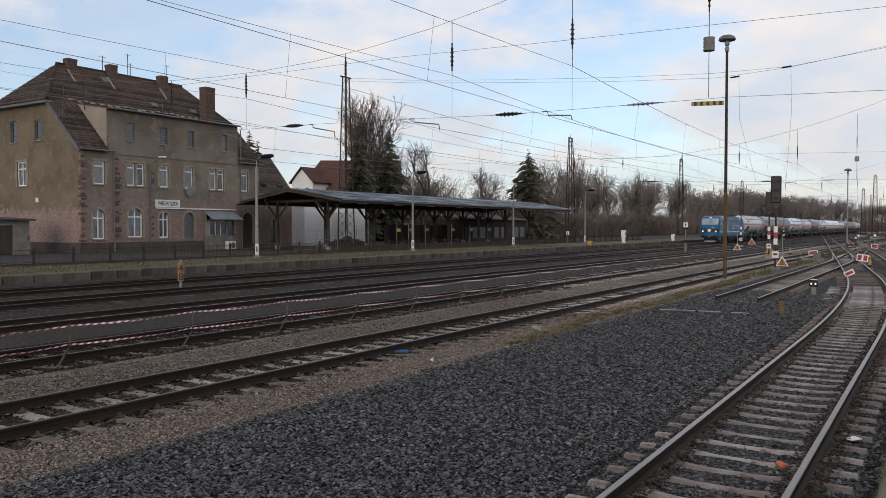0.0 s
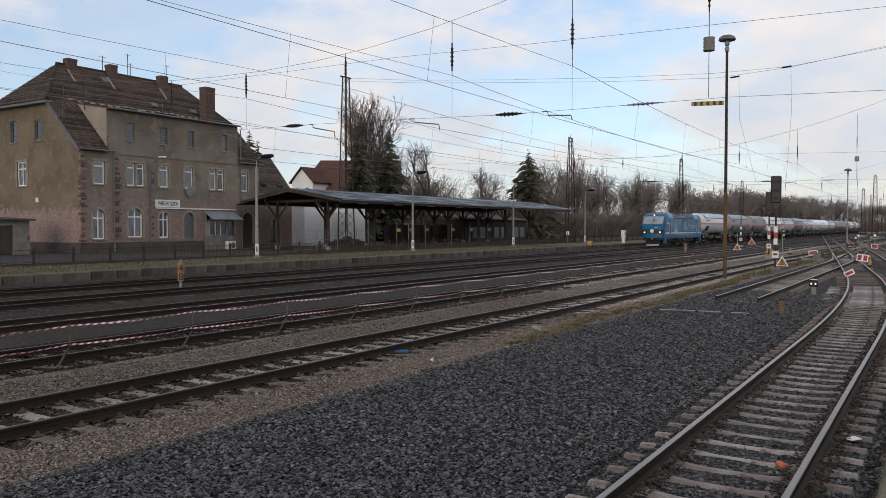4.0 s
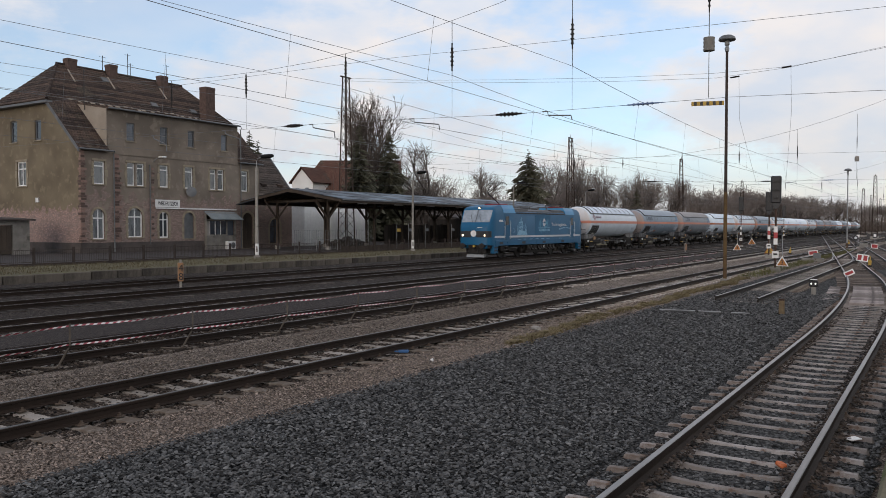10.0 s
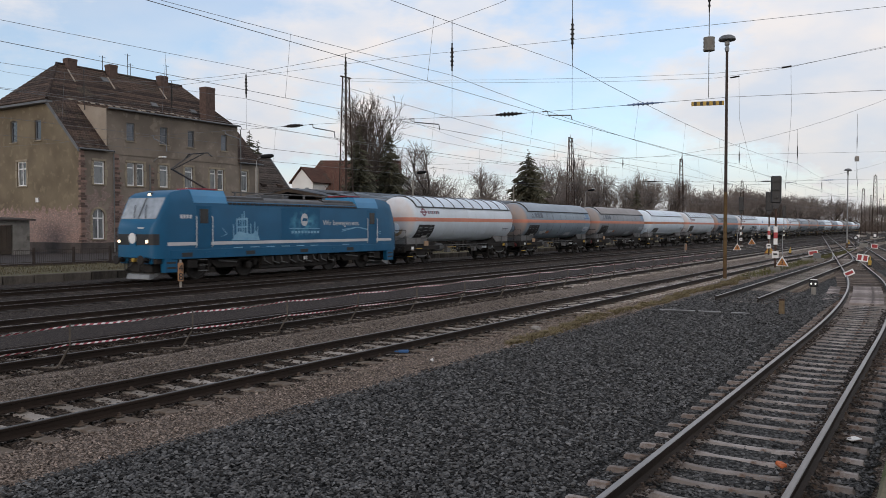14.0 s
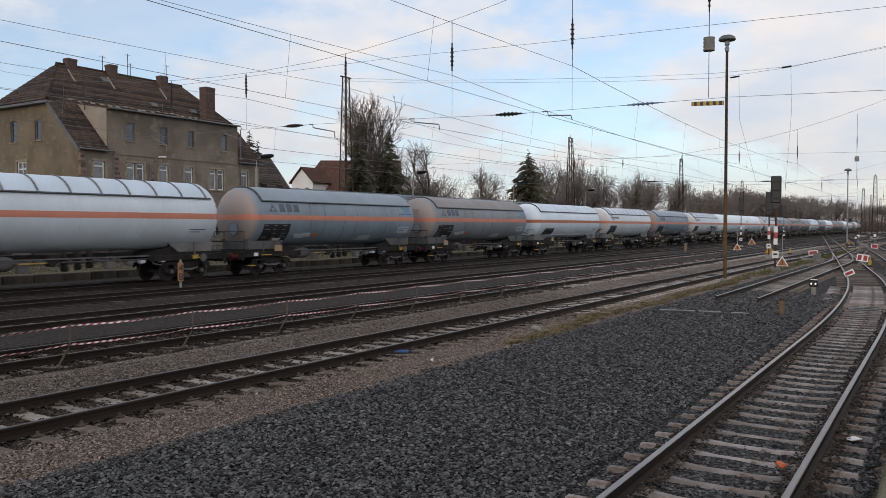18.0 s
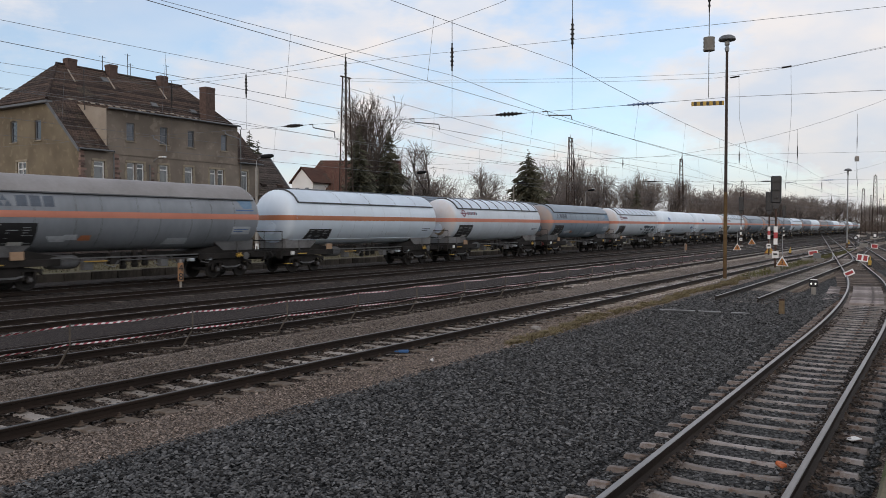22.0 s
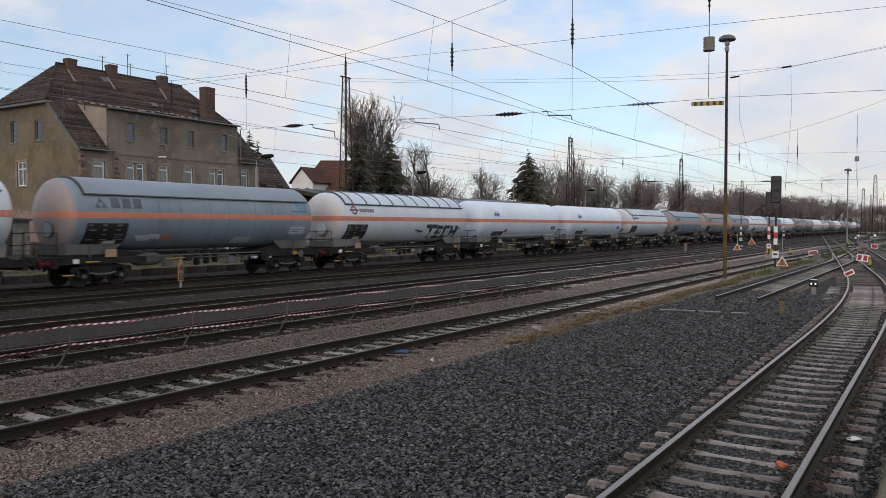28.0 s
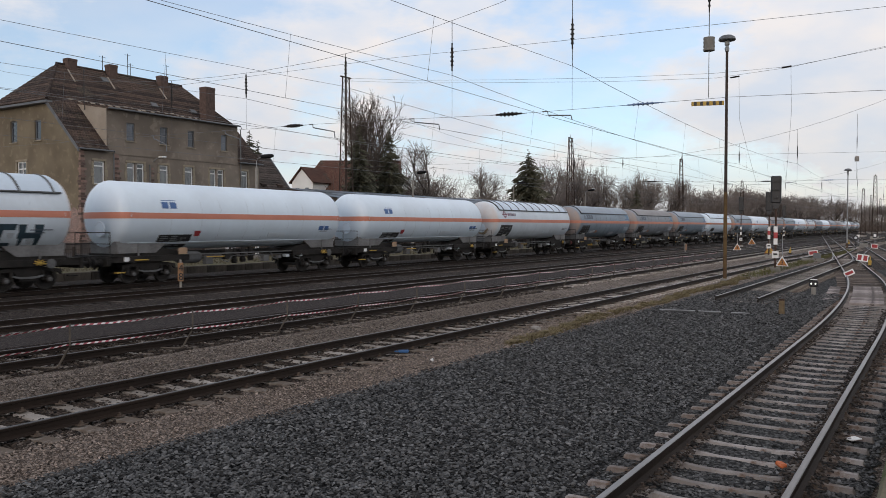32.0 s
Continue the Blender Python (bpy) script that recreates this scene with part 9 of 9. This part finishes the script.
T_BIG = bare_tree(11, 25.2, 0.92, 5, (13, 8, 6, 4, 3), "tall pruned bare tree with upright dense limbs", upright=0.8, thin=1.7, twig=M_TWIGDK)
T_BIG.matrix_world = pose(99.6, 77.0, 0.3)
T_ROUND = bare_tree(12, 17.5, 1.2, 5, (9, 6, 5, 4, 3), "round-crowned bare tree with fine twigs", thin=1.3)
T_ROUND.matrix_world = pose(114.3, 75, 0.3) @ Matrix.Diagonal((1.3, 1.3, 1.0, 1.0))
T_A = bare_tree(13, 16.0, 1.0, 5, (7, 6, 5, 5, 3), "slender bare tree in the tree belt", thin=1.1)
T_A.matrix_world = pose(141, 80, 0.3)
T_B = bare_tree(14, 18.5, 0.95, 5, (8, 6, 5, 5, 3), "tall bare tree in the tree belt", upright=0.5, thin=1.1)
T_B.matrix_world = pose(163, 79, 0.3)
T_C = bare_tree(15, 15.0, 1.2, 5, (7, 6, 5, 5, 3), "spreading bare tree in the tree belt", thin=1.1)
T_C.matrix_world = pose(150, 73, 0.3)
T_F = bare_tree(16, 16.5, 1.1, 4, (9, 7, 6, 4), "bare tree at the far end of the yard", thin=2.2)
T_F.matrix_world = pose(330, 79, 0.2)
C_A = conifer(21, 17.3, 4.2, "dark bushy conifer behind the canopy")
C_A.matrix_world = pose(92.5, 73.5, 0.3)
C_B = conifer(22, 17.6, 4.6, "dark pointed conifer behind the canopy")
C_B.matrix_world = pose(98.0, 72.0, 0.3)
copy_thing(C_A, pose(100.5, 73.5, -2.5, 0, 0, 170))
C_C = conifer(23, 16.6, 7.0, "broad dark conifer in the tree belt")
C_C.matrix_world = pose(134, 66.0, 0.3)
copy_thing(C_B, pose(82.6, 86.0, -1.0, 0, 0, 40))
copy_thing(C_B, pose(85.2, 87.0, -2.2, 0, 0, 110))
copy_thing(C_B, pose(196, 66.0, -5.0, 0, 0, 20))
rg_ = random.Random(33)
protos_ = [T_A, T_B, T_C, T_B, T_A]
for i_ in range(88):
    f_ = i_ / 87
    x_ = 150 + 540 * f_ ** 1.6 + rg_.uniform(-4, 4)
    y_ = 74 + rg_.uniform(-7, 12) + 0.03 * max(0, x_ - 300)
    if math.atan2(y_, x_) > radians(24.4):
        continue
    p_ = protos_[rg_.randrange(5)] if x_ < 250 else T_F
    s_ = rg_.uniform(0.75, 1.15) * (1.0 + 0.2 * f_)
    c_ = copy_thing(p_, pose(x_, y_, 0.2, 0, 0, rg_.uniform(0, 360)))
    c_.scale = (s_, s_, s_)
# woods closing the far end of the yard
for i_ in range(60):
    a_ = 11.2 - i_ * 0.28
    d_ = float(np.interp(a_, [-6, 3.0, 4.2, 5.3, 8.6, 11.2], [620, 600, 560, 480, 380, 325])) + rg_.uniform(-12, 40)
    p_ = T_F
    c_ = copy_thing(p_, pose(d_, d_ * math.tan(radians(a_ + rg_.uniform(-0.15, 0.15))), -0.1, 0, 0, rg_.uniform(0, 360)))
    s_ = rg_.uniform(0.85, 1.2)
    c_.scale = (s_ * 1.15, s_ * 1.15, s_)
for x_, y_, s_ in ((137.5, 78, 0.72), (133, 74, 0.6), (122, 82, 0.62), (128.5, 70, 0.55), (143, 68, 0.66), (112, 86, 0.7)):
    c_ = copy_thing(T_C if x_ > 130 else T_A, pose(x_, y_, 0.2, 0, 0, x_ * 37 % 360))
    c_.scale = (s_ * 1.15, s_ * 1.15, s_)
TH_A = thicket(41, 12, 5, 6.0, 190)
TH_A.matrix_world = pose(122, 64, 0.2)
TH_F = thicket(43, 16, 7, 9.5, 110)
TH_F.matrix_world = pose(240, 78, 0.2)
TH_B = thicket(42, 14, 6, 8.0, 190)
TH_B.matrix_world = pose(112, 70, 0.2)
for i_ in range(64):
    f_ = i_ / 63
    x_ = 118 + 480 * f_ ** 1.35
    y_ = 60 + rg_.uniform(0, 9) + 0.02 * max(0, x_ - 250)
    c_ = copy_thing(TH_F if x_ > 230 else TH_A if i_ % 2 else TH_B, pose(x_, y_, 0.1, 0, 0, rg_.uniform(-12, 12)))
    s_ = rg_.uniform(0.75, 1.15)
    c_.scale = (1.1, 1, s_)
for i_ in (2, 3, 4, 5, 6, 7):
    copy_thing(TH_B, pose(84 + i_ * 9, 84 + rg_.uniform(-4, 6), 0.1, 0, 0, rg_.uniform(-12, 12))).scale = (1.1, 1, rg_.uniform(1.35, 1.7))
for i_ in range(48):
    a_ = 11.0 - i_ * 0.3
    d_ = float(np.interp(a_, [-6, 3.0, 4.2, 5.3, 8.6, 11.2], [620, 600, 560, 490, 390, 335]))
    c_ = copy_thing(TH_F, pose(d_, d_ * math.tan(radians(a_)), -0.1, 0, 0, 75))
    c_.scale = (1.2, 1.2, rg_.uniform(0.8, 1.1))
wood_ = part("backdrop_far_woods", mesh_of("backdrop_far_woods", [(60 + 22 * i, 150 + 6 * math.sin(i * 0.9), 0) for i in range(48)] + [(60 + 22 * i, 150 + 6 * math.sin(i * 0.9), 9 + 3 * noise.noise((i * 0.7, 2, 0))) for i in range(48)], [(i, i + 1, i + 49, i + 48) for i in range(47)]), M_THICKET)
tagged(wood_, "dim brown line of far bare woods", "woods", kind="structure")


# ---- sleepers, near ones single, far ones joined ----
# sleeper colours turn paler farther down the tracks, on three from PALE_FROM on
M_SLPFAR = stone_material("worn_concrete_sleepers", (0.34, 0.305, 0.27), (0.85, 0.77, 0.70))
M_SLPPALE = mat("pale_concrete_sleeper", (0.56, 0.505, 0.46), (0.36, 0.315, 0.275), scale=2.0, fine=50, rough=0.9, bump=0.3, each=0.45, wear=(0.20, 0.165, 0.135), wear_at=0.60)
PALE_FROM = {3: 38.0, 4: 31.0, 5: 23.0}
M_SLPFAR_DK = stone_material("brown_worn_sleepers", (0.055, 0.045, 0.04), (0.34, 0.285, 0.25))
def lay_sleepers(no):
    th, path, kind, material, step, near, far, clips = SLEEPERS[no]
    me = sleeper_mesh(kind)
    me.materials.append(material)
    end_me = sleeper_mesh(kind)
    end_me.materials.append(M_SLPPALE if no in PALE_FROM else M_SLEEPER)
    acc = along(path)
    count, rest_v, rest_f, clip_v, clip_f = 0, [], [], [], []
    base = [tuple(v.co) for v in me.vertices]
    faces = [tuple(p.vertices) for p in me.polygons]
    cbase = [tuple(v.co) for v in ME_CLIP.vertices]
    cfaces = [tuple(p.vertices) for p in ME_CLIP.polygons]
    rng = random.Random(no)
    s = near - path[0][0]
    while s < acc[-1]:
        x, y, a = at_length(path, acc, s)
        if x > far:
            break
        m = Matrix.Translation((x + rng.uniform(-0.02, 0.02), y + rng.uniform(-0.015, 0.015), rng.uniform(-0.006, 0.006))) @ Matrix.Rotation(a + rng.uniform(-0.012, 0.012), 4, "Z")
        if count < 150 and x < (38 if no == 6 else 75):
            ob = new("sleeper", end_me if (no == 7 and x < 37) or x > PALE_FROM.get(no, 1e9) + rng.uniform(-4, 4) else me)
            ob.parent = th
            ob.matrix_local = m
        else:
            k = len(rest_v)
            rest_v += [tuple(m @ Vector(v)) for v in base]
            rest_f += [tuple(k + i for i in f) for f in faces]
        if x < clips:
            k = len(clip_v)
            clip_v += [tuple(m @ Vector(v)) for v in cbase]
            clip_f += [tuple(k + i for i in f) for f in cfaces]
        count += 1
        s += step
    if rest_v:
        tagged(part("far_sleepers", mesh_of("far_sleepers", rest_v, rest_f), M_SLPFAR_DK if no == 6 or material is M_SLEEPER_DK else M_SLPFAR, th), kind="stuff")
    if clip_v:
        tagged(part("rail_fastenings", mesh_of("rail_fastenings", clip_v, clip_f), M_CLIP, th), kind="stuff")


for n_ in SLEEPERS:
    lay_sleepers(n_)


# ---- what moves: the train rolls through ----
FRONT = [(0.0, 132.1), (2.0, 117.2), (3.5, 106.0), (6.0, 86.98), (8.0, 71.56), (10.0, 55.91), (12.0, 40.07), (14.0, 24.11), (16.0, 8.12),
         (18.0, -7.82), (20.0, -23.72), (22.0, -39.55), (24.0, -55.35), (26.0, -71.3), (28.0, -87.2), (30.0, -103.2), (32.0, -119.3)]


def front_at(t):
    return float(np.interp(t, [a for a, b in FRONT], [b for a, b in FRONT]))


def on_line(s):
    """The pose of a vehicle whose middle is s metres along the main line."""
    y = TRACKS[1]
    if s <= BEND_X:
        return pose(s, y, 0)
    r = BEND_R - y
    a = (s - BEND_X) / r
    return pose(BEND_X + r * math.sin(a), BEND_R - r * math.cos(a), 0, 0, 0, math.degrees(a))


def motions():
    walk(LOCO, [(t, on_line(s + 8.93)) for t, s in FRONT])
    for i, w in enumerate(WAGONS):
        walk(w, [(t, on_line(s + WAGON_1 + PITCH * i)) for t, s in FRONT])
    kinds = {}
    for ob in scene.objects:
        if ob.name.split(".")[0] == "wheelset":
            kinds.setdefault((round(ob.location.x, 2), round(ob.location.z, 2)), []).append(ob)
    times = [i / 15 for i in range(481)]
    for (x, r), obs in kinds.items():
        walk(obs[0], [(t, Matrix.Translation((x, 0, r)) @ Matrix.Rotation((front_at(t) - front_at(0)) / r, 4, "Y")) for t in times])
        act = obs[0].animation_data.action
        slot = obs[0].animation_data.action_slot
        for ob in obs[1:]:
            ob.rotation_mode = "QUATERNION"
            ad = ob.animation_data_create()
            ad.action = act
            ad.action_slot = slot


WAGON_1, PITCH = 27.68, 17.27
motions()
